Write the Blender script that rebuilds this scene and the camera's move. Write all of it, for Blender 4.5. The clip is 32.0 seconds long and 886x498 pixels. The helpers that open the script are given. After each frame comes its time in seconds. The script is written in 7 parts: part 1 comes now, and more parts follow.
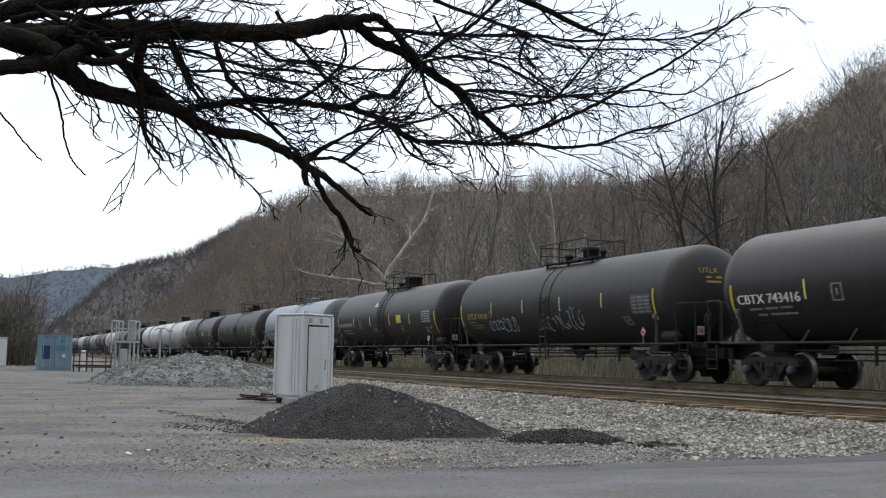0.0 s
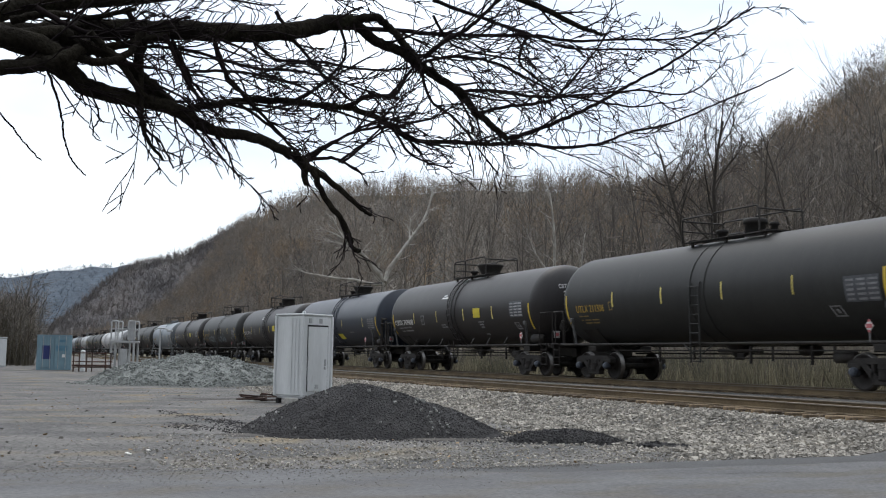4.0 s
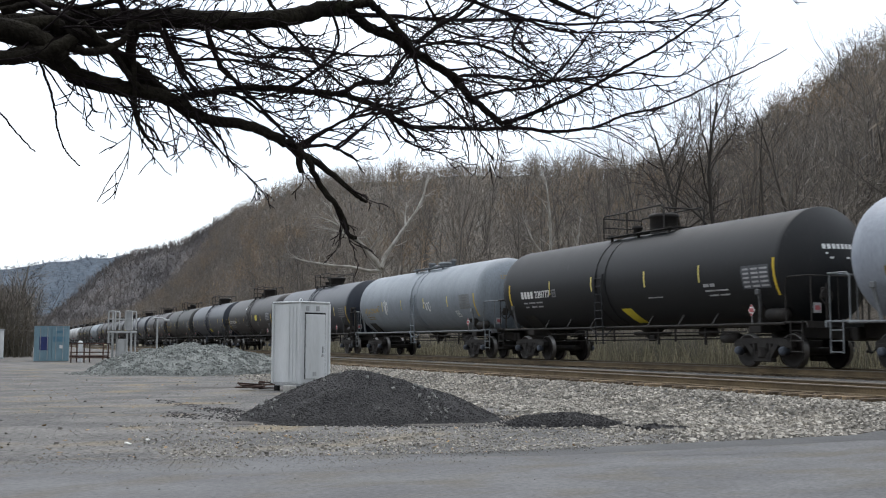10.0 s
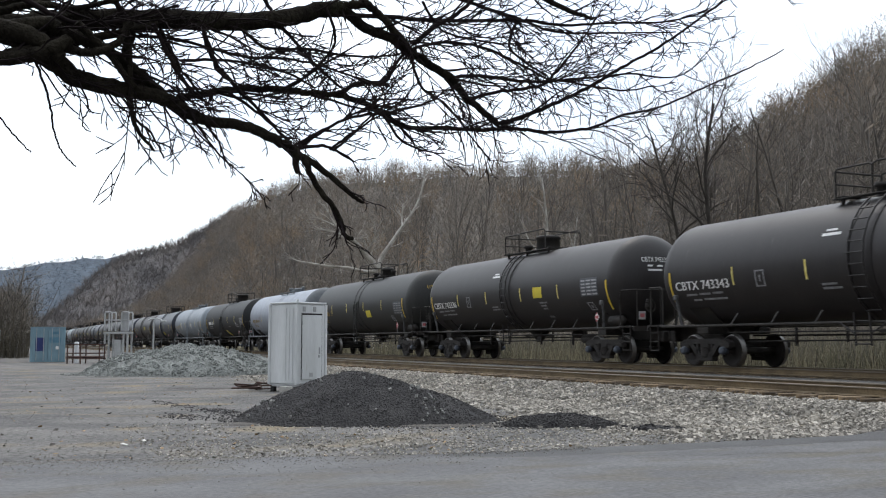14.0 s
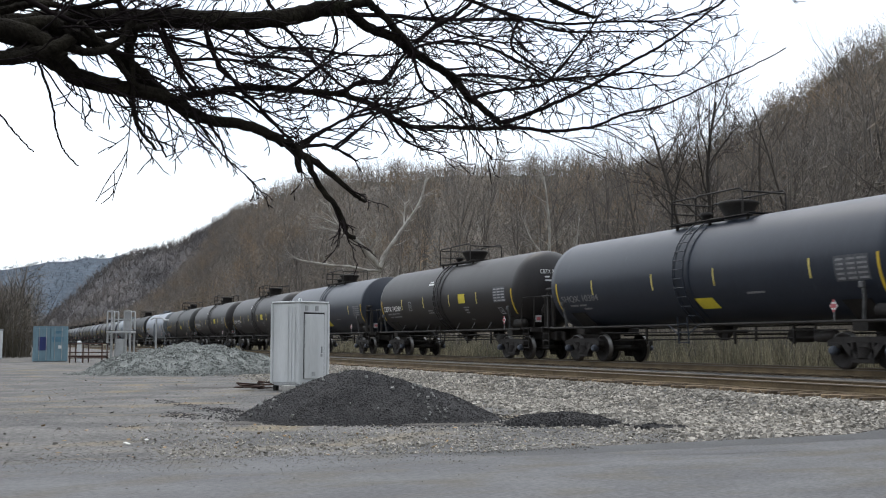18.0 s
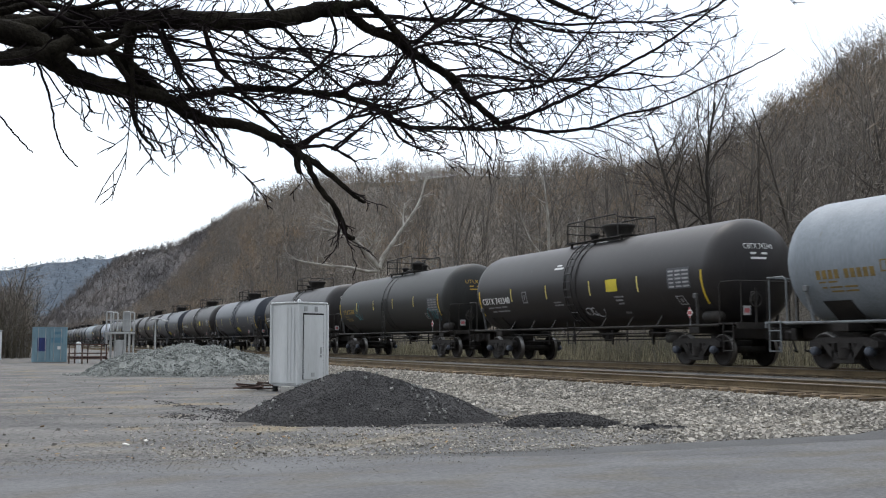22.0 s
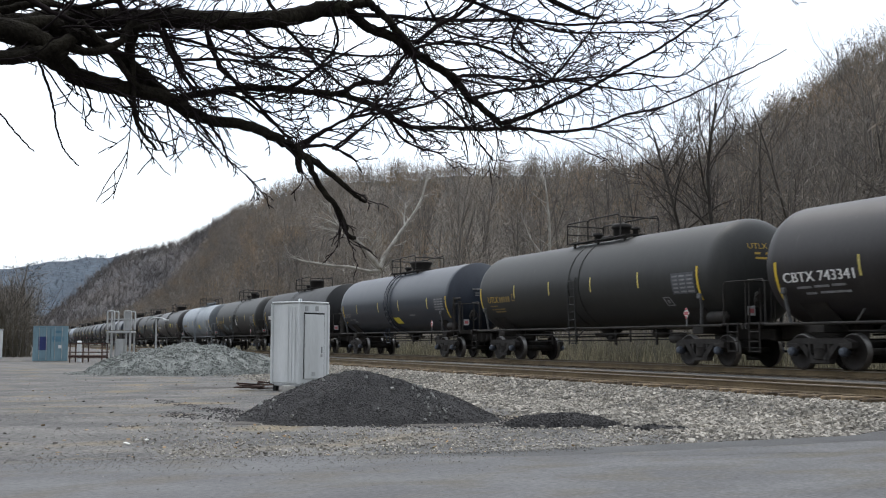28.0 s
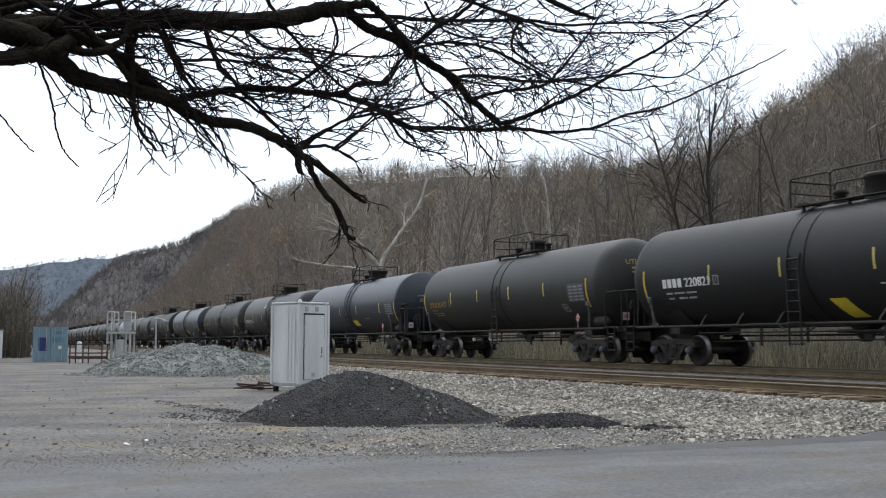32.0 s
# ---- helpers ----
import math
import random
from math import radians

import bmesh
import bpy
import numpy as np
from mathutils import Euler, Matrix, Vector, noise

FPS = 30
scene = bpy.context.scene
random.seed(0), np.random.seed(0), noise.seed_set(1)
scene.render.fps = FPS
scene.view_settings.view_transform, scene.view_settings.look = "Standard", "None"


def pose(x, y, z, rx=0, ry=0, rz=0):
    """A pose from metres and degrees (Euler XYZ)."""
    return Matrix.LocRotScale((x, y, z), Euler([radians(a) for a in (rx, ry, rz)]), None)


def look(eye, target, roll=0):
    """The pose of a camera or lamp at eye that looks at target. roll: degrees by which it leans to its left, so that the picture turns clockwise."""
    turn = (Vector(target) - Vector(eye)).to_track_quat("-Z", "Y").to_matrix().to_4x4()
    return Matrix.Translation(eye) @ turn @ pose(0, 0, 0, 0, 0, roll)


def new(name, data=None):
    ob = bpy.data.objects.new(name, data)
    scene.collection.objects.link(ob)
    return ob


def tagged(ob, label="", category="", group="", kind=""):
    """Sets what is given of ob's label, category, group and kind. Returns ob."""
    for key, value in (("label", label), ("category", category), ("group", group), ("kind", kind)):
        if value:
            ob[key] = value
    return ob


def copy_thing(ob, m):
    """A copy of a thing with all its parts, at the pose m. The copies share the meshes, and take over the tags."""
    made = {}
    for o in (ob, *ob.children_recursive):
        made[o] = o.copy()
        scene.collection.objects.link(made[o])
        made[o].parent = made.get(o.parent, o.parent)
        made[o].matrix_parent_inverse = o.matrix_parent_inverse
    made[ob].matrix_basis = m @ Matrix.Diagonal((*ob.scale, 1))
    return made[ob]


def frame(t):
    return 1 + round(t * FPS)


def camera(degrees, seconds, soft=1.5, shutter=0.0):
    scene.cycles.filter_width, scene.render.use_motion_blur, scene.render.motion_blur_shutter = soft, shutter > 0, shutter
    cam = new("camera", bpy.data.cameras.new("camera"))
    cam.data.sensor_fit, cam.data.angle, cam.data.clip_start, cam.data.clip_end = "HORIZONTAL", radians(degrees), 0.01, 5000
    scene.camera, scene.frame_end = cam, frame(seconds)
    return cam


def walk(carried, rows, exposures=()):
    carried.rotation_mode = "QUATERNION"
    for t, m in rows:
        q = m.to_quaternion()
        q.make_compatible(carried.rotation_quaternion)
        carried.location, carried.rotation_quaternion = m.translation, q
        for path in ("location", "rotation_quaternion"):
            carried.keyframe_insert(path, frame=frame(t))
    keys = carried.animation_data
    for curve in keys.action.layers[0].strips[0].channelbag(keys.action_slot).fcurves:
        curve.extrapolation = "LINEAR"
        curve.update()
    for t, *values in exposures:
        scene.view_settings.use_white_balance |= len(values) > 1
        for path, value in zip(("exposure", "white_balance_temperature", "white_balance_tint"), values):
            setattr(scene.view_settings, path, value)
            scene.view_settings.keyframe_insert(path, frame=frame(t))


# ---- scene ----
# ---- camera and its walk ----
EYE = (0.0, 0.0, 1.45)


def aim(yaw, pitch, roll):
    return Matrix.Translation(EYE) @ pose(0, 0, 0, 90 + pitch, 0, yaw) @ pose(0, 0, 0, 0, 0, roll)


cam = camera(46.38, 32.0, soft=1.1, shutter=0.12)
walk(cam, [
    (0, aim(66.9, 5.925, 0.852)), (0.5, aim(66.889, 5.925, 0.819)), (1, aim(66.888, 5.923, 0.817)),
    (1.5, aim(66.891, 5.921, 0.851)), (2, aim(66.891, 5.921, 0.851)), (2.5, aim(66.891, 5.917, 0.853)),
    (3, aim(66.89, 5.92, 0.848)), (3.5, aim(66.892, 5.925, 0.852)), (5.5, aim(66.646, 5.841, 0.773)),
    (6, aim(66.195, 5.286, 0.157)), (6.5, aim(66.272, 5.188, -0.102)), (7, aim(66.422, 5.127, 0.003)),
    (7.5, aim(66.481, 5.057, -0.053)), (8, aim(66.544, 5.053, -0.028)), (8.5, aim(66.586, 5.129, 0.021)),
    (9, aim(66.651, 5.159, 0.089)), (9.5, aim(66.623, 5.166, 0.1)), (10, aim(66.661, 5.136, 0.037)),
    (10.5, aim(66.633, 5.128, 0.017)), (11, aim(66.603, 5.129, 0.019)), (11.5, aim(66.57, 5.129, 0.023)),
    (12, aim(66.535, 5.126, -0.009)), (12.5, aim(66.565, 5.143, 0.037)), (13, aim(66.54, 5.162, -0.002)),
    (13.5, aim(66.496, 5.174, -0.002)), (14, aim(66.473, 5.174, 0.003)), (14.5, aim(66.461, 5.172, -0.02)),
    (16.5, aim(66.458, 5.213, -0.037)), (17, aim(66.475, 5.163, -0.099)), (17.5, aim(66.511, 5.154, -0.083)),
    (18, aim(66.597, 5.116, -0.048)), (18.5, aim(66.661, 5.105, -0.085)), (19, aim(66.733, 5.079, 0)),
    (19.5, aim(66.788, 5.033, 0.014)), (20, aim(66.859, 5.034, 0.029)), (20.5, aim(66.904, 4.992, 0.03)),
    (21, aim(66.828, 5.031, 0.003)), (21.5, aim(66.598, 5.126, -0.008)), (22, aim(66.557, 5.156, -0.06)),
    (22.5, aim(66.589, 5.14, 0.017)), (23, aim(66.563, 5.167, -0.009)), (23.5, aim(66.596, 5.154, 0.049)),
    (24, aim(66.605, 5.137, 0.043)), (24.5, aim(66.59, 5.142, 0.038)), (25, aim(66.585, 5.148, 0.041)),
    (25.5, aim(66.589, 5.147, 0.031)), (27.5, aim(66.606, 5.152, 0.074)), (28, aim(66.61, 5.147, 0.08)),
    (28.5, aim(66.641, 5.14, 0.068)), (29, aim(66.635, 5.143, 0.049)), (29.5, aim(66.589, 5.148, 0.042)),
    (30, aim(66.579, 5.14, 0.02)), (30.5, aim(66.562, 5.155, -0.035)), (31, aim(66.574, 5.172, 0.026)),
    (31.5, aim(66.61, 5.165, 0.087)), (32, aim(66.602, 5.172, 0.025)),
], exposures=[(0, -0.13), (3.5, -0.13), (5.5, -0.11), (6, 0.03), (32, 0.05)])

# ---- sky, sun and exposure ----
world = bpy.data.worlds.new("world")
scene.world = world
world.use_nodes = True
wn, wl = world.node_tree.nodes, world.node_tree.links
wn.clear()
SUN_UP, SUN_ROUND = radians(58), radians(285)
sky = wn.new("ShaderNodeTexSky")
sky.sky_type, sky.sun_disc = "NISHITA", False
sky.sun_elevation, sky.sun_rotation = SUN_UP, SUN_ROUND
sky.air_density, sky.dust_density = 1.0, 2.0
where = wn.new("ShaderNodeTexCoord")
stretch = wn.new("ShaderNodeMapping")
stretch.inputs["Scale"].default_value = (1.0, 1.0, 2.6)
cloud = wn.new("ShaderNodeTexNoise")
cloud.inputs["Scale"].default_value, cloud.inputs["Detail"].default_value = 1.3, 5.0
cover = wn.new("ShaderNodeMapRange")
cover.inputs["From Min"].default_value, cover.inputs["From Max"].default_value = 0.37, 0.56
cover.inputs["To Min"].default_value, cover.inputs["To Max"].default_value = 0.36, 1.0
veil = wn.new("ShaderNodeMix")
veil.data_type = "RGBA"
veil.inputs["B"].default_value = (12.6, 13.4, 14.4, 1.0)
back = wn.new("ShaderNodeBackground")
back.inputs["Strength"].default_value = 0.112
wout = wn.new("ShaderNodeOutputWorld")
wl.new(where.outputs["Generated"], stretch.inputs["Vector"])
wl.new(stretch.outputs["Vector"], cloud.inputs["Vector"])
wl.new(cloud.outputs["Fac"], cover.inputs["Value"])
wl.new(cover.outputs["Result"], veil.inputs["Factor"])
wl.new(sky.outputs["Color"], veil.inputs["A"])
# an overcast sky is brightest overhead
split = wn.new("ShaderNodeSeparateXYZ")
wl.new(where.outputs["Generated"], split.inputs["Vector"])
lift = wn.new("ShaderNodeMapRange")
lift.inputs["From Min"].default_value, lift.inputs["From Max"].default_value = 0.1, 1.0
lift.inputs["To Min"].default_value, lift.inputs["To Max"].default_value = 0.92, 1.5
wl.new(split.outputs["Z"], lift.inputs["Value"])
dome = wn.new("ShaderNodeVectorMath")
dome.operation = "SCALE"
wl.new(veil.outputs["Result"], dome.inputs[0])
# and brighter on the side of the veiled sun than opposite it
facing = wn.new("ShaderNodeVectorMath")
facing.operation = "DOT_PRODUCT"
facing.inputs[1].default_value = (math.sin(SUN_ROUND), math.cos(SUN_ROUND), 0.0)
wl.new(where.outputs["Generated"], facing.inputs[0])
sunward = wn.new("ShaderNodeMapRange")
sunward.inputs["From Min"].default_value, sunward.inputs["From Max"].default_value = -0.9, 0.7
sunward.inputs["To Min"].default_value, sunward.inputs["To Max"].default_value = 0.52, 1.14
wl.new(facing.outputs["Value"], sunward.inputs["Value"])
glow = wn.new("ShaderNodeMath")
glow.operation = "MULTIPLY"
wl.new(lift.outputs["Result"], glow.inputs[0])
wl.new(sunward.outputs["Result"], glow.inputs[1])
wl.new(glow.outputs["Value"], dome.inputs["Scale"])
wl.new(dome.outputs["Vector"], back.inputs["Color"])
wl.new(back.outputs["Background"], wout.inputs["Surface"])
sun_data = bpy.data.lights.new("sun", "SUN")
sun_data.energy, sun_data.angle, sun_data.color = 0.6, radians(20), (1.0, 0.97, 0.93)
sun = new("sun", sun_data)
sun_way = Vector((math.sin(SUN_ROUND) * math.cos(SUN_UP), math.cos(SUN_ROUND) * math.cos(SUN_UP), math.sin(SUN_UP)))
sun.matrix_world = look(tuple(sun_way * 50), (0, 0, 0))


# ---- materials ----
def surface(name, a, b, size=1.0, rough=0.7, metal=0.0, fine=8.0, bump=0.2, depth=0.02, grain=0.25, stretch=(1, 1, 1),
            each=0.0, island=0.0, low=0.35, high=0.65, rough2=None, coord="Object", spot=None, spot_size=0.5, spot_at=(0.6, 0.7), spec=0.3):
    """Two colours mixed by a coarse noise of that size in metres, a fine grain over them, relief, and an optional third colour in spots."""
    m = bpy.data.materials.new(name)
    m.use_nodes = True
    n, l = m.node_tree.nodes, m.node_tree.links
    bsdf = n["Principled BSDF"]
    tc = n.new("ShaderNodeTexCoord")
    mp = n.new("ShaderNodeMapping")
    mp.inputs["Scale"].default_value = stretch
    l.new(tc.outputs[coord], mp.inputs["Vector"])
    big = n.new("ShaderNodeTexNoise")
    big.inputs["Scale"].default_value, big.inputs["Detail"].default_value = 1.0 / size, 5.0
    l.new(mp.outputs["Vector"], big.inputs["Vector"])
    ramp = n.new("ShaderNodeMapRange")
    ramp.inputs["From Min"].default_value, ramp.inputs["From Max"].default_value = low, high
    l.new(big.outputs["Fac"], ramp.inputs["Value"])
    mix = n.new("ShaderNodeMix")
    mix.data_type = "RGBA"
    mix.inputs["A"].default_value, mix.inputs["B"].default_value = (*a, 1), (*b, 1)
    l.new(ramp.outputs["Result"], mix.inputs["Factor"])
    colour = mix.outputs["Result"]
    small = n.new("ShaderNodeTexNoise")
    small.inputs["Scale"].default_value, small.inputs["Detail"].default_value = fine / size, 6.0
    l.new(mp.outputs["Vector"], small.inputs["Vector"])
    if spot:
        sn = n.new("ShaderNodeTexNoise")
        sn.inputs["Scale"].default_value, sn.inputs["Detail"].default_value = 1.0 / spot_size, 4.0
        l.new(mp.outputs["Vector"], sn.inputs["Vector"])
        sr = n.new("ShaderNodeMapRange")
        sr.inputs["From Min"].default_value, sr.inputs["From Max"].default_value = spot_at
        l.new(sn.outputs["Fac"], sr.inputs["Value"])
        sm = n.new("ShaderNodeMix")
        sm.data_type = "RGBA"
        sm.inputs["B"].default_value = (*spot, 1)
        l.new(sr.outputs["Result"], sm.inputs["Factor"])
        l.new(colour, sm.inputs["A"])
        colour = sm.outputs["Result"]
    gain = n.new("ShaderNodeMapRange")
    gain.inputs["From Min"].default_value, gain.inputs["From Max"].default_value = 0.25, 0.75
    gain.inputs["To Min"].default_value, gain.inputs["To Max"].default_value = 1 - grain, 1 + grain
    l.new(small.outputs["Fac"], gain.inputs["Value"])
    factor = gain.outputs["Result"]
    for share, node, out in ((each, "ShaderNodeObjectInfo", "Random"), (island, "ShaderNodeNewGeometry", "Random Per Island")):
        if share:
            src = n.new(node)
            rng = n.new("ShaderNodeMapRange")
            rng.inputs["To Min"].default_value, rng.inputs["To Max"].default_value = 1 - share, 1 + share
            l.new(src.outputs[out], rng.inputs["Value"])
            mul = n.new("ShaderNodeMath")
            mul.operation = "MULTIPLY"
            l.new(factor, mul.inputs[0])
            l.new(rng.outputs["Result"], mul.inputs[1])
            factor = mul.outputs["Value"]
    scale = n.new("ShaderNodeVectorMath")
    scale.operation = "SCALE"
    l.new(colour, scale.inputs[0])
    l.new(factor, scale.inputs["Scale"])
    l.new(scale.outputs["Vector"], bsdf.inputs["Base Color"])
    if rough2 is not None:
        rr = n.new("ShaderNodeMapRange")
        rr.inputs["To Min"].default_value, rr.inputs["To Max"].default_value = rough, rough2
        l.new(big.outputs["Fac"], rr.inputs["Value"])
        l.new(rr.outputs["Result"], bsdf.inputs["Roughness"])
    else:
        bsdf.inputs["Roughness"].default_value = rough
    bsdf.inputs["Metallic"].default_value = metal
    bsdf.inputs["Specular IOR Level"].default_value = spec
    if bump:
        bp = n.new("ShaderNodeBump")
        bp.inputs["Strength"].default_value, bp.inputs["Distance"].default_value = bump, depth
        l.new(small.outputs["Fac"], bp.inputs["Height"])
        l.new(bp.outputs["Normal"], bsdf.inputs["Normal"])
    return m


def paint(name, a, b, rough=0.45, rust=None, coat=0.3):
    """Weathered paint on steel: streaks that run down, dull patches and specks of rust."""
    m = surface(name, a, b, size=0.9, rough=rough, rough2=min(1.0, rough + 0.16), spec=0.3, fine=14, bump=0.06, depth=0.01, grain=0.18,
                stretch=(1.6, 1.6, 0.28), spot=rust, spot_size=0.35, spot_at=(0.66, 0.78), each=0.08)
    bsdf = m.node_tree.nodes["Principled BSDF"]
    bsdf.inputs["Coat Weight"].default_value, bsdf.inputs["Coat Roughness"].default_value = coat, 0.32
    return m


M = {
    "lot": surface("gravel_lot", (0.164, 0.156, 0.146), (0.100, 0.097, 0.094), 1.5, 0.95, fine=26, bump=0.9, depth=0.05, grain=0.6,
                   spot=(0.205, 0.168, 0.112), spot_size=1.7, spot_at=(0.55, 0.70), stretch=(1.0, 0.62, 1.0), low=0.38, high=0.60),
    "road": surface("asphalt", (0.136, 0.135, 0.136), (0.100, 0.099, 0.101), 0.9, 0.88, fine=34, bump=0.5, depth=0.012, grain=0.36,
                    spot=(0.112, 0.103, 0.088), spot_size=0.6, spot_at=(0.48, 0.68), stretch=(1.0, 0.45, 1.0)),
    "road_edge": surface("old_asphalt", (0.096, 0.095, 0.096), (0.070, 0.069, 0.070), 1.2, 0.9, fine=40, bump=0.4, depth=0.01, grain=0.3),
    "track_bed": surface("track_bed", (0.092, 0.077, 0.061), (0.060, 0.052, 0.043), 1.2, 0.95, fine=14, bump=1.0, depth=0.06, grain=0.5),
    "stone": surface("ballast_stone", (0.375, 0.346, 0.300), (0.240, 0.223, 0.196), 0.7, 0.9, fine=8, bump=0.3, depth=0.01, grain=0.2, island=0.45),
    "pebble": surface("lot_pebble", (0.235, 0.222, 0.203), (0.165, 0.157, 0.146), 0.5, 0.9, fine=6, bump=0.2, grain=0.2, island=0.32),
    "gravel": surface("crushed_gravel", (0.225, 0.235, 0.222), (0.16, 0.168, 0.16), 0.8, 0.95, fine=14, bump=1.0, depth=0.06, grain=0.5),
    "gravel_stone": surface("crushed_stone", (0.265, 0.278, 0.262), (0.165, 0.174, 0.166), 0.5, 0.9, fine=6, bump=0.2, grain=0.2, island=0.3),
    "coal": surface("black_millings", (0.035, 0.034, 0.035), (0.05, 0.048, 0.048), 0.5, 0.95, fine=12, bump=1.0, depth=0.05, grain=0.5),
    "coal_lump": surface("black_lump", (0.036, 0.0345, 0.036), (0.054, 0.051, 0.051), 0.3, 0.9, fine=6, bump=0.3, grain=0.25, island=0.4),
    "pale_stone": surface("pale_stone", (0.30, 0.30, 0.285), (0.19, 0.19, 0.18), 0.2, 0.9, fine=6, bump=0.3, grain=0.2, island=0.3),
    "track_stone": surface("stained_stone", (0.15, 0.12, 0.092), (0.095, 0.077, 0.062), 0.7, 0.9, fine=8, bump=0.3, grain=0.2, island=0.4),
    "rail": surface("rail_steel", (0.165, 0.122, 0.072), (0.105, 0.078, 0.048), 0.6, 0.85, 0.0, fine=20, bump=0.2, grain=0.3),
    "rail_head": surface("worn_rail_head", (0.21, 0.178, 0.138), (0.15, 0.127, 0.10), 0.7, 0.6, 0.25, fine=20, bump=0.05, grain=0.15, stretch=(0.2, 3, 3)),
    "tie": surface("weathered_tie", (0.235, 0.172, 0.105), (0.070, 0.052, 0.037), 0.5, 0.92, fine=14, bump=0.6, depth=0.02, grain=0.4, stretch=(3, 0.7, 3), each=0.55),
    "tank_brown": paint("brown_black_paint", (0.0128, 0.0110, 0.0116), (0.0190, 0.0167, 0.0172), 0.46, (0.036, 0.033, 0.032), coat=0.15),
    "tank_blue": paint("blue_black_paint", (0.0092, 0.0145, 0.0268), (0.0150, 0.0212, 0.0345), 0.45, (0.030, 0.038, 0.050), coat=0.3),
    "tank_green": paint("sooty_black_paint", (0.0135, 0.0142, 0.0140), (0.0220, 0.0225, 0.0216), 0.52, (0.038, 0.037, 0.034), coat=0.12),
    "tank_black": paint("deep_black_paint", (0.0085, 0.0095, 0.0112), (0.0132, 0.0140, 0.0155), 0.54, (0.026, 0.026, 0.027), coat=0.06),
    "tank_grey": paint("pale_grey_paint", (0.212, 0.242, 0.274), (0.180, 0.206, 0.232), 0.46, (0.14, 0.137, 0.132), coat=0.15),
    "tank_white": paint("dirty_white_paint", (0.44, 0.45, 0.46), (0.34, 0.34, 0.34), 0.42, (0.2, 0.16, 0.13), coat=0.2),
    "tank_pale": paint("pale_blue_grey_paint", (0.285, 0.315, 0.368), (0.245, 0.270, 0.312), 0.46, (0.18, 0.177, 0.172), coat=0.15),
    # darker grey that stands in for the shade on the tank ends
    "tank_end_shade": surface("shaded_end_grey", (0.085, 0.095, 0.105), (0.125, 0.138, 0.148), 1.1, 0.6, fine=6, bump=0.03, grain=0.14, low=0.4, high=0.8),
    "frame_dark": surface("grimy_frame", (0.020, 0.0185, 0.018), (0.036, 0.032, 0.029), 0.5, 0.7, 0.1, fine=12, bump=0.2, grain=0.3),
    "frame_grey": surface("grey_frame", (0.20, 0.22, 0.235), (0.13, 0.135, 0.14), 0.5, 0.55, 0.1, fine=12, bump=0.1, grain=0.25),
    "truck": surface("dusty_cast_steel", (0.040, 0.036, 0.034), (0.026, 0.024, 0.023), 0.3, 0.8, 0.1, fine=10, bump=0.3, grain=0.3, each=0.15),
    "wheel": surface("brown_wheel", (0.026, 0.022, 0.021), (0.018, 0.016, 0.015), 0.3, 0.7, 0.2, fine=10, bump=0.2, grain=0.25, each=0.15),
    "tread": surface("bright_tread", (0.20, 0.195, 0.19), (0.12, 0.115, 0.11), 0.3, 0.38, 1.0, fine=10, bump=0.05, grain=0.1),
    "cap": surface("bearing_cap", (0.09, 0.105, 0.135), (0.06, 0.067, 0.08), 0.1, 0.5, 0.3, fine=10, bump=0.1, grain=0.2),
    "yellow": surface("yellow_reflector", (0.62, 0.44, 0.04), (0.50, 0.34, 0.04), 0.3, 0.5, fine=10, bump=0.0, grain=0.12, each=0.08),
    "placard": surface("yellow_panel", (0.64, 0.53, 0.045), (0.55, 0.45, 0.045), 0.3, 0.5, fine=10, bump=0.0, grain=0.1),
    "bar_pale": surface("faded_reflector", (0.66, 0.56, 0.20), (0.52, 0.42, 0.10), 0.12, 0.5, fine=10, bump=0.0, grain=0.15, each=0.2),
    "bracket": surface("scuffed_bracket", (0.10, 0.102, 0.105), (0.045, 0.045, 0.046), 0.25, 0.6, fine=10, bump=0.1, grain=0.3),
    "amber": surface("amber_lettering", (0.42, 0.28, 0.05), (0.33, 0.21, 0.04), 0.2, 0.6, fine=8, bump=0.0, grain=0.2),
    "white": surface("white_lettering", (0.72, 0.72, 0.71), (0.58, 0.58, 0.58), 0.2, 0.6, fine=8, bump=0.0, grain=0.2),
    "amber_worn": surface("worn_amber_lettering", (0.24, 0.165, 0.05), (0.15, 0.11, 0.045), 0.2, 0.6, fine=8, bump=0.0, grain=0.3),
    "dim_white": surface("worn_lettering", (0.24, 0.24, 0.25), (0.15, 0.15, 0.155), 0.2, 0.6, fine=8, bump=0.0, grain=0.3),
    "white_worn": surface("rubbed_lettering", (0.42, 0.42, 0.43), (0.28, 0.28, 0.285), 0.2, 0.6, fine=8, bump=0.0, grain=0.3),
    "panel_grey": surface("grey_panel", (0.20, 0.20, 0.205), (0.15, 0.15, 0.15), 0.15, 0.6, fine=8, bump=0.0, grain=0.25),
    "panel_dim": surface("dim_panel", (0.085, 0.09, 0.10), (0.06, 0.064, 0.072), 0.15, 0.6, fine=8, bump=0.0, grain=0.25),
    "sign_red": surface("faded_red", (0.45, 0.12, 0.13), (0.35, 0.10, 0.11), 0.1, 0.6, fine=6, bump=0.0, grain=0.15),
    "graffiti": surface("pale_graffiti", (0.22, 0.26, 0.29), (0.12, 0.15, 0.17), 0.25, 0.6, fine=6, bump=0.0, grain=0.3),
    "graffiti_teal": surface("teal_graffiti", (0.06, 0.17, 0.19), (0.05, 0.11, 0.13), 0.25, 0.6, fine=6, bump=0.0, grain=0.3),
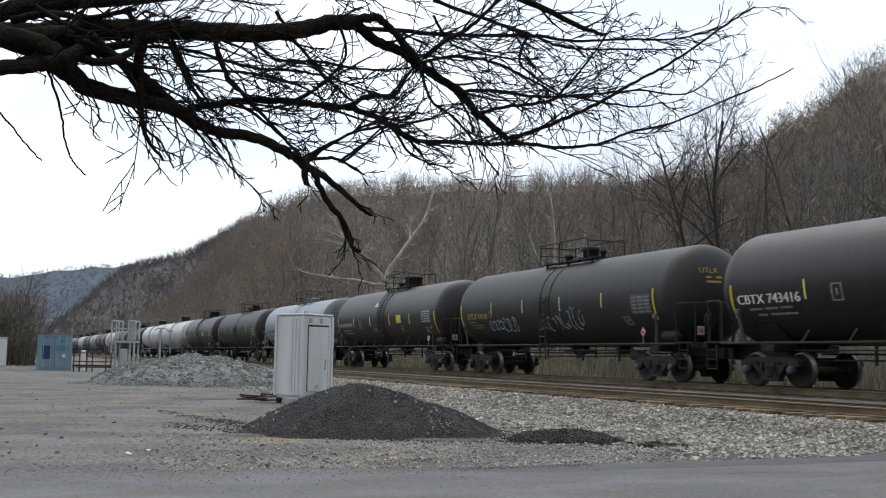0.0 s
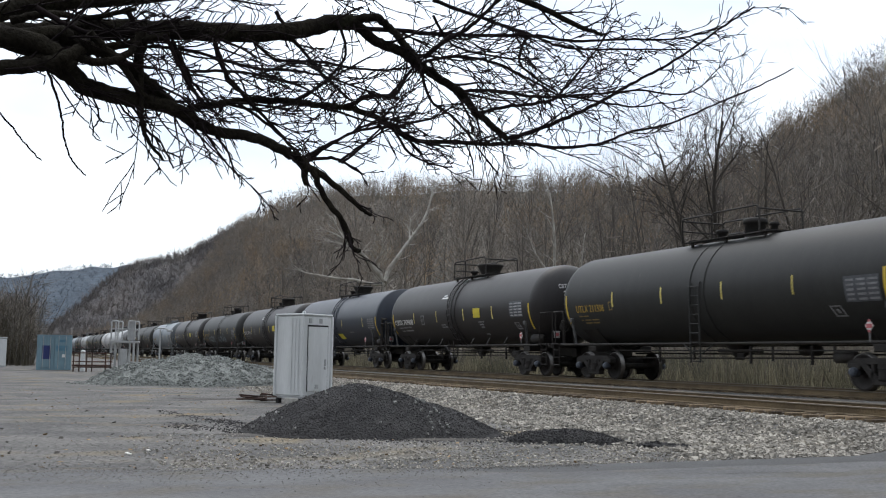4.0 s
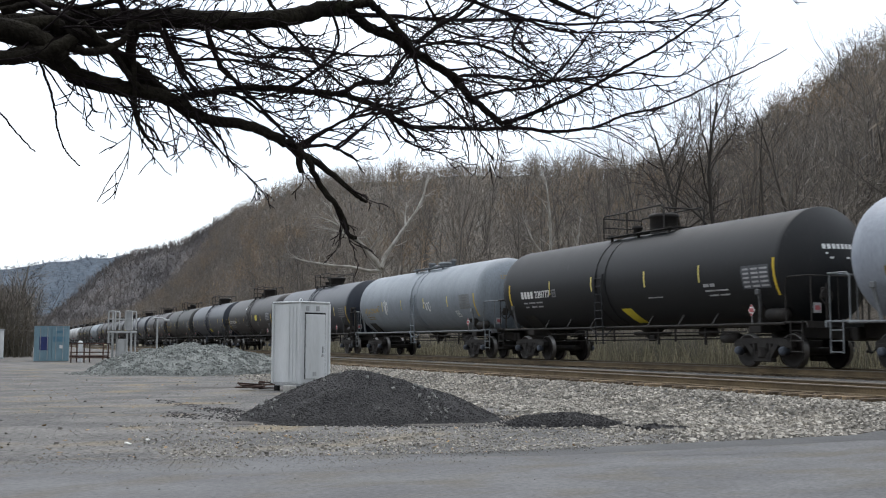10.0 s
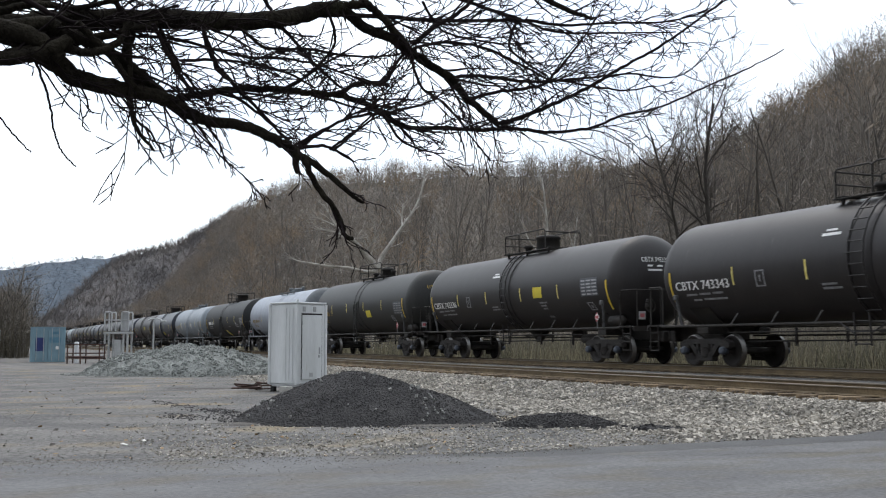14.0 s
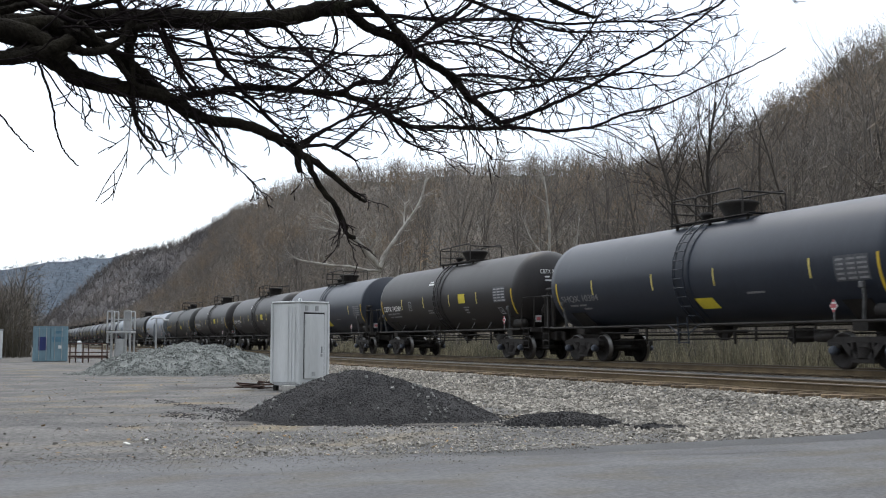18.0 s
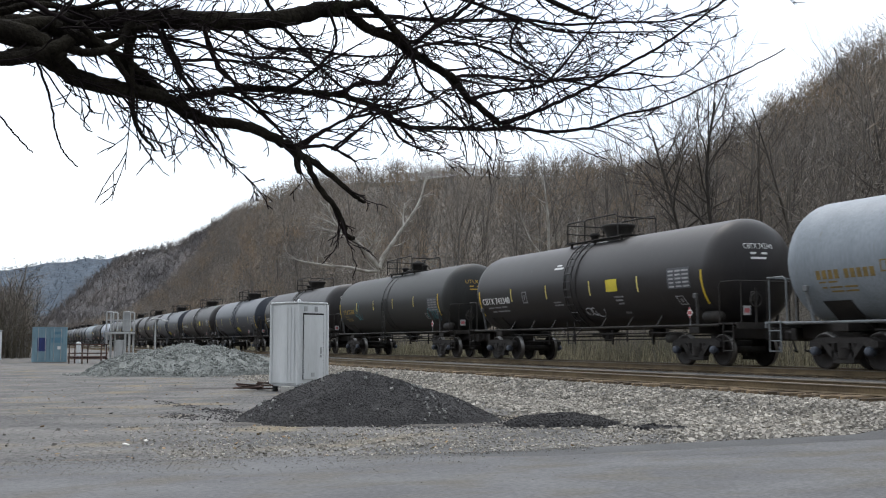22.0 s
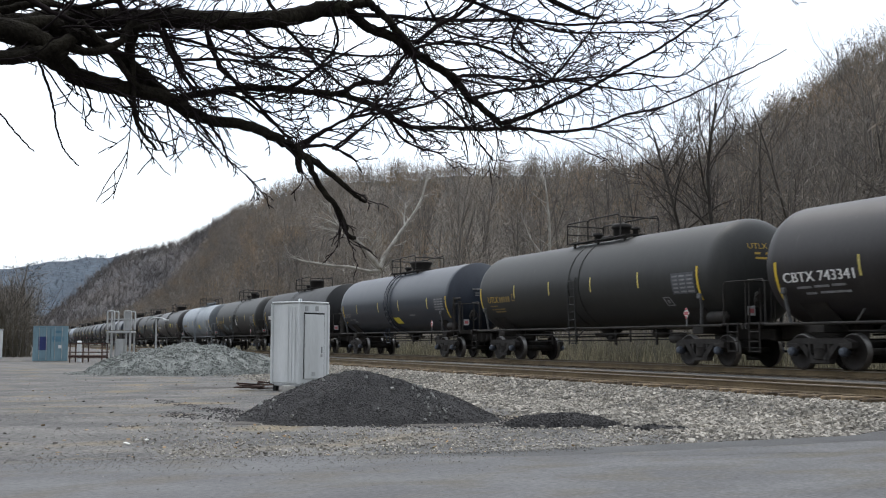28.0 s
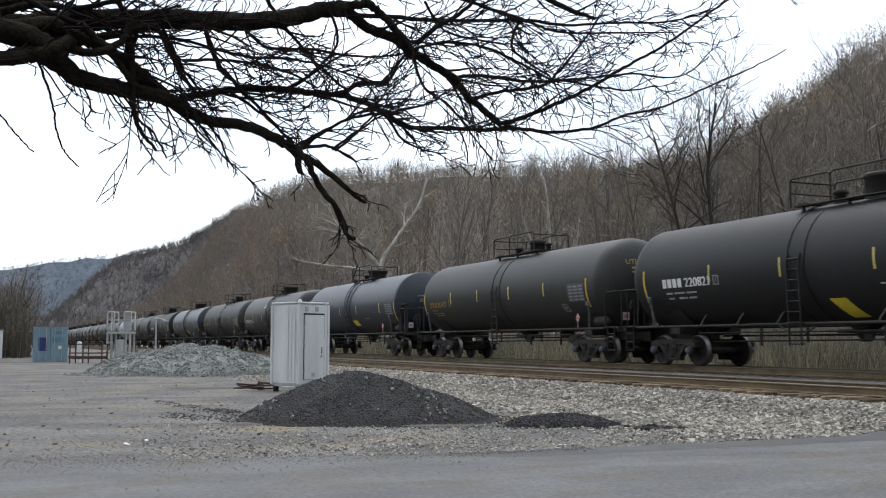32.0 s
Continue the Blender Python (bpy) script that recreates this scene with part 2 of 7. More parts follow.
    "bark": surface("dark_bark", (0.013, 0.011, 0.009), (0.026, 0.023, 0.017), 0.12, 0.95, fine=8, bump=0.9, depth=0.02, grain=0.4, stretch=(1, 1, 1),
                    spot=(0.033, 0.035, 0.020), spot_size=0.3, spot_at=(0.6, 0.72), spec=0.06),
    "twig": surface("dark_twig", (0.014, 0.011, 0.012), (0.025, 0.019, 0.019), 0.3, 0.9, bump=0.0, grain=0.2, spec=0.06),
    "wood_far": surface("grey_brown_woods", (0.240, 0.208, 0.175), (0.152, 0.143, 0.137), 16.0, 0.95, fine=9, bump=0.0, grain=0.25, island=0.36, low=0.42, high=0.58,
                        spot=(0.268, 0.195, 0.125), spot_size=17.0, spot_at=(0.5, 0.66)),
    "sapling": surface("pale_saplings", (0.208, 0.180, 0.150), (0.132, 0.120, 0.109), 14.0, 0.95, bump=0.0, grain=0.2, island=0.3),
    "trunk_near": surface("grey_trunk", (0.150, 0.135, 0.119), (0.098, 0.088, 0.078), 0.5, 0.95, fine=10, bump=0.5, grain=0.3, each=0.3),
    "crown_near": surface("brown_twigs", (0.172, 0.150, 0.128), (0.112, 0.098, 0.085), 1.5, 0.95, bump=0.0, grain=0.2, each=0.35),
    "edge_twigs": surface("pale_twigs", (0.180, 0.161, 0.137), (0.095, 0.084, 0.072), 3.0, 0.95, bump=0.0, grain=0.2, island=0.5),
    "trunk_dark": surface("dark_trunk", (0.072, 0.063, 0.056), (0.048, 0.042, 0.037), 0.5, 0.95, fine=10, bump=0.5, grain=0.3, each=0.2),
    "thicket": surface("brown_thicket", (0.10, 0.086, 0.062), (0.064, 0.057, 0.043), 3.0, 0.95, bump=0.0, grain=0.2, island=0.35),
    "sycamore": surface("pale_sycamore_bark", (0.46, 0.44, 0.40), (0.27, 0.25, 0.22), 0.8, 0.9, fine=8, bump=0.3, grain=0.3),
    "litter": surface("leaf_litter", (0.140, 0.119, 0.097), (0.096, 0.087, 0.075), 11.0, 0.98, fine=24, bump=0.7, depth=0.5, grain=0.5,
                      spot=(0.085, 0.082, 0.061), spot_size=16.0, spot_at=(0.55, 0.7)),
    # woods down the valley: distance haze is mixed into these base colours
    "far_haze_wood": surface("haze_tint_far_woods", (0.086, 0.108, 0.136), (0.060, 0.077, 0.099), 60.0, 1.0, fine=12, bump=0.6, depth=3.0, grain=0.35),
    "mid_haze_wood": surface("haze_tint_mid_woods", (0.116, 0.104, 0.100), (0.084, 0.081, 0.084), 26.0, 1.0, fine=12, bump=0.8, depth=3.0, grain=0.4),
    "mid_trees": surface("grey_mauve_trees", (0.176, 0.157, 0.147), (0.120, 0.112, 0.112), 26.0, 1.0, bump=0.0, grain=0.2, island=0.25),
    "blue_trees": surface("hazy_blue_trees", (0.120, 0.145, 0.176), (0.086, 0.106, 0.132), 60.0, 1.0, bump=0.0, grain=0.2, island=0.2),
    "slope_trunk": surface("slope_trunks", (0.140, 0.123, 0.106), (0.082, 0.073, 0.064), 6.0, 0.95, bump=0.0, grain=0.25, island=0.4),
    "dry_grass": surface("dry_grass", (0.27, 0.240, 0.165), (0.125, 0.122, 0.082), 2.5, 0.95, bump=0.0, grain=0.2, island=0.55),
    "brush": surface("grey_brush", (0.19, 0.168, 0.138), (0.105, 0.096, 0.080), 2.0, 0.95, bump=0.0, grain=0.2, island=0.45),
    "bank": surface("weedy_bank", (0.20, 0.175, 0.125), (0.12, 0.115, 0.08), 2.2, 0.97, fine=16, bump=0.8, depth=0.1, grain=0.45),
    "cab_white": surface("white_enamel", (0.66, 0.68, 0.69), (0.55, 0.57, 0.575), 0.8, 0.5, fine=12, bump=0.04, grain=0.06, stretch=(2, 2, 0.3),
                         spot=(0.36, 0.33, 0.29), spot_size=0.5, spot_at=(0.66, 0.82)),
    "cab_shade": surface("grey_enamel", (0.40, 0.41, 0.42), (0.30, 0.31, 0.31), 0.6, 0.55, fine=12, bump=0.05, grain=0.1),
    "gap": surface("dark_gap", (0.02, 0.02, 0.02), (0.03, 0.03, 0.03), 0.2, 0.8, bump=0.0, grain=0.1),
    "cont_blue": surface("faded_blue_steel", (0.20, 0.32, 0.38), (0.16, 0.25, 0.30), 1.0, 0.55, fine=10, bump=0.08, grain=0.12, stretch=(1, 1, 0.3),
                         spot=(0.22, 0.15, 0.11), spot_size=0.5, spot_at=(0.66, 0.78)),
    "deep_blue": surface("deep_blue", (0.03, 0.045, 0.16), (0.025, 0.035, 0.12), 0.5, 0.5, bump=0.0, grain=0.1),
    "teal": surface("teal_mark", (0.10, 0.22, 0.30), (0.08, 0.18, 0.25), 0.5, 0.5, bump=0.0, grain=0.1),
    "rust": surface("rusty_steel", (0.095, 0.052, 0.04), (0.05, 0.032, 0.028), 0.5, 0.85, 0.1, fine=10, bump=0.3, grain=0.35),
    "galv": surface("weathered_galvanised", (0.46, 0.47, 0.47), (0.36, 0.37, 0.37), 0.6, 0.55, 0.3, fine=10, bump=0.05, grain=0.15),
    "plank": surface("rotten_board", (0.085, 0.052, 0.042), (0.045, 0.03, 0.026), 0.4, 0.9, fine=10, bump=0.5, grain=0.35, stretch=(0.5, 4, 4)),
    "block": surface("concrete_block", (0.42, 0.41, 0.38), (0.32, 0.31, 0.29), 0.3, 0.9, fine=10, bump=0.4, grain=0.2),
    "leaf": surface("dead_leaf", (0.34, 0.23, 0.12), (0.24, 0.16, 0.09), 0.2, 0.9, bump=0.0, grain=0.2, island=0.4),
    "rag": surface("pale_litter", (0.75, 0.74, 0.70), (0.62, 0.60, 0.56), 0.1, 0.8, bump=0.0, grain=0.1),
    "soil": surface("dark_soil_patch", (0.105, 0.096, 0.086), (0.068, 0.063, 0.058), 0.5, 0.97, fine=14, bump=0.8, depth=0.03, grain=0.4),
}


# ---- geometry helpers ----
class Geo:
    """Gathers vertices and faces of one mesh."""

    def __init__(self):
        self.v, self.f, self.smooth = [], [], []

    def add(self, verts, faces, smooth=False):
        k = len(self.v)
        self.v.extend(tuple(p) for p in verts)
        self.f.extend([tuple(i + k for i in face) for face in faces])
        self.smooth.extend([smooth] * len(faces))
        return self

    def box(self, c, s, turn=None, bevel=0.0):
        hx, hy, hz = (a / 2 for a in s)
        b = min(bevel, hx * 0.9, hy * 0.9, hz * 0.9)
        if b > 0:
            bm = bmesh.new()
            bmesh.ops.create_cube(bm, size=1)
            bmesh.ops.scale(bm, vec=s, verts=bm.verts)
            bmesh.ops.bevel(bm, geom=bm.edges[:], offset=b, segments=1, affect="EDGES")
            bm.verts.index_update()
            verts, faces = [v.co.copy() for v in bm.verts], [[v.index for v in f.verts] for f in bm.faces]
            bm.free()
        else:
            verts = [Vector((x * hx, y * hy, z * hz)) for x in (-1, 1) for y in (-1, 1) for z in (-1, 1)]
            faces = [(0, 1, 3, 2), (4, 6, 7, 5), (0, 4, 5, 1), (2, 3, 7, 6), (0, 2, 6, 4), (1, 5, 7, 3)]
        if turn is not None:
            verts = [turn @ v for v in verts]
        return self.add([v + Vector(c) for v in verts], faces)

    def rod(self, p, q, r, r2=None, n=8, caps=True, smooth=True):
        p, q = Vector(p), Vector(q)
        r2 = r if r2 is None else r2
        way = (q - p).normalized()
        side = way.cross(Vector((0, 0, 1)) if abs(way.z) < 0.9 else Vector((1, 0, 0))).normalized()
        up = way.cross(side)
        ring = [side * math.cos(2 * math.pi * i / n) + up * math.sin(2 * math.pi * i / n) for i in range(n)]
        self.add([p + d * r for d in ring] + [q + d * r2 for d in ring],
                 [(i, (i + 1) % n, n + (i + 1) % n, n + i) for i in range(n)], smooth)
        if caps:
            self.add([p + d * r for d in ring], [tuple(range(n - 1, -1, -1))])
            self.add([q + d * r2 for d in ring], [tuple(range(n))])
        return self

    def pipe(self, points, r, n=6, radii=None):
        """A tube through the points."""
        pts = [Vector(p) for p in points]
        rings = []
        side = None
        for i, p in enumerate(pts):
            way = (pts[min(i + 1, len(pts) - 1)] - pts[max(i - 1, 0)]).normalized()
            if side is None:
                side = way.cross(Vector((0, 0, 1)) if abs(way.z) < 0.9 else Vector((1, 0, 0))).normalized()
            side = (side - way * side.dot(way)).normalized()
            up = way.cross(side)
            rr = radii[i] if radii else r
            rings.append([p + (side * math.cos(2 * math.pi * k / n) + up * math.sin(2 * math.pi * k / n)) * rr for k in range(n)])
        faces = []
        for i in range(len(pts) - 1):
            faces += [(i * n + k, i * n + (k + 1) % n, (i + 1) * n + (k + 1) % n, (i + 1) * n + k) for k in range(n)]
        self.add([p for ring in rings for p in ring], faces, True)
        self.add(rings[0], [tuple(range(n - 1, -1, -1))])
        self.add(rings[-1], [tuple(range(n))])
        return self

    def lathe(self, profile, axis="x", n=32, at=(0, 0, 0), smooth=True, caps=True):
        """A profile of (along, radius) turned round an axis through at."""
        rings = []
        for a, r in profile:
            ring = []
            for k in range(n):
                c, s = r * math.cos(2 * math.pi * k / n), r * math.sin(2 * math.pi * k / n)
                p = {"x": (a, c, s), "y": (s, a, c), "z": (c, s, a)}[axis]
                ring.append(Vector(p) + Vector(at))
            rings.append(ring)
        faces = []
        for i in range(len(rings) - 1):
            faces += [(i * n + k, i * n + (k + 1) % n, (i + 1) * n + (k + 1) % n, (i + 1) * n + k) for k in range(n)]
        self.add([p for ring in rings for p in ring], faces, smooth)
        if caps:
            self.add(rings[0], [tuple(range(n - 1, -1, -1))])
            self.add(rings[-1], [tuple(range(n))])
        return self

    def plate(self, outline, normal, thick):
        """A flat plate with that outline (points in order), thickened along normal."""
        d = Vector(normal) * thick
        a = [Vector(p) for p in outline]
        n = len(a)
        return self.add(a + [p + d for p in a], [tuple(range(n - 1, -1, -1)), tuple(range(n, 2 * n))]
                        + [(i, (i + 1) % n, n + (i + 1) % n, n + i) for i in range(n)])

    def mesh(self, name, material):
        me = bpy.data.meshes.new(name)
        me.from_pydata(self.v, [], self.f)
        me.polygons.foreach_set("use_smooth", self.smooth)
        me.materials.append(material)
        bm = bmesh.new()
        bm.from_mesh(me)
        bmesh.ops.recalc_face_normals(bm, faces=bm.faces)
        bm.to_mesh(me)
        bm.free()
        me.update()
        return me


def part(name, geo, material, parent=None, label="", m=None):
    me = geo if isinstance(geo, bpy.types.Mesh) else geo.mesh(name, material)
    ob = new(name, me)
    if parent is not None:
        ob.parent = parent
    if m is not None:
        ob.matrix_basis = m
    return tagged(ob, label=label)


def thing(name, m, label, category, group=""):
    ob = new(name)
    ob.empty_display_size = 0.3
    ob.matrix_basis = m
    return tagged(ob, label=label, category=category, group=group)


def raw_mesh(name, verts, tris, material, smooth=False):
    """A mesh from arrays of vertices and triangles."""
    me = bpy.data.meshes.new(name)
    verts, tris = np.asarray(verts, np.float32), np.asarray(tris, np.int32)
    me.vertices.add(len(verts))
    me.vertices.foreach_set("co", verts.ravel())
    me.loops.add(tris.size)
    me.loops.foreach_set("vertex_index", tris.ravel())
    me.polygons.add(len(tris))
    me.polygons.foreach_set("loop_start", np.arange(0, tris.size, 3, dtype=np.int32))
    me.polygons.foreach_set("loop_total", np.full(len(tris), 3, np.int32))
    me.polygons.foreach_set("use_smooth", np.full(len(tris), smooth))
    me.materials.append(material)
    me.update(calc_edges=True)
    return me


def bumps(x, y, size, seed=0.0):
    return noise.noise((x / size + seed, y / size - seed * 0.7, seed))


rng = np.random.default_rng(7)


def rubble(name, places, sizes, material, squash=0.7):
    """Many small angular stones in one mesh: a jittered cube each, turned at random."""
    n = len(places)
    cube = np.array([(x, y, z) for x in (-1, 1) for y in (-1, 1) for z in (-1, 1)], float)
    tris = np.array([(0, 1, 3), (0, 3, 2), (4, 6, 7), (4, 7, 5), (0, 4, 5), (0, 5, 1), (2, 3, 7), (2, 7, 6), (0, 2, 6), (0, 6, 4), (1, 5, 7), (1, 7, 3)])
    v = cube[None] * rng.uniform(0.45, 1.0, (n, 8, 3)) * rng.uniform(0.65, 1.2, (n, 1, 3)) * np.array([1, 1, squash])
    a, b = rng.uniform(0, 2 * np.pi, n), rng.uniform(-0.7, 0.7, n)
    y, z = v[..., 1] * np.cos(b)[:, None] - v[..., 2] * np.sin(b)[:, None], v[..., 1] * np.sin(b)[:, None] + v[..., 2] * np.cos(b)[:, None]
    x, y = v[..., 0] * np.cos(a)[:, None] - y * np.sin(a)[:, None], v[..., 0] * np.sin(a)[:, None] + y * np.cos(a)[:, None]
    v = np.stack([x, y, z], -1) * (np.asarray(sizes) / 2)[:, None, None] + np.asarray(places)[:, None]
    return raw_mesh(name, v.reshape(-1, 3), (tris[None] + 8 * np.arange(n)[:, None, None]).reshape(-1, 3), material)


def sticks(segments, sides=3):
    """Arrays of vertices and triangles for tapered sticks: rows of start, end, start radius, end radius."""
    s = np.asarray(segments, float)
    p, q, r0, r1 = s[:, 0:3], s[:, 3:6], s[:, 6], s[:, 7]
    way = q - p
    way /= np.linalg.norm(way, axis=1, keepdims=True) + 1e-9
    ref = np.where(np.abs(way[:, 2:3]) < 0.9, [[0, 0, 1.0]], [[1.0, 0, 0]])
    side = np.cross(way, ref)
    side /= np.linalg.norm(side, axis=1, keepdims=True) + 1e-9
    up = np.cross(way, side)
    ang = 2 * np.pi * np.arange(sides) / sides
    ring = side[:, None] * np.cos(ang)[None, :, None] + up[:, None] * np.sin(ang)[None, :, None]
    verts = np.concatenate([p[:, None] + ring * r0[:, None, None], q[:, None] + ring * r1[:, None, None]], 1)
    k = np.arange(sides)
    j = (k + 1) % sides
    tris = np.concatenate([np.stack([k, j, sides + j], 1), np.stack([k, sides + j, sides + k], 1)])
    tris = tris[None] + (2 * sides * np.arange(len(s)))[:, None, None]
    return verts.reshape(-1, 3), tris.reshape(-1, 3)


# ---- ground, road, tracks, hills ----
TRAIN_Y, NEAR_Y = 20.2, 16.02
RAIL_Z, NEAR_RAIL_Z = 0.76, 0.61


def ramp(v, a, b):
    k = min(max((v - a) / (b - a), 0.0), 1.0)
    return k * k * (3 - 2 * k)


def road_edge(y):
    """The road's far edge, as x for a given y."""
    return -12.45 - 0.5 * ramp(y, 6, 3) - 1.0 * ramp(y, 3.5, -1) - 0.42 * max(0.0, -1 - y) + 0.06 * bumps(y, 0, 0.7, 3.1)


def ground_z(x, y):
    z = 0.355 * ramp(y, 12.3, 14.5) + 0.005 * ramp(y, 15.1, 15.6) + 0.21 * ramp(y, 17.5, 18.6) - 0.35 * ramp(y, 22.0, 23.6) + 0.9 * ramp(y, 25.0, 34.0)
    lot = ramp(y, 13.0, 11.5) * ramp(x, road_edge(y) + 0.1, road_edge(y) - 1.0)
    return z + lot * (0.035 * bumps(x, y, 2.3, 1.0) + 0.02 * bumps(x, y, 0.6, 5.0)) - 0.012 * (1 - lot)


def grid_mesh(name, xs, ys, height, material):
    nx, ny = len(xs), len(ys)
    verts = [(x, y, height(x, y)) for y in ys for x in xs]
    tris = []
    for j in range(ny - 1):
        for i in range(nx - 1):
            a = j * nx + i
            tris += [(a, a + 1, a + nx + 1), (a, a + nx + 1, a + nx)]
    return raw_mesh(name, verts, tris, material, True)


def along(points, k):
    """A point on the polyline, k from 0 to 1, smoothed."""
    f = k * (len(points) - 1)
    i = min(int(f), len(points) - 2)
    t = f - i
    p0, p1, p2, p3 = (np.array(points[min(max(j, 0), len(points) - 1)], float) for j in (i - 1, i, i + 1, i + 2))
    return 0.5 * (2 * p1 + (p2 - p0) * t + (2 * p0 - 5 * p1 + 4 * p2 - p3) * t * t + (3 * p1 - p0 - 3 * p2 + p3) * t ** 3)


gx = np.concatenate([np.linspace(-2600, -320, 14), np.linspace(-300, -62, 60), np.arange(-60, 6, 0.45), np.linspace(8, 900, 30)])
gy = np.concatenate([np.linspace(-1500, -30, 16), np.arange(-28, -4, 1.5), np.arange(-4, 36, 0.42), np.linspace(40, 1500, 16)])
tagged(new("ground", grid_mesh("ground", gx, gy, ground_z, M["lot"])), "dusty pale gravel lot with tan and grey patches", "ground", kind="structure")


tagged(new("weedy_bank", grid_mesh("weedy_bank", np.linspace(-320, 12, 200), np.concatenate([np.arange(22.4, 35.2, 0.4)]),
                                   lambda x, y: ground_z(x, y) + 0.02 + 0.10 * ramp(y, 23.0, 24.0) * (0.5 + bumps(x, y, 1.6, 2.5)), M["bank"])),
       "tan weedy bank behind the tracks", "bank", kind="structure")


def road_mesh(name, inset, lift, material, far=9.0):
    ys = np.concatenate([np.linspace(-60, -6, 28), np.arange(-5.5, 12.9, 0.3)])
    ks = np.linspace(0, 1, 15)
    verts = []
    for y in ys:
        e = road_edge(y) + inset * (0.05 + 0.95 * ramp(y, 4.2, 7.0)) + (0.10 * bumps(y, 2, 1.1, 8.0) if inset else 0)
        verts += [(e + (far - e) * k, y, 0.355 * ramp(y, 12.3, 14.5) + lift) for k in ks]
    n = len(ks)
    tris = []
    for j in range(len(ys) - 1):
        for i in range(n - 1):
            a = j * n + i
            tris += [(a, a + 1, a + n + 1), (a, a + n + 1, a + n)]
    return raw_mesh(name, verts, tris, material, True)


tagged(new("road_shoulder", road_mesh("road_shoulder", 0.0, 0.006, M["road_edge"])), "dark old asphalt edge of the access road", "road", kind="structure")
tagged(new("road", road_mesh("road", 0.85, 0.018, M["road"])), "worn grey asphalt access road dusted with gravel", "road", kind="structure")

# cracks in the asphalt
for k, pts in enumerate(([(-11.0, 5.6), (-10.2, 5.75), (-9.6, 5.6), (-8.9, 5.9), (-8.0, 5.85)], [(-11.5, 12.3), (-11.62, 10.8), (-11.5, 9.4), (-11.65, 8.0), (-11.6, 6.9)],
                         [(-11.3, 7.4), (-10.9, 8.4), (-10.75, 9.6), (-10.3, 10.7)])):
    line = [along(pts, i / 30) + rng.normal(0, 0.02, 2) for i in range(31)]
    g = Geo()
    for i, (p, q) in enumerate(zip(line, line[1:])):
        w = (0.003 if k == 0 else 0.009) * (1 + 0.4 * math.sin(i * 1.7))
        d = np.array((-(q - p)[1], (q - p)[0]))
        d = d / (np.linalg.norm(d) + 1e-9) * w
        g.add([(*(p - d), 0.0225), (*(q - d), 0.0225), (*(q + d), 0.0225), (*(p + d), 0.0225)], [(0, 1, 2, 3)])
    tagged(part("road_crack", g, M["soil"]), "dark crack in the asphalt", "crack", kind="structure")

# slope behind the camera, out of view, added to block the low sky
verts, tris = [], []
for i in range(60):
    x = -900 + 1700 * i / 59
    for j in range(12):
        u = j / 11
        y = -55 - 170 * u + 12 * bumps(x, 0, 120, 9.0)
        verts.append((x, y, 62 * ramp(u, 0, 1.1) + 3 * bumps(x, y, 35, 6.0) * (j > 0) - 0.5 * (j == 0)))
for i in range(59):
    for j in range(11):
        a = i * 12 + j
        tris += [(a, a + 12, a + 13), (a, a + 13, a + 1)]
tagged(new("valley_side", raw_mesh("valley_side", verts, tris, M["litter"], True)), "brown slope out of view, added to block the low sky", "hill", kind="structure")

# the bed under the tracks
bed = Geo()
for y0, y1, z0, z1 in ((14.95, 17.35, 0.37, 0.395), (18.5, 22.0, 0.54, 0.565)):
    bed.add([(-1500, y0, z0 - 0.1), (800, y0, z0 - 0.1), (800, y0 + 0.25, z1), (-1500, y0 + 0.25, z1), (800, y1, z1), (-1500, y1, z1),
             (800, y1 + 0.3, z0 - 0.15), (-1500, y1 + 0.3, z0 - 0.15)], [(0, 1, 2, 3), (3, 2, 4, 5), (5, 4, 6, 7)])
tagged(part("track_bed", bed, M["track_bed"]), "brown oily ballast bed under both tracks", "track bed", kind="structure")


def rail_geo(y, z, head):
    g = Geo()
    if head:
        outline = [(-0.033, -0.028), (-0.035, -0.006), (-0.026, 0.0), (0.026, 0.0), (0.035, -0.006), (0.033, -0.028)]
    else:
        outline = [(-0.07, -0.17), (-0.07, -0.158), (-0.009, -0.138), (-0.009, -0.03), (0.009, -0.03), (0.009, -0.138), (0.07, -0.158), (0.07, -0.17)]
    n = len(outline)
    g.add([(x, y + a, z + b) for x in (-1500, 800) for a, b in outline],
          [(i, (i + 1) % n, n + (i + 1) % n, n + i) for i in range(n)] + [tuple(range(n - 1, -1, -1)), tuple(range(n, 2 * n))])
    return g


for track, (yc, zr) in (("near", (NEAR_Y, NEAR_RAIL_Z)), ("train", (TRAIN_Y, RAIL_Z))):
    way = tagged(new("railway_track"), "rusty steel rails on dark wooden ties in pale ballast", "railway track", "pair of tracks", "structure")
    for dy in (-0.75, 0.75):
        r = part("rail", rail_geo(yc + dy, zr, False), M["rail"], way)
        part("rail_head", rail_geo(yc + dy, zr, True), M["rail_head"], r, "worn bright running surface")
    if track == "near":
        near_track = way
    else:
        train_track = way

# hillside, lofted from the foot of the slope to its ridge
RIDGE = [(20, 150, 51), (-53, 142, 53), (-96, 138, 47.5), (-125, 133, 43), (-142, 134, 40.5), (-165, 138, 39.5), (-192, 144, 37.2), (-241, 161, 42.5),
         (-286, 165, 50.0), (-339, 148, 57.5), (-379, 128, 61.5), (-414, 115, 61.5), (-458, 106, 59), (-510, 101, 52.5), (-560, 96, 39), (-620, 80, 19),
         (-690, 55, 6), (-760, 30, 1)]


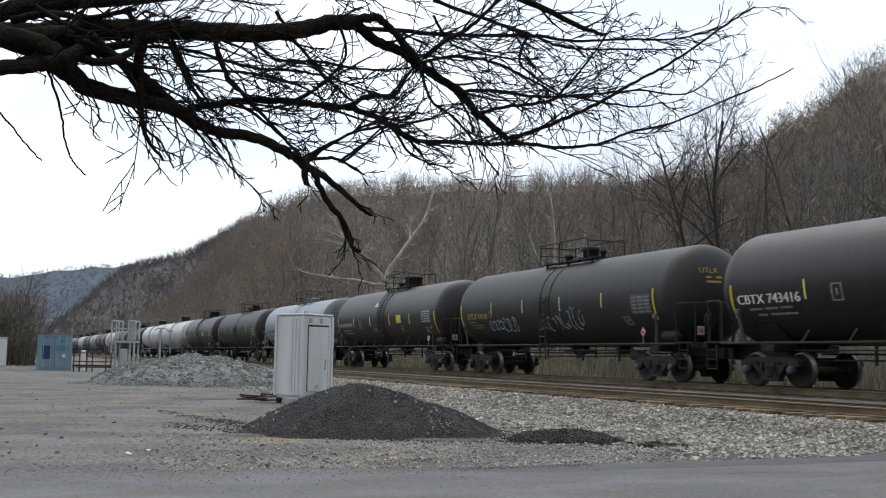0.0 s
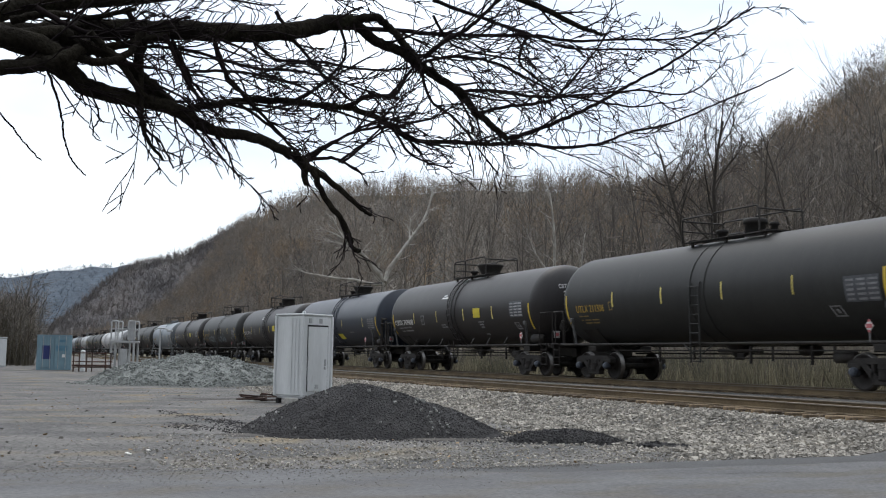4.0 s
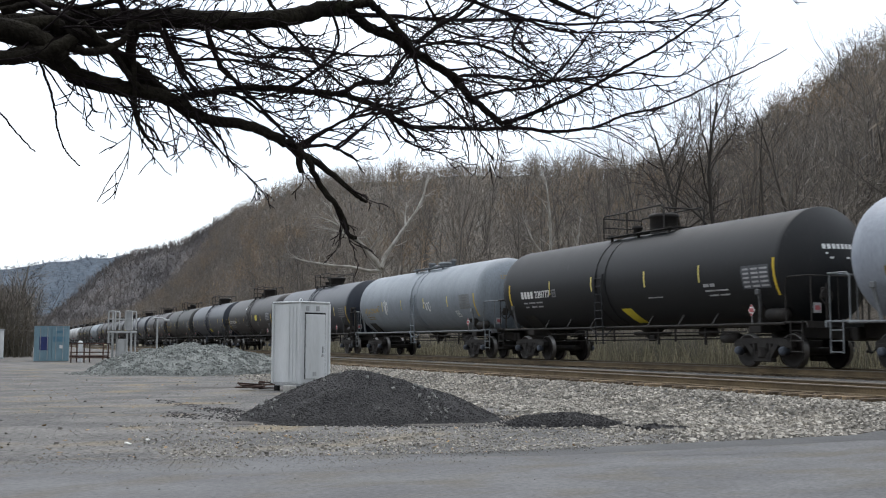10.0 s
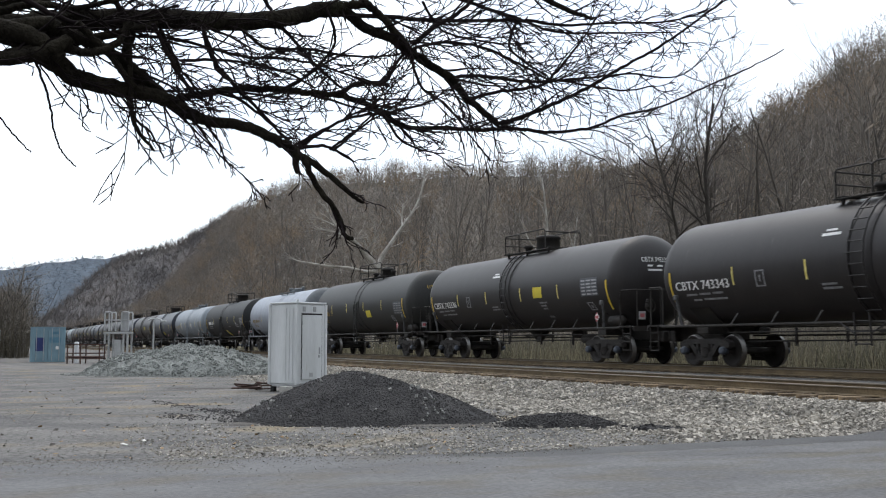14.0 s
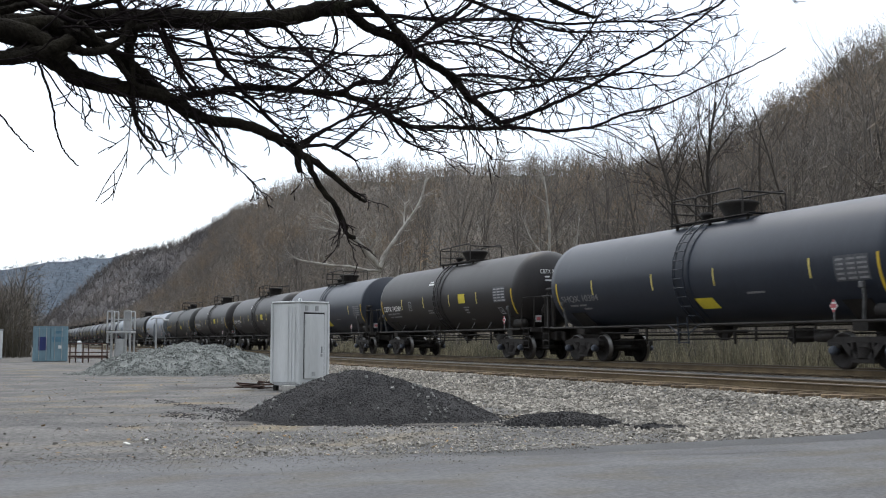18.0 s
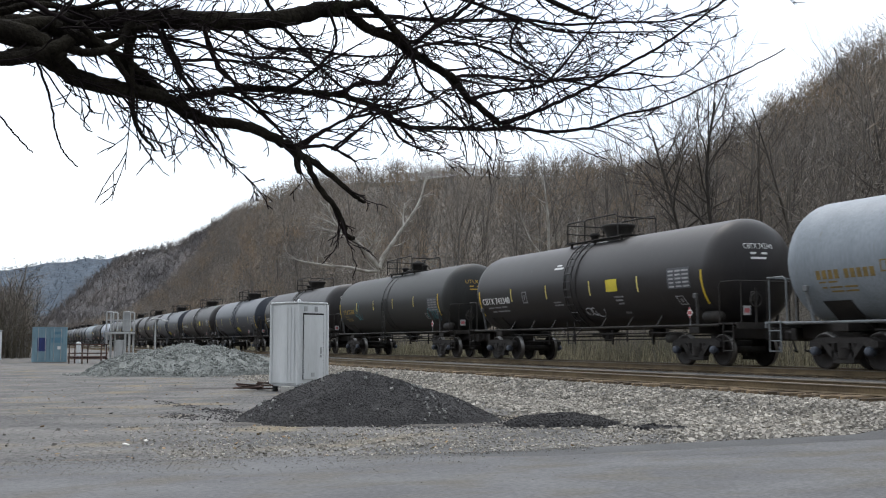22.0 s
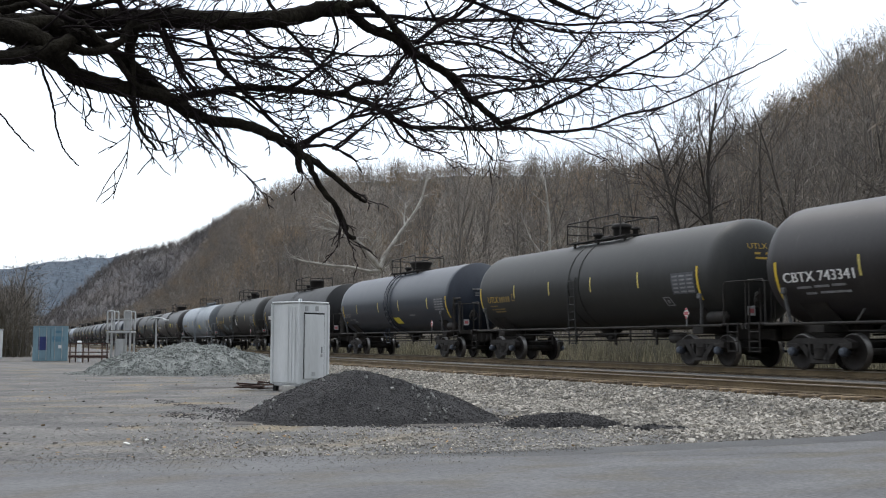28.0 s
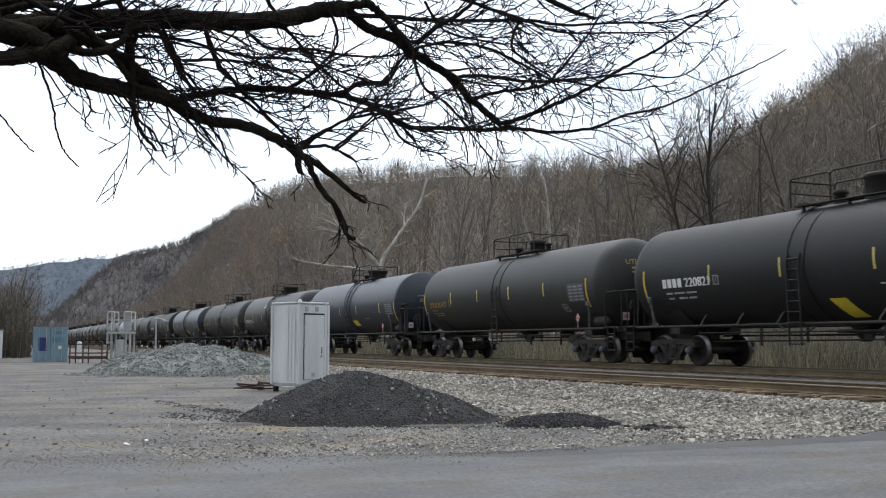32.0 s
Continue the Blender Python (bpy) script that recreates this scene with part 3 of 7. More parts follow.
def hill_point(k, u):
    """A place on the hillside: k along the ridge, u from the foot (0) over the ridge (1) to the back (1.6)."""
    x, y, z = along(RIDGE, k)
    foot = min(33.0 / max(y, 1.0), 0.72)
    s = foot + (1 - foot) * u
    rise = 0.8 * min(u, 1) ** 1.05 + 0.2 * ramp(u, 0.0, 1.0) if u <= 1 else 1 - (u - 1) * 0.9
    px, py = x * s, y * s
    return px, py, 0.85 * ramp(u, 0, 0.1) + (z + 3.4 - 2.6 * ramp(x, -190, -100) - 3.6 * math.exp(-((x + 175) / 30) ** 2) + 5.0 * ramp(x, -150, -90) - 2.6 * ramp(x, -300, -390)) * rise + (2.2 * bumps(px, py, 45, 2.0) + 0.9 * bumps(px, py, 14, 4.0)) * ramp(u, 0, 0.15)


nk, us = 130, np.concatenate([np.linspace(-0.04, 1.0, 36), np.linspace(1.05, 1.7, 7)])
verts = [hill_point(i / (nk - 1), max(u, 0)) if u >= 0 else tuple(np.array(hill_point(i / (nk - 1), 0)) - (0, 1.0, 1.2)) for i in range(nk) for u in us]
nu = len(us)
tris = []
for i in range(nk - 1):
    for j in range(nu - 1):
        a = i * nu + j
        tris += [(a, a + nu, a + nu + 1), (a, a + nu + 1, a + 1)]
tagged(new("hillside", raw_mesh("hillside", verts, tris, M["litter"], True)), "steep hillside covered in brown leaf litter", "hill", kind="structure")

# the same hillside up the line, out of view, added to darken tank ends
verts, tris = [], []
for i in range(50):
    x = 8 + 900 * i / 49
    for j in range(14):
        u = j / 13
        y = 36 + 125 * u + 6 * bumps(x, 1, 60, 5.0) * u
        verts.append((x, y, -0.6 + 0.9 * ramp(u, 0, 0.03) + 54 * u + 2.0 * bumps(x, y, 30, 7.0) * ramp(u, 0, 0.2)))
for i in range(49):
    for j in range(13):
        a = i * 14 + j
        tris += [(a, a + 14, a + 15), (a, a + 15, a + 1)]
tagged(new("hillside_up_the_line", raw_mesh("hillside_up_the_line", verts, tris, M["litter"], True)), "steep brown hillside added out of view beside the line", "hill", kind="structure")

# the hills farther down the valley, coloured for haze: bearing from the lot and height of the ridge in degrees
def far_hill(name, label, rows, away, foot, material, leafless, seed, tufts, tall):
    """A hill whose ridge stands at those bearings and heights, that distance away, with tree tops along it."""
    def ridge(k):
        b, e, more = along(rows, k)
        d = away + more
        return -d * math.sin(radians(b)), d * math.cos(radians(b)), d * math.tan(radians(e)) + 1.45

    verts, tris, n = [], [], 110
    for i in range(n):
        x, y, z = ridge(i / (n - 1))
        for j in range(16):
            s = foot + (1.12 - foot) * j / 15
            u = min((s - foot) / (1 - foot), 1.0)
            top = z * (0.75 * u + 0.25 * ramp(u, 0, 1)) * (1 if s <= 1 else 1 - 2.2 * (s - 1)) - tall * 0.35 * u + away * 0.0018 * bumps(y * 3, j * 30, away * 0.05, seed) * (0 < j < 12)
            verts.append((x * s, y * s, top - 1.0 * (j == 0)))
    for i in range(n - 1):
        for j in range(15):
            a = i * 16 + j
            tris += [(a, a + 16, a + 17), (a, a + 17, a + 1)]
    tagged(new(name, raw_mesh(name, verts, tris, material, True)), label, "hill", kind="structure")
    rs = np.random.default_rng(int(seed * 10))
    out = []
    for i in range(tufts):
        k, u = rs.uniform(0.02, 0.98), 1 - abs(rs.normal(0, 0.07)) if i % 4 == 0 else rs.uniform(0.1, 1.0)
        x, y, z = ridge(k)
        s = foot + (1 - foot) * u
        base = np.array((x * s, y * s, z * (0.75 * u + 0.25 * ramp(u, 0, 1)) - (tall * 0.45 + 0.03 * z) * u))
        h = tall * rs.uniform(0.5, 1.0)
        mid = base + (rs.normal(0, 0.08) * h, rs.normal(0, 0.08) * h, h * 0.55)
        out.append((*base, *mid, h * 0.024, h * 0.018))
        for _ in range(7):
            way = rs.normal(0, 0.24, 3) * h + (0, 0, 0.34 * h)
            out.append((*mid, *(mid + way), h * 0.022, h * 0.008))
    v, t = sticks(out, 3)
    tagged(new(name + "_trees", raw_mesh(name + "_trees", v, t, leafless)), "bare hazy trees on the far slope", "woods", kind="stuff")


far_hill("distant_hill", "wooded hill far down the valley, painted blue for haze",
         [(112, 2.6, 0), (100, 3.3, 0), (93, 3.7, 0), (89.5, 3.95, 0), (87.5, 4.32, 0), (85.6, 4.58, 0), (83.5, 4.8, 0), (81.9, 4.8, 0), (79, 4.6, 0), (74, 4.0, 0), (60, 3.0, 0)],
         1300.0, 0.7, M["far_haze_wood"], M["blue_trees"], 3.0, 1500, 8.0)
far_hill("middle_hill", "wooded shoulder of the hill down the valley, greyed for haze",
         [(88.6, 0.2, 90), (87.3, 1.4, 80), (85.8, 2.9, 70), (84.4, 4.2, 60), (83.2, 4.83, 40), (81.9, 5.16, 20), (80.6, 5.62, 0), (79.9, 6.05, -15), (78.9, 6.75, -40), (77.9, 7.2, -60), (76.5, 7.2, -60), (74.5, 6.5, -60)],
         760.0, 0.66, M["mid_haze_wood"], M["mid_trees"], 5.0, 2400, 8.5)


# ---- bare trees ----
def grow(out, rs, p, way, length, r, level, steps, fork, bend, up, spread):
    """Adds the sticks of one branch and of all that springs from it."""
    p, way = np.array(p, float), np.array(way, float)
    for i in range(steps):
        way = way + rs.normal(0, bend, 3) + (0, 0, up)
        way /= np.linalg.norm(way)
        q = p + way * length / steps
        r1 = r * (1 - 0.8 / steps) if i < steps - 1 else r * 0.45
        out.append((*p, *q, r, r1, level))
        if level > 0 and (i > 0 or steps < 3):
            for _ in range(fork[level - 1]):
                side = rs.normal(0, 1, 3)
                side -= way * side.dot(way)
                side /= np.linalg.norm(side) + 1e-9
                a = rs.uniform(*spread)
                grow(out, rs, p + (q - p) * rs.uniform(0.2, 1), way * math.cos(a) + side * math.sin(a), length * rs.uniform(0.4, 0.62),
                     r1 * rs.uniform(0.42, 0.62), level - 1, max(2, steps - 1), fork, bend * 1.15, up, spread)
        p, r = q, r1


def spikes(rows):
    """Arrays of vertices and triangles for fine twigs: rows of start, end, radius at the start."""
    s = np.asarray(rows, float)
    p, q, r = s[:, 0:3], s[:, 3:6], s[:, 6]
    way = q - p
    way /= np.linalg.norm(way, axis=1, keepdims=True) + 1e-9
    side = np.cross(way, np.where(np.abs(way[:, 2:3]) < 0.9, [[0, 0, 1.0]], [[1.0, 0, 0]]))
    side /= np.linalg.norm(side, axis=1, keepdims=True) + 1e-9
    up = np.cross(way, side)
    ring = [p + (side * math.cos(a) + up * math.sin(a)) * r[:, None] for a in (0.0, 2.094, 4.189)]
    verts = np.stack(ring + [q], 1)
    tris = np.array([(0, 1, 3), (1, 2, 3), (2, 0, 3)])[None] + (4 * np.arange(len(s)))[:, None, None]
    return verts.reshape(-1, 3), tris.reshape(-1, 3)


def woods_variant(seed, twigs):
    """A bare forest tree 1 m high: a trunk, a few limbs, and a soft round crown of fine twigs."""
    rs = np.random.default_rng(seed)
    wood, fine = [], []
    top = np.array((rs.normal(0, 0.05), rs.normal(0, 0.05), 0.78))
    wood.append((0, 0, 0, *(top * 0.55), 0.011, 0.007))
    wood.append((*(top * 0.55), *top, 0.007, 0.002))
    wide, tall = rs.uniform(0.20, 0.30), rs.uniform(0.28, 0.36)
    mid = np.array((0, 0, 0.64))
    for _ in range(6):
        d = rs.normal(0, 1, 3) * (1, 1, 0.5) + (0, 0, 0.7)
        d /= np.linalg.norm(d)
        e = top * rs.uniform(0.35, 0.85)
        wood.append((*e, *(e + d * rs.uniform(0.2, 0.34)), 0.0045, 0.0015))
    for _ in range(twigs):
        d = rs.normal(0, 1, 3)
        d *= rs.uniform(0.2, 1.0) ** 0.5 / np.linalg.norm(d)
        e = mid + d * (wide, wide, tall)
        w = d * 0.7 + rs.normal(0, 0.5, 3) + (0, 0, 0.35)
        w /= np.linalg.norm(w)
        fine.append((*e, *(e + w * rs.uniform(0.07, 0.17)), 0.0034))
    return np.array(wood), np.array(fine)


VARIANTS = [woods_variant(s, 105) for s in range(40, 50)]
FAR_VARIANTS = [woods_variant(s, 64) for s in range(50, 58)]


def forest(places, heights, material, name, label, thick=1.0):
    vs, ts, k = [], [], 0
    for (x, y, z), h in zip(places, heights):
        near = math.hypot(x, y) < 210
        kinds = VARIANTS if near else FAR_VARIANTS
        a = rng.uniform(0, 6.28)
        c, d = math.cos(a), math.sin(a)
        for rows, build in zip(kinds[rng.integers(len(kinds))], (sticks, spikes)):
            s = rows.copy()
            for o in (0, 3):
                sx, sy = s[:, o] * c - s[:, o + 1] * d, s[:, o] * d + s[:, o + 1] * c
                s[:, o], s[:, o + 1] = sx * h + x, sy * h + y
                s[:, o + 2] = s[:, o + 2] * h + z
            s[:, 6:] *= h * thick * (0.95 if near else 1.15)
            v, t = build(s)
            vs.append(v), ts.append(t + k)
            k += len(v)
    tagged(new(name, raw_mesh(name, np.concatenate(vs), np.concatenate(ts), material)), label, "woods", kind="stuff")


places, heights = [], []
while len(places) < 3100:
    k, u = rng.uniform(0, 0.97), rng.uniform(0.02, 1.06)
    p = hill_point(k, u)
    d = math.hypot(p[0], p[1])
    if rng.uniform() > min(1.0, (d / 330.0) ** 0.9) + 0.05:
        continue
    places.append((p[0], p[1], p[2] - 0.3))
    heights.append((rng.uniform(3.2, 6.0) if p[0] > -330 else rng.uniform(5.0, 10.0)) if u > 0.8 else rng.uniform(6.0, 10.5))
for _ in range(380):
    x, y = rng.uniform(-140, -106), rng.uniform(-22, 3.4)
    places.append((x, y, -0.2))
    heights.append(rng.uniform(4.5, 9.0))
forest(places, heights, M["wood_far"], "hillside_woods", "dense bare grey-brown winter woods on the slope", 1.1)
# fine saplings that fill the slope between the trees
stems = []
while len(stems) < 105000:
    k, u = rng.uniform(0, 0.97), rng.uniform(0.0, 1.03)
    p = hill_point(k, u)
    d = math.hypot(p[0], p[1])
    if rng.uniform() > min(1.0, (d / 330.0) ** 0.9) + 0.08:
        continue
    for _ in range(5):
        q = np.array(p) + rng.normal(0, 1.3, 3) * (1, 1, 0) + (0, 0, rng.uniform(-0.2, 3.2))
        w = rng.normal(0, 0.6, 3) + (0, 0, 0.5)
        stems.append((*q, *(q + w * rng.uniform(0.6, 1.7)), 0.018 + d * 0.0001))
v, t = spikes(stems)
tagged(new("slope_saplings", raw_mesh("slope_saplings", v, t, M["sapling"])), "thin bare saplings filling the wooded slope", "woods", kind="stuff")
# single dark trunks that stand out of the slope
trunks = []
for _ in range(230):
    x, u = -rng.gamma(2.4, 34) - 12, rng.uniform(0.0, 1.0)
    y = 36 + 75 * u ** 1.4
    if x < -330 or math.degrees(math.atan2(-x, y)) < 38:
        continue
    k = min(range(60), key=lambda i: abs(math.atan2(*along(RIDGE, i / 59)[:2]) - math.atan2(x, y))) / 59
    rx, ry, rz = along(RIDGE, k)
    foot = min(33.0 / max(ry, 1.0), 0.72)
    u = (y / ry - foot) / (1 - foot)
    if not 0.0 <= u <= 0.97:
        continue
    p = np.array(hill_point(k, u)) - (0, 0, 0.4)
    h = rng.uniform(7.0, 12.5)
    grow(trunks, rng, p, (rng.normal(0, 0.06), rng.normal(0, 0.06), 1.0), h, h * 0.011, 2, 5, (2, 2), 0.08, 0.05, (0.3, 0.8))
# trees that stand singly along the crest
for _ in range(110):
    p = np.array(hill_point(rng.uniform(0.44, 0.80), rng.uniform(0.965, 1.0))) - (0, 0, 0.5)
    h = rng.uniform(5.5, 9.5)
    grow(trunks, rng, p, (rng.normal(0, 0.08), rng.normal(0, 0.08), 1.0), h, h * 0.02, 2, 4, (2, 2), 0.1, 0.05, (0.35, 0.8))
v, t = sticks(np.array(trunks)[:, :8], 3)
tagged(new("slope_trees", raw_mesh("slope_trees", v, t, M["slope_trunk"])), "darker bare trees standing out on the slope", "woods", kind="stuff")
# brown thicket at the far end of the lot
stems = []
for _ in range(2600):
    x, y = rng.uniform(-132, -103), rng.uniform(-20, 3.3)
    p, h = (x, y, -0.1), rng.uniform(2.0, 7.0)
    top = (x + h * rng.normal(0, 0.2), y + h * rng.normal(0, 0.2), h)
    stems.append((*p, *top, 0.035, 0.015))
    for _ in range(4):
        q = np.array(p) + (np.array(top) - p) * rng.uniform(0.3, 0.95)
        stems.append((*q, *(q + rng.normal(0, 0.55, 3) + (0, 0, 0.5)), 0.018, 0.008))
v, t = sticks(stems, 3)
tagged(new("thicket", raw_mesh("thicket", v, t, M["thicket"])), "dense brown leafless thicket at the end of the lot", "brush", kind="stuff")


# ---- the trees beside the track ----
def tree(name, m, label, seed, height, r, steps, fork, spread, bend, up, lean=(0, 0), first=0.3, trunk_mat="trunk_near", crown_mat="crown_near", group=""):
    """A bare tree: trunk, limbs and a crown of twigs as parts."""
    rs = np.random.default_rng(seed)
    top = thing(name, m, label, "tree", group)
    trunk, p, way, rr = [], np.zeros(3), np.array((lean[0], lean[1], 1.0)), r
    out, branches = [], []
    n = 7
    for i in range(n):
        way = way + (rs.normal(0, 0.05), rs.normal(0, 0.05), 0.06)
        way /= np.linalg.norm(way)
        q = p + way * height * (0.86 if trunk_mat == "trunk_dark" else 0.85) / n
        trunk.append((tuple(p), rr))
        if i >= first * n:
            for _ in range(fork[-1]):
                side = rs.normal(0, 1, 3) * (1, 1, 0.3)
                side /= np.linalg.norm(side)
                a = rs.uniform(*spread)
                mark = len(out)
                grow(out, rs, p + (q - p) * rs.uniform(0, 1), way * math.cos(a) + side * math.sin(a), height * rs.uniform(0.26, 0.44) * (1.1 - 0.4 * i / n) * (0.75 if trunk_mat == "trunk_dark" else 1.0),
                     rr * (rs.uniform(0.5, 0.7) if trunk_mat == "trunk_dark" else rs.uniform(0.35, 0.55)), 2, steps, fork, bend, up, spread)
                branches.append([b[:8] for b in out[mark:] if b[8] == 2])
        p, rr = q, rr * (0.86 if trunk_mat == "trunk_dark" else 0.8)
    trunk.append((tuple(p), rr))
    g = Geo().pipe([a for a, _ in trunk], r, 8, [b for _, b in trunk])
    part("trunk", g, M[trunk_mat], top)
    out = np.array(out)
    twigs = out[out[:, 8] < 2]
    if trunk_mat == "trunk_dark":
        twigs[:, 6:8] = np.maximum(twigs[:, 6:8], (0.014, 0.008))
    for b in branches:
        part("limb", Geo().pipe([b[0][:3]] + [c[3:6] for c in b], b[0][6], 5, [b[0][6]] + [c[7] for c in b]), M[trunk_mat], top)
    v, t = sticks(twigs[:, :8], 3)
    tagged(part("crown", raw_mesh("crown", v, t, M[crown_mat]), None, top), kind="stuff")
    return top


trees = random.Random(5)
ROW = [(-26, 34.5, 8.5), (-29.5, 33.5, 8.0), (-33, 36, 9.5), (-36, 33.5, 10.5), (-38.6, 35.0, 11.5), (-43.4, 34.4, 15.0), (-45.2, 34.2, 13.8), (-47.0, 36.6, 11.0), (-48.7, 34.0, 13.6),
       (-54.5, 34.8, 11.8), (-62, 34, 12.0), (-68, 35.5, 12.5), (-74, 34, 11.5), (-81, 36, 12),
       (-101, 35, 12), (-112, 37, 13), (-125, 35, 12), (-140, 38, 13), (-160, 37, 14)]
DARK = (-43.4, -45.2)
for i, (x, y, h) in enumerate(ROW):
    tree("tree", pose(x, y, ground_z(x, y) - 0.1, 0, 0, 37 * i), "tall bare grey tree with fine upright twigs", 100 + i, h, (0.15 if x in DARK else 0.11) + 0.04 * trees.random(),
         4, (2, 3), (0.35, 0.9), 0.17 if x in DARK else 0.11, 0.06, (trees.uniform(-0.05, 0.05), trees.uniform(-0.05, 0.05)), 0.38 if x in DARK else 0.25, "trunk_dark" if x in DARK else "trunk_near",
         "trunk_dark" if x in DARK else "crown_near", group="trees along the slope")

# two pale sycamores
def sycamore(m, seed, height, arms, label):
    rs = np.random.default_rng(seed)
    top = thing("sycamore_tree", m, label, "tree")
    g = Geo().pipe([(0, 0, 0), (0.1, 0, height * 0.1), tuple(along(arms[0][0], 0.2))], 0.3, 9, [0.40, 0.36, arms[0][1] * 0.95])
    part("trunk", g, M["sycamore"], top, "pale mottled trunk")
    twigs = []
    for pts, r in arms:
        curve = [along(pts, k / 14) for k in range(15)]
        part("limb", Geo().pipe(curve, r, 7, [r * (1 - 0.75 * k / 14) for k in range(15)]), M["sycamore"], top, "pale peeling limb")
        for k in range(4, 15):
            way = curve[k] - curve[k - 1]
            way /= np.linalg.norm(way)
            for _ in range(1 + k % 2):
                grow(twigs, rs, curve[k], way + rs.normal(0, 0.5, 3), height * rs.uniform(0.06, 0.13), r * 0.2, 2, 3, (2, 2), 0.18, 0.05, (0.4, 0.9))
    twigs = np.array(twigs)
    v, t = sticks(twigs[:, :8], 3)
    tagged(part("crown", raw_mesh("crown", v, t, M["sycamore"]), None, top), kind="stuff")


sycamore(pose(-92.0, 33.2, 1.0), 61, 16.0, [
    ([(0.31, 0.06, 2.91), (0.51, -0.08, 5.55), (0.63, -0.25, 7.46)], 0.34),
    ([(0.63, -0.25, 7.46), (0.88, -1.13, 8.37), (0.97, -2.50, 9.79), (1.12, -3.55, 10.32), (1.27, -4.75, 11.56), (1.54, -5.71, 13.00)], 0.26),
    ([(0.66, -0.15, 7.35), (0.43, 0.33, 8.45), (0.49, 1.38, 9.99), (0.66, 2.63, 11.81), (0.71, 3.66, 13.38), (0.58, 4.29, 14.80), (0.31, 4.64, 16.07)], 0.26),
    ([(1.92, 1.86, 11.27), (1.51, 1.96, 12.22), (1.19, 2.19, 13.51)], 0.12),
    ([(0.33, -1.22, 8.73), (1.14, -0.84, 9.74), (1.83, -0.75, 10.74)], 0.12),
    ([(0.58, -0.28, 7.14), (0.67, -1.32, 7.05), (0.54, -2.95, 7.39), (0.49, -4.36, 7.45), (0.22, -6.28, 7.68), (0.17, -7.71, 7.90), (0.44, -8.43, 8.22)], 0.17),
    ([(-0.21, -2.83, 10.31), (-0.28, -4.37, 10.79), (-0.30, -5.73, 11.05)], 0.11),
    ([(-0.44, -3.54, 11.11), (-0.41, -4.88, 11.74), (-0.40, -6.20, 12.10)], 0.09),
    ([(0.54, -0.50, 7.67), (0.54, -0.73, 8.73), (0.69, -0.51, 9.26)], 0.10)],
    "pale forked sycamore with bare whitish limbs")
sycamore(pose(-60.5, 34.5, 1.1), 62, 12.0, [
    ([(0, 0, 2.4), (-0.2, -0.4, 5.0), (0.1, -0.6, 8.4), (0.0, -0.9, 11.4)], 0.15), ([(0.1, 0.1, 2.6), (0.6, 0.9, 5.0), (0.8, 1.3, 8.6)], 0.11),
    ([(-0.2, -0.4, 5.6), (-0.9, -1.4, 7.2), (-1.2, -2.0, 8.8)], 0.07)], "slim pale sycamore with bare limbs")
tree("tree", pose(-113, 1.7, -0.05, 0, 0, 20), "bare brown tree at the far end of the lot", 71, 11.0, 0.3, 4, (3, 3), (0.4, 1.1), 0.16, -0.01, (0.02, 0.05), 0.2)
tree("tree", pose(-118, -3.5, -0.05, 0, 0, 80), "bare brown tree at the far end of the lot", 72, 9.5, 0.25, 4, (3, 3), (0.4, 1.1), 0.16, -0.02, (0, 0), 0.15)
tree("tree", pose(-126, 0.5, -0.05, 0, 0, 140), "bare brown tree at the far end of the lot", 73, 8.5, 0.25, 4, (3, 3), (0.4, 1.1), 0.16, 0.0, (0, 0), 0.15)

# the tangled edge of the woods
edge = []
for _ in range(85):
    x, y = -rng.gamma(2.2, 30) - 8, 32.5 + rng.gamma(1.3, 7)
    if x < -230:
        continue
    h = rng.uniform(5.5, 10.5)
    k = (y - 33.0) * 0.36
    p = np.array((x, y, max(ground_z(x, min(y, 34)), k) - 0.3))
    d = np.array((rng.normal(0, 0.12), rng.normal(0, 0.12), 1.0))
    n0 = len(edge)
    for _ in range(2):
        grow(edge, rng, p, d + rng.normal(0, 0.15, 3) * (1, 1, 0), h * rng.uniform(0.6, 0.95), h * 0.0075, 3, 4, (2, 2, 2), 0.12, 0.05, (0.3, 0.85))
edge = np.array(edge)
v, t = sticks(edge[:, :8], 3)
tagged(new("woods_edge", raw_mesh("woods_edge", v, t, M["edge_twigs"])), "tangled leafless saplings along the edge of the woods", "woods", kind="stuff")

# brush and dry grass on the bank behind the tracks
blades = []
for _ in range(15000):
    x, y = -rng.gamma(1.5, 28) - 2, rng.uniform(23.2, 31.5)
    if x < -190:
        continue
    z = ground_z(x, y)
    h = rng.uniform(0.5, 1.35)
    lean = rng.normal(0, 0.22, 2) * h
    blades.append((x, y, z - 0.05, x + lean[0], y + lean[1], z + h, rng.uniform(0.008, 0.016) * (1 + abs(x) / 60), 0.003))
v, t = sticks(blades, 3)
tagged(new("dry_grass", raw_mesh("dry_grass", v, t, M["dry_grass"])), "tall dry tan grass along the bank behind the tracks", "grass", kind="stuff")
stems = []
for _ in range(640):
    x, y = -rng.gamma(1.5, 30) - 2, rng.uniform(24.5, 33)
    if x < -200:
        continue
    z = ground_z(x, y)
    for _ in range(5):
        d = np.array((rng.normal(0, 0.25), rng.normal(0, 0.25), 1.0))
        grow(stems, rng, (x + rng.normal(0, 0.2), y + rng.normal(0, 0.2), z - 0.05), d, rng.uniform(0.9, 2.6), 0.012 * (1 + abs(x) / 120), 1, 3, (1, 1), 0.12, 0.0, (0.3, 0.8))
v, t = sticks(np.array(stems)[:, :8], 3)
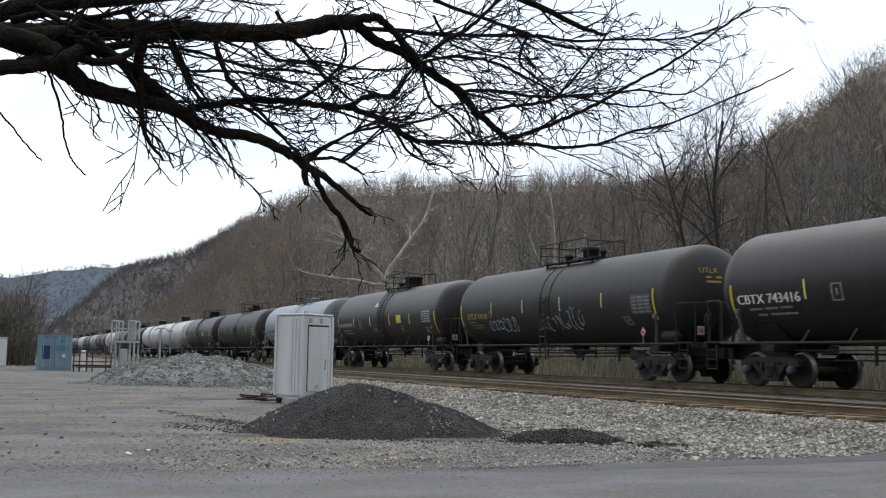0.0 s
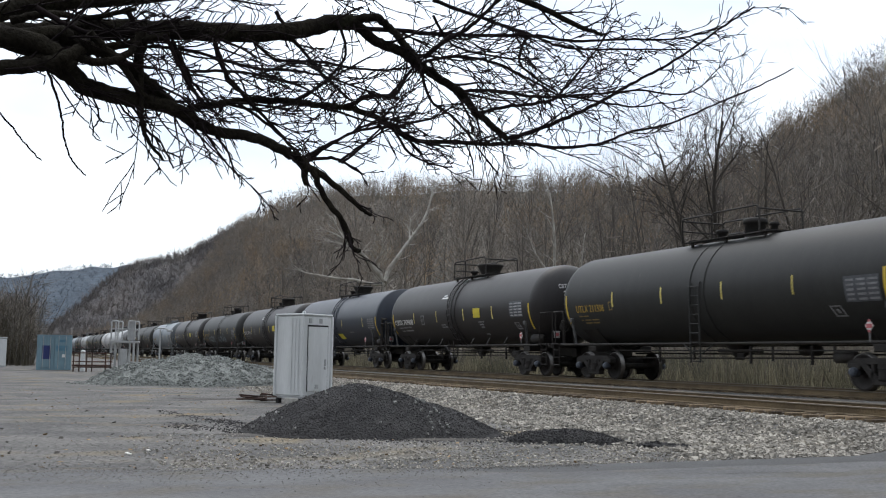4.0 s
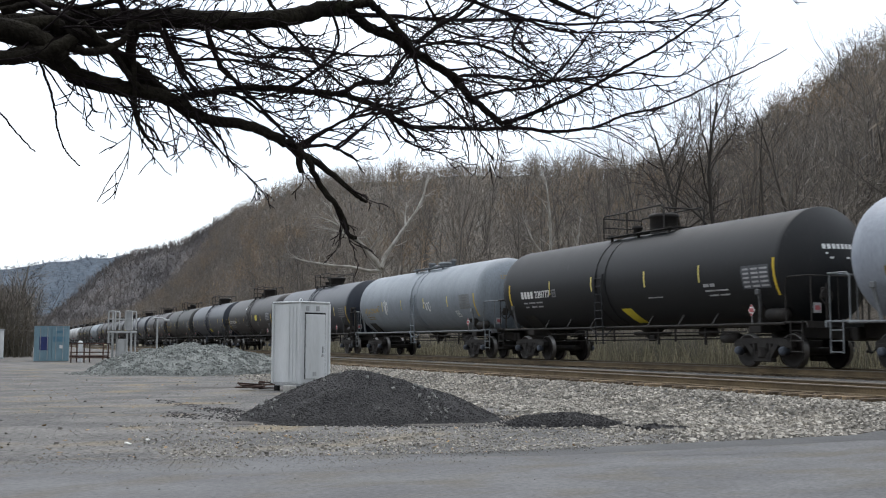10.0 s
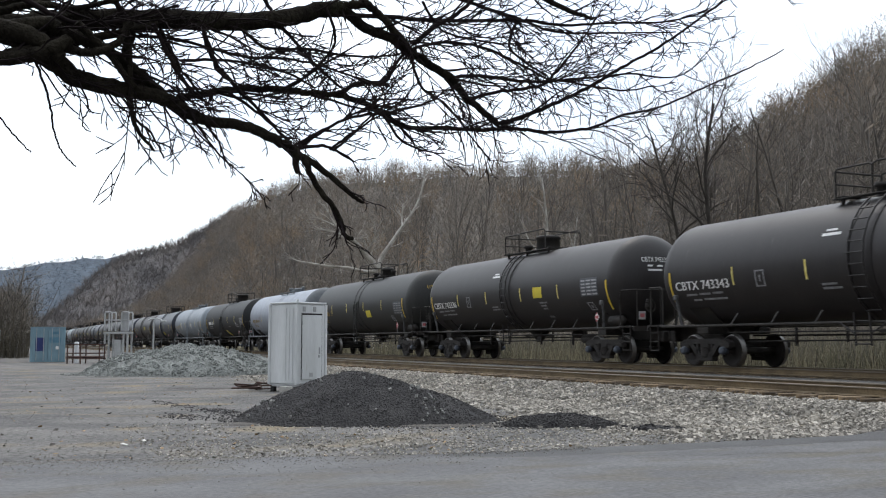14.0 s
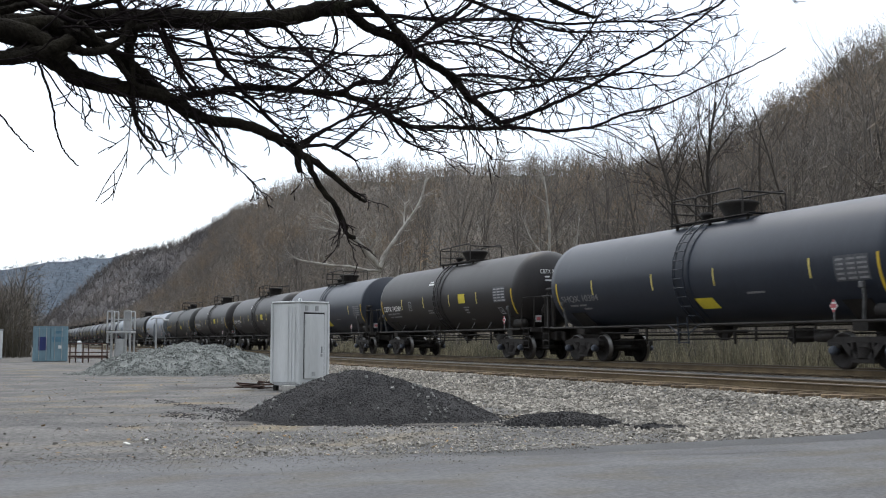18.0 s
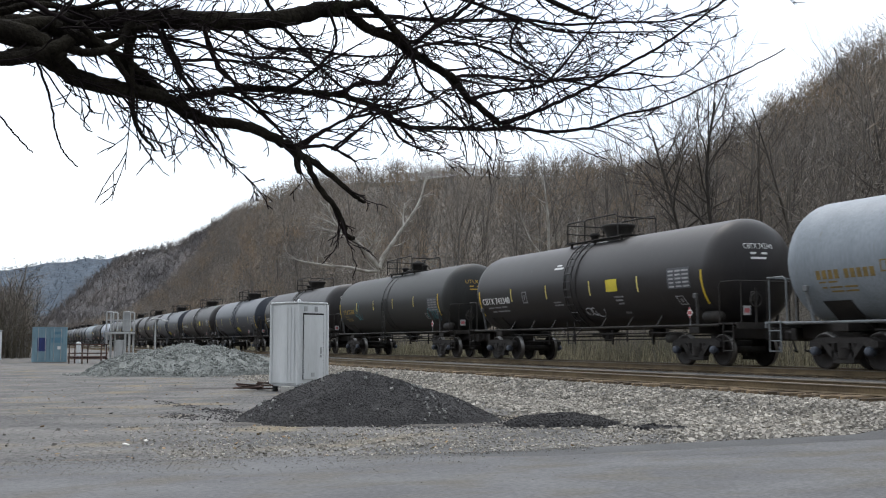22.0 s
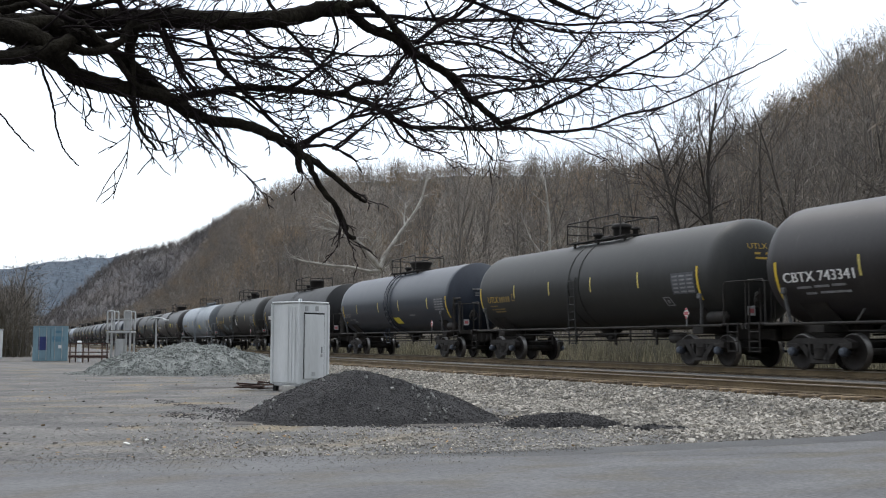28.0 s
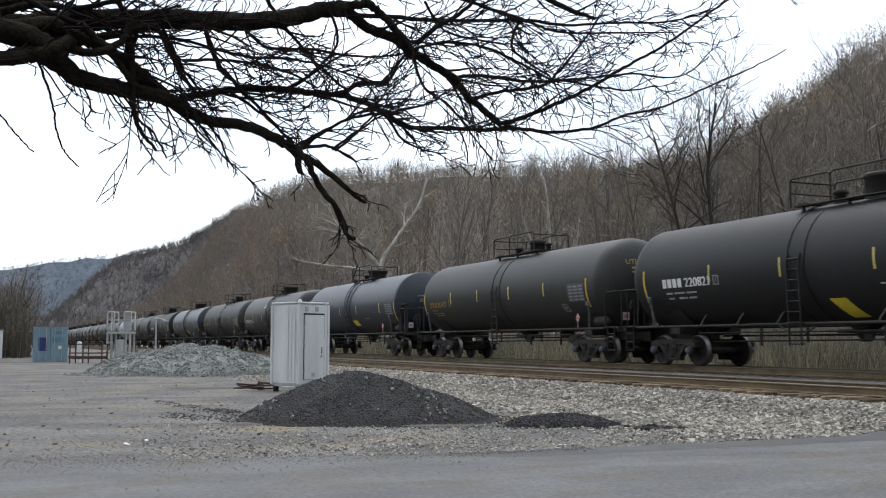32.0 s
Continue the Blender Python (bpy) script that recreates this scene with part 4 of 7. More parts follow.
tagged(new("brush", raw_mesh("brush", v, t, M["brush"])), "leafless grey brush at the foot of the slope", "brush", kind="stuff")


# ---- heaps ----
def heap(name, m, label, sx, sy, h, material, seed, power=1.25, rough=0.05, skew=(0.0, 0.0), lean=0.0, blunt=0.0):
    """A heap with an uneven outline; returns the thing and its height at a place."""
    def outline(a):
        return 1 + 0.13 * noise.noise((math.cos(a) * 1.2 + seed, math.sin(a) * 1.2, seed))

    def top_at(x, y):
        u, w = (x - skew[0] * h) / sx, (y - skew[1] * h) / sy
        u /= 1 + lean if u > 0 else 1 - lean
        a = math.atan2(w, u)
        d = math.hypot(math.hypot(u, w) / outline(a), blunt)
        body = max(0.0, 1 - d) ** power if d < 1 else 0.0
        body = body * (1.18 - 0.18 * body)
        return h * body + rough * (noise.noise((x * 1.5 + seed, y * 1.5, 0)) + 0.6 * noise.noise((x * 4 + seed, y * 4, 3))) * min(1, 3 * body) - 0.04 * (d > 0.97)

    n, rings = 56, 22
    verts, tris = [(skew[0] * h, skew[1] * h, top_at(skew[0] * h, skew[1] * h))], []
    for i in range(1, rings + 1):
        for k in range(n):
            a = 2 * math.pi * k / n
            d = outline(a) * i / rings
            x, y = d * sx * math.cos(a) * (1 + lean if math.cos(a) > 0 else 1 - lean) + skew[0] * h, d * sy * math.sin(a) + skew[1] * h
            verts.append((x, y, top_at(x, y)))
    for k in range(n):
        tris.append((0, 1 + k, 1 + (k + 1) % n))
    for i in range(rings - 1):
        for k in range(n):
            a, b = 1 + i * n + k, 1 + i * n + (k + 1) % n
            tris += [(a, a + n, b + n), (a, b + n, b)]
    top = thing(name, m, label, "heap")
    part("heap_body", raw_mesh(name, verts, tris, material, True), None, top)
    return top, top_at


def strew(parent, name, top_at, sx, sy, n, size, material, label, seed, squash=0.8, sink=0.0, area=None):
    rs = np.random.default_rng(seed)
    places, sizes = [], []
    while len(places) < n:
        x, y = rs.uniform(-sx, sx), rs.uniform(-sy, sy)
        if area and not area(x, y):
            continue
        z = top_at(x, y)
        if z > 0.03 or (math.hypot(x / sx, y / sy) < 1.0 and rs.uniform() < 0.25):
            places.append((x, y, max(z, 0.0) + sink))
            sizes.append(rs.uniform(*size))
    tagged(part(name, rubble(name, places, sizes, material, squash), None, parent, label), kind="stuff")


grey_heap, top_at = heap("gravel_heap", pose(-50.4, 8.15, 0, 0, 0, 78), "low wide heap of grey crushed stone on the lot", 4.95, 5.2, 1.34, M["gravel"], 3.0, 0.62, 0.2, (0.45, 0))
strew(grey_heap, "crushed_stone", top_at, 5.2, 5.6, 16000, (0.025, 0.10), M["gravel_stone"], "loose grey crushed stone", 11)
black_heap, top_at = heap("black_heap", pose(-18.77, 6.68, 0, 0, 0, 65), "dark heap of black millings with pale stones in it", 2.52, 1.75, 1.02, M["coal"], 9.0, 0.92, 0.05, (-0.38, 0.0), 0.125, 0.15)
strew(black_heap, "fine_rubble", top_at, 2.9, 1.95, 13000, (0.010, 0.030), M["coal_lump"], "fine black lumps", 12)
stone_meshes = [rubble("stone", [(0, 0, 0)], [1.0], M["pale_stone"], 0.8) for _ in range(6)]
rs = random.Random(13)
stones = 0
while stones < 80:
    x, y = rs.uniform(-2.3, 2.3), rs.uniform(-1.7, 1.7)
    spilt = abs(x - 0.75 + 0.45 * y) < 0.25 and y < -0.3
    if top_at(x, y) < 0.03 or (stones > 50 and not spilt):
        continue
    one = part("stone", stone_meshes[stones % 6], None, black_heap, "", pose(x, y, top_at(x, y) + 0.02, rs.uniform(0, 90), rs.uniform(0, 90), rs.uniform(0, 360)))
    one.scale = [rs.uniform(0.03, 0.085)] * 3
    stones += 1
crumbs, top_at = heap("low_black_heap", pose(-14.55, 10.27, ground_z(-14.55, 10.27), 0, 0, 60), "scatter of black crumbs on the ballast", 0.5, 0.2, 0.09, M["coal"], 17.0, 0.6, 0.03)
strew(crumbs, "fine_rubble", top_at, 0.6, 0.3, 160, (0.02, 0.06), M["coal_lump"], "fine black lumps", 16)
small_heap, top_at = heap("low_black_heap", pose(-16.0, 9.2, 0, 0, 0, 64), "low flat spread of black millings", 1.08, 0.62, 0.22, M["coal"], 14.0, 0.6, 0.03)
strew(small_heap, "fine_rubble", top_at, 1.2, 0.9, 2600, (0.015, 0.05), M["coal_lump"], "fine black lumps", 15)

def soil_patch(x, y, sx, sy, rz, seed):
    """A thin dark smear of soil on the lot, with a ragged outline."""
    verts, tris = [], []
    c, d = math.cos(radians(rz)), math.sin(radians(rz))
    for i in range(9):
        for k in range(40):
            a = 2 * math.pi * k / 40
            r = (0.65 + 0.5 * noise.noise((math.cos(a) * 2.2 + seed, math.sin(a) * 2.2, seed))) * i / 8
            u, w = r * sx * math.cos(a), r * sy * math.sin(a)
            px, py = x + u * c - w * d, y + u * d + w * c
            verts.append((px, py, ground_z(px, py) + 0.022 * (1 - (i / 8) ** 2) + (0.004 if i < 8 else -0.02)))
    for i in range(8):
        for k in range(40):
            a, b = i * 40 + k, i * 40 + (k + 1) % 40
            tris += [(a, a + 40, b + 40), (a, b + 40, b)]
    tagged(new("soil_patch", raw_mesh("soil_patch", verts, tris, M["soil"], True)), "thin dark smear of soil on the gravel", "soil", "soil smears", "stuff")


for k, (x, y, sx, sy, rz) in enumerate(((-18.2, 4.9, 0.7, 0.3, 20), (-15.4, 10.6, 0.75, 0.2, 60), (-18.6, 4.3, 1.1, 0.6, 65), (-16.6, 7.6, 1.6, 0.35, 64),
                                        (-33.0, 6.5, 2.2, 0.7, 70), (-80.5, 1.5, 2.5, 0.8, 85))):
    soil_patch(x, y, sx, sy, rz, 3.3 * k)

# dark crumbs dragged out from the heap
crumb_at, crumb_size = [], []
for x0, y0, x1, y1, wide, n in ((-26.2, 3.8, -20.2, 4.75, 0.26, 330), (-22.6, 4.3, -20.0, 4.7, 0.32, 420), (-21.3, 3.35, -20.2, 3.75, 0.22, 260), (-17.0, 6.0, -16.2, 9.0, 0.35, 500)):
    for _ in range(n):
        k = rng.uniform()
        x, y = x0 + (x1 - x0) * k + rng.normal(0, wide) * 1.6, y0 + (y1 - y0) * k + rng.normal(0, wide) * (0.4 + k)
        crumb_at.append((x, y, ground_z(x, y) + 0.004))
        crumb_size.append(rng.uniform(0.012, 0.045))
tagged(new("dark_crumbs", rubble("dark_crumbs", crumb_at, crumb_size, M["coal_lump"], 0.5)), "black crumbs dragged out from the heap over the lot", "soil", kind="stuff")

# ---- the white equipment cabinet ----
cabinet = thing("equipment_cabinet", pose(-30.7, 8.55, ground_z(-30.7, 8.55), 0, 0, 27), "tall white steel equipment cabinet on short feet", "cabinet")
W, H0, H1 = 1.17, 0.22, 2.62
body = Geo().box((0, 0, (H0 + H1) / 2), (W, W, H1 - H0), bevel=0.035)
part("body", body, M["cab_white"], cabinet)
part("roof", Geo().box((0, 0, H1 + 0.025), (W + 0.06, W + 0.06, 0.05), bevel=0.015), M["cab_white"], cabinet, "overhanging flat roof")
part("base_frame", Geo().box((0, 0, H0 - 0.03), (W + 0.02, W + 0.02, 0.08), bevel=0.01), M["cab_shade"], cabinet)
for sx in (-1, 1):
    for sy in (-1, 1):
        part("foot", Geo().box((sx * 0.5, sy * 0.5, 0.08), (0.13, 0.13, 0.24), bevel=0.01), M["gap"], cabinet, "dark stub foot")
        part("corner_post", Geo().rod((sx * (W / 2 + 0.012), sy * (W / 2 + 0.012), H0), (sx * (W / 2 + 0.012), sy * (W / 2 + 0.012), H1 - 0.02), 0.045, n=10), M["cab_white"], cabinet)
# the door face looks along +x, the ribbed side along -y
door = part("door", Geo().box((W / 2 + 0.022, 0.02, 1.32), (0.03, 0.80, 1.92), bevel=0.012), M["cab_white"], cabinet)
part("door_gap", Geo().box((W / 2 + 0.004, 0.02, 2.31), (0.022, 0.84, 0.05)).box((W / 2 + 0.004, 0.43, 1.33), (0.02, 0.016, 1.94)).box((W / 2 + 0.004, -0.39, 1.33), (0.02, 0.016, 1.94)), M["gap"], cabinet, "dark gap round the door")
part("handle", Geo().box((W / 2 + 0.055, 0.30, 1.22), (0.05, 0.035, 0.2), bevel=0.01).box((W / 2 + 0.045, 0.30, 1.05), (0.03, 0.07, 0.08), bevel=0.008), M["cab_shade"], door, "grey latch handle")
part("plate", Geo().box((W / 2 + 0.04, -0.02, 0.50), (0.008, 0.14, 0.12)), M["cab_shade"], door, "small grey plate")
for z in (0.62, 1.35, 2.05):
    part("hinge", Geo().rod((W / 2 + 0.035, -0.39, z - 0.06), (W / 2 + 0.035, -0.39, z + 0.06), 0.018), M["cab_shade"], door)
for y in (-0.3, 0.12):
    part("vent", Geo().box((W / 2 + 0.016, y, 2.46), (0.02, 0.12, 0.15), bevel=0.004), M["cab_shade"], cabinet, "louvred vent under the roof")
for k in range(3):
    part("rib", Geo().box((0.12 + 0.15 * k, -W / 2 - 0.012, 1.4), (0.03, 0.022, 2.2), bevel=0.006), M["cab_white"], cabinet)
part("lifting_eye", Geo().lathe([(-0.02, 0.06), (0.02, 0.06), (0.02, 0.03), (-0.02, 0.03)], "x", 14, (0.3, -0.3, H1 + 0.08)), M["cab_white"], cabinet)
for dx, dy, rz in ((0.95, -0.55, 20),):
    tagged(part("concrete_block", Geo().box((0, 0, 0.09), (0.4, 0.2, 0.19), bevel=0.015), M["block"], None, "", pose(-30.7 + dx, 8.5 + dy, ground_z(-30, 7.5), 0, 0, rz)),
           "pale concrete block lying beside the cabinet", "concrete block", "loose blocks")
boards = random.Random(31)
for i in range(11):
    ln = boards.uniform(0.35, 0.95)
    tagged(part("old_board", Geo().box((0, 0, 0.03), (ln, boards.uniform(0.06, 0.14), 0.04), bevel=0.006), M["plank"], None, "",
                pose(-31.25 + boards.uniform(-0.3, 0.35), 7.45 + boards.uniform(-0.45, 0.4), ground_z(-31, 7.4) + 0.02 + 0.018 * i, boards.uniform(-8, 8), boards.uniform(-6, 6), boards.uniform(30, 130))),
           "broken dark brown board in a scrap pile", "board", "scrap boards")
for x, y, rz, sx in ((-15.4, 1.78, 30, 0.12), (-15.75, 2.1, 10, 0.07)):
    tagged(part("litter_scrap", Geo().box((0, 0, 0.02), (sx, 0.05, 0.02), bevel=0.006), M["rag"], None, "", pose(x, y, ground_z(x, y), 5, 8, rz)), "crumpled white scrap of litter on the gravel", "litter", "loose litter")

# ---- the far end of the lot ----
container = thing("shipping_container", pose(-85.3, 4.0, 0.02, 0, 0, -2.5), "faded blue steel shipping container with closed doors", "container")
CW, CH, CL = 2.44, 2.59, 6.06
rib_mesh = Geo().box((0, 0, CH / 2), (0.16, 0.05, CH - 0.3), bevel=0.01).mesh("rib", M["cont_blue"])
for k in range(22):
    for sy in (-1, 1):
        part("rib", rib_mesh, None, container, "", pose(-CL / 2 + 0.2 + k * 0.265, sy * (CW / 2 - 0.02), 0))
part("body", Geo().box((-0.03, 0, CH / 2), (CL - 0.1, CW - 0.08, CH - 0.1)), M["cont_blue"], container)
for sx in (-1, 1):
    for sy in (-1, 1):
        part("corner_post", Geo().box((sx * (CL / 2 - 0.08), sy * (CW / 2 - 0.08), CH / 2), (0.16, 0.16, CH), bevel=0.012), M["cont_blue"], container)
    part("top_beam", Geo().box((sx * (CL / 2 - 0.08), 0, CH - 0.06), (0.14, CW - 0.32, 0.12)), M["cont_blue"], container)
    part("bottom_beam", Geo().box((sx * (CL / 2 - 0.08), 0, 0.08), (0.14, CW - 0.32, 0.16)), M["cont_blue"], container)
for sy in (-1, 1):
    leaf = part("door", Geo().box((CL / 2 - 0.03, sy * 0.54, CH / 2), (0.05, 1.04, CH - 0.34), bevel=0.01), M["cont_blue"], container)
    for k in (-0.25, 0.25):
        part("lock_rod", Geo().rod((CL / 2 + 0.03, sy * 0.54 + k, 0.1), (CL / 2 + 0.03, sy * 0.54 + k, CH - 0.1), 0.02), M["galv"], leaf)
part("mark", Geo().box((CL / 2 + 0.002, -0.55, 1.30), (0.012, 0.62, 1.0)), M["deep_blue"], container, "deep blue painted panel")
part("mark", Geo().box((CL / 2 + 0.002, 0.5, 1.62), (0.012, 0.8, 0.38)), M["teal"], container, "darker teal painted band")
part("mark", Geo().box((CL / 2 + 0.003, 0.66, 1.05), (0.012, 0.22, 0.24)), M["white"], container, "small white notice")
part("mark", Geo().box((CL / 2 + 0.003, 0.5, 2.15), (0.012, 0.5, 0.2)), M["teal"], container, "darker teal painted band")

shed = thing("steel_cabinet", pose(-96.5, -0.15, 0.0, 0, 0, 10), "upright white steel cabinet at the end of the lot", "cabinet")
part("body", Geo().box((0, 0, 1.25), (1.3, 1.5, 2.3), bevel=0.05), M["cab_white"], shed)
part("roof", Geo().box((0, 0, 2.46), (1.4, 1.6, 0.12), bevel=0.03), M["cab_shade"], shed)
part("base", Geo().box((0, 0, 0.06), (1.36, 1.56, 0.14), bevel=0.02), M["cab_shade"], shed)

# rusty pipe rack beside the container
rack = thing("pipe_rack", pose(-76.5, 6.12, 0.0, 0, 0, 68), "low rusty steel rack of welded pipe", "rack")
for x in (-1.1, -0.2, 1.1):
    for y in (-0.6, 0.6):
        part("post", Geo().rod((x, y, 0), (x, y, 1.36), 0.045), M["rust"], rack)
for y in (-0.6, 0.6):
    for z in (0.34, 0.72, 1.32):
        part("rail", Geo().rod((-1.2, y, z), (1.2, y, z), 0.035), M["rust"], rack)
for k in range(5):
    part("stock_pipe", Geo().rod((-1.25, -0.45 + 0.22 * k, 0.45), (1.15, -0.45 + 0.22 * k, 0.45), 0.06, n=10), M["rust"], rack)
drum = thing("white_post", pose(-79.5, 5.7, 0.0), "short white marker post behind the pipe rack", "post")
part("post", Geo().rod((0, 0, 0), (0, 0, 1.45), 0.16, n=12).lathe([(1.45, 0.16), (1.5, 0.12), (1.52, 0.02)], "z", 12), M["cab_white"], drum)

# grey loading platform with raised hoops
stand = thing("loading_platform", pose(-77.4, 8.35, 0.0, 0, 0, 67), "pale grey steel access platform with hoop rails", "platform")
for x in (-0.8, -0.52, 0.52, 0.8):
    for y in (-0.5, 0.5):
        part("leg", Geo().box((x, y, 1.05), (0.12, 0.12, 2.1), bevel=0.01), M["galv"], stand)
part("deck", Geo().box((0, 0, 2.14), (1.8, 1.2, 0.16), bevel=0.015), M["galv"], stand)
part("crossbeam", Geo().box((0, -0.5, 3.05), (1.5, 0.08, 0.08), bevel=0.01).box((0, 0.5, 3.05), (1.5, 0.08, 0.08), bevel=0.01), M["galv"], stand)
for x in (-0.6, 0.6):
    for y in (-0.5, 0.5):
        part("hoop", Geo().pipe([(x - 0.24, y, 2.3), (x - 0.24, y, 3.55), (x - 0.2, y, 3.62), (x + 0.2, y, 3.62), (x + 0.24, y, 3.55), (x + 0.24, y, 2.3)], 0.055, 6), M["galv"], stand)
part("side_panel", Geo().box((0.6, -0.46, 2.9), (0.44, 0.04, 1.3), bevel=0.01), M["cab_shade"], stand, "grey sheet between the hoop posts")
part("panel", Geo().box((0.1, -0.3, 1.05), (0.5, 0.5, 1.2), bevel=0.02), M["galv"], stand, "pale steel box under the deck")
for k in range(7):
    part("rung", Geo().rod((-0.8, -0.58, 0.3 + 0.28 * k), (-0.5, -0.58, 0.3 + 0.28 * k), 0.02), M["galv"], stand)
mast = thing("yard_light_post", pose(-80.3, 11.2, 0.0, 0, 0, 60), "thin grey post with a short horizontal arm", "post")
part("pole", Geo().rod((0, 0, 0), (0, 0, 3.15), 0.075, 0.06, n=10), M["galv"], mast)
part("arm", Geo().pipe([(-0.45, 0, 3.1), (-0.2, 0, 3.25), (0.3, 0, 3.25), (0.75, 0, 3.1)], 0.05, 8), M["galv"], mast)
part("fitting", Geo().box((0.75, 0, 3.06), (0.42, 0.22, 0.14), bevel=0.03), M["galv"], mast)

# pale slabs beyond the train
for x, y, s in ((-84.5, 30.2, 1.7), (-83.0, 31.0, 1.5)):
    tagged(part("pale_slab", Geo().box((0, 0, 0.12), (s, 0.9, 0.22), bevel=0.03), M["block"], None, "", pose(x, y, ground_z(x, y) + 0.05, 3, 2, 15)),
           "flat pale slab lying in the grass behind the tracks", "slab", "loose slabs")


# ---- the near tree ----
# limbs of the near tree: start and end radius, twigs to the metre, then the places it passes
BOUGHS = []
BOUGHS.append((0.0465, 0.0324, 10, [(-4.08, -0.33, 2.51), (-4.08, -0.15, 2.59), (-4.06, 0.08, 2.63), (-4.02, 0.35, 2.67), (-3.98, 0.62, 2.69), (-3.97, 0.84, 2.71), (-3.97, 1.02, 2.74), (-3.99, 1.17, 2.80), (-4.01, 1.29, 2.83)]))
BOUGHS.append((0.0238, 0.0143, 18, [(-4.01, 1.29, 2.83), (-4.03, 1.40, 2.77), (-4.04, 1.52, 2.74), (-4.07, 1.62, 2.70), (-4.09, 1.72, 2.66), (-4.11, 1.82, 2.62), (-4.14, 1.91, 2.55), (-4.17, 2.01, 2.50), (-4.19, 2.10, 2.45)]))
BOUGHS.append((0.0195, 0.0133, 12, [(-4.01, 1.30, 2.84), (-4.00, 1.38, 2.86), (-4.01, 1.45, 2.83), (-4.01, 1.53, 2.76), (-4.02, 1.60, 2.69)]))
BOUGHS.append((0.0111, 0.0065, 16, [(-4.00, 1.61, 2.72), (-3.94, 1.67, 2.78), (-3.88, 1.74, 2.82), (-3.82, 1.80, 2.88), (-3.76, 1.85, 2.95)]))
BOUGHS.append((0.0489, 0.0201, 9, [(-3.97, -0.34, 2.55), (-3.93, -0.15, 2.57), (-3.91, 0.02, 2.54), (-3.91, 0.15, 2.47), (-3.92, 0.25, 2.41), (-3.93, 0.36, 2.39), (-3.93, 0.48, 2.38), (-3.93, 0.58, 2.36), (-3.95, 0.67, 2.32), (-3.97, 0.75, 2.30)]))
BOUGHS.append((0.0221, 0.0186, 14, [(-3.97, 0.75, 2.30), (-3.94, 0.86, 2.29), (-3.94, 0.96, 2.26), (-3.93, 1.04, 2.22), (-3.94, 1.09, 2.19)]))
BOUGHS.append((0.0165, 0.0063, 4, [(-3.94, 1.09, 2.19), (-3.93, 1.15, 2.16), (-3.92, 1.23, 2.10), (-3.90, 1.31, 2.03), (-3.90, 1.35, 2.01)]))
BOUGHS.append((0.0144, 0.0084, 9, [(-3.93, 1.11, 2.17), (-3.94, 1.17, 2.07), (-3.94, 1.23, 2.00), (-3.95, 1.27, 1.94), (-3.97, 1.30, 1.88), (-3.98, 1.33, 1.87)]))
BOUGHS.append((0.0186, 0.0103, 3, [(-3.94, 1.08, 2.20), (-3.94, 1.08, 2.16), (-3.94, 1.09, 2.12)]))
BOUGHS.append((0.0317, 0.0220, 4, [(-3.87, -0.33, 2.38), (-3.82, -0.14, 2.40), (-3.81, -0.03, 2.42), (-3.80, 0.07, 2.44), (-3.79, 0.15, 2.47), (-3.79, 0.22, 2.52)]))
BOUGHS.append((0.0161, 0.0097, 17, [(-4.02, 0.60, 2.38), (-4.05, 0.71, 2.42), (-4.06, 0.85, 2.46), (-4.07, 1.03, 2.48), (-4.08, 1.17, 2.48), (-4.11, 1.31, 2.49), (-4.13, 1.44, 2.47), (-4.16, 1.56, 2.42), (-4.20, 1.65, 2.40), (-4.20, 1.84, 2.41), (-4.20, 2.04, 2.42), (-4.23, 2.14, 2.44)]))
BOUGHS.append((0.0109, 0.0067, 16, [(-4.10, 1.29, 2.49), (-4.08, 1.39, 2.54), (-4.06, 1.50, 2.56), (-4.05, 1.55, 2.65), (-4.06, 1.59, 2.69)]))
BOUGHS.append((0.0119, 0.0042, 8, [(-4.19, 2.10, 2.45), (-4.19, 2.24, 2.50), (-4.17, 2.41, 2.58), (-4.15, 2.58, 2.67), (-4.14, 2.74, 2.77), (-4.11, 2.91, 2.87), (-4.09, 3.07, 2.98), (-4.05, 3.28, 3.14), (-4.05, 3.42, 3.23)]))
BOUGHS.append((0.0096, 0.0032, 5, [(-4.19, 2.12, 2.44), (-4.21, 2.24, 2.44), (-4.21, 2.42, 2.44), (-4.20, 2.61, 2.48), (-4.20, 2.77, 2.55), (-4.17, 2.99, 2.61), (-4.12, 3.26, 2.74), (-4.09, 3.48, 2.84), (-4.07, 3.68, 2.95)]))
BOUGHS.append((0.0072, 0.0044, 16, [(-3.95, 1.06, 2.22), (-3.95, 1.19, 2.30), (-3.95, 1.33, 2.37), (-3.95, 1.48, 2.40), (-3.95, 1.63, 2.45), (-3.96, 1.73, 2.51)]))
BOUGHS.append((0.0082, 0.0042, 5, [(-3.94, 1.09, 2.22), (-3.92, 1.18, 2.23), (-3.92, 1.23, 2.22), (-3.90, 1.31, 2.17)]))
BOUGHS.append((0.0062, 0.0032, 6, [(-3.90, 1.22, 2.21), (-3.89, 1.31, 2.29), (-3.89, 1.36, 2.35), (-3.87, 1.45, 2.42)]))
BOUGHS.append((0.0134, 0.0048, 9, [(-3.86, 0.41, 2.62), (-3.88, 0.43, 2.50), (-3.91, 0.45, 2.29), (-3.91, 0.48, 2.22), (-3.91, 0.53, 2.16)]))
BOUGHS.append((0.0097, 0.0070, 16, [(-3.87, 0.51, 2.63), (-3.90, 0.55, 2.57), (-3.92, 0.60, 2.49), (-3.94, 0.67, 2.40)]))
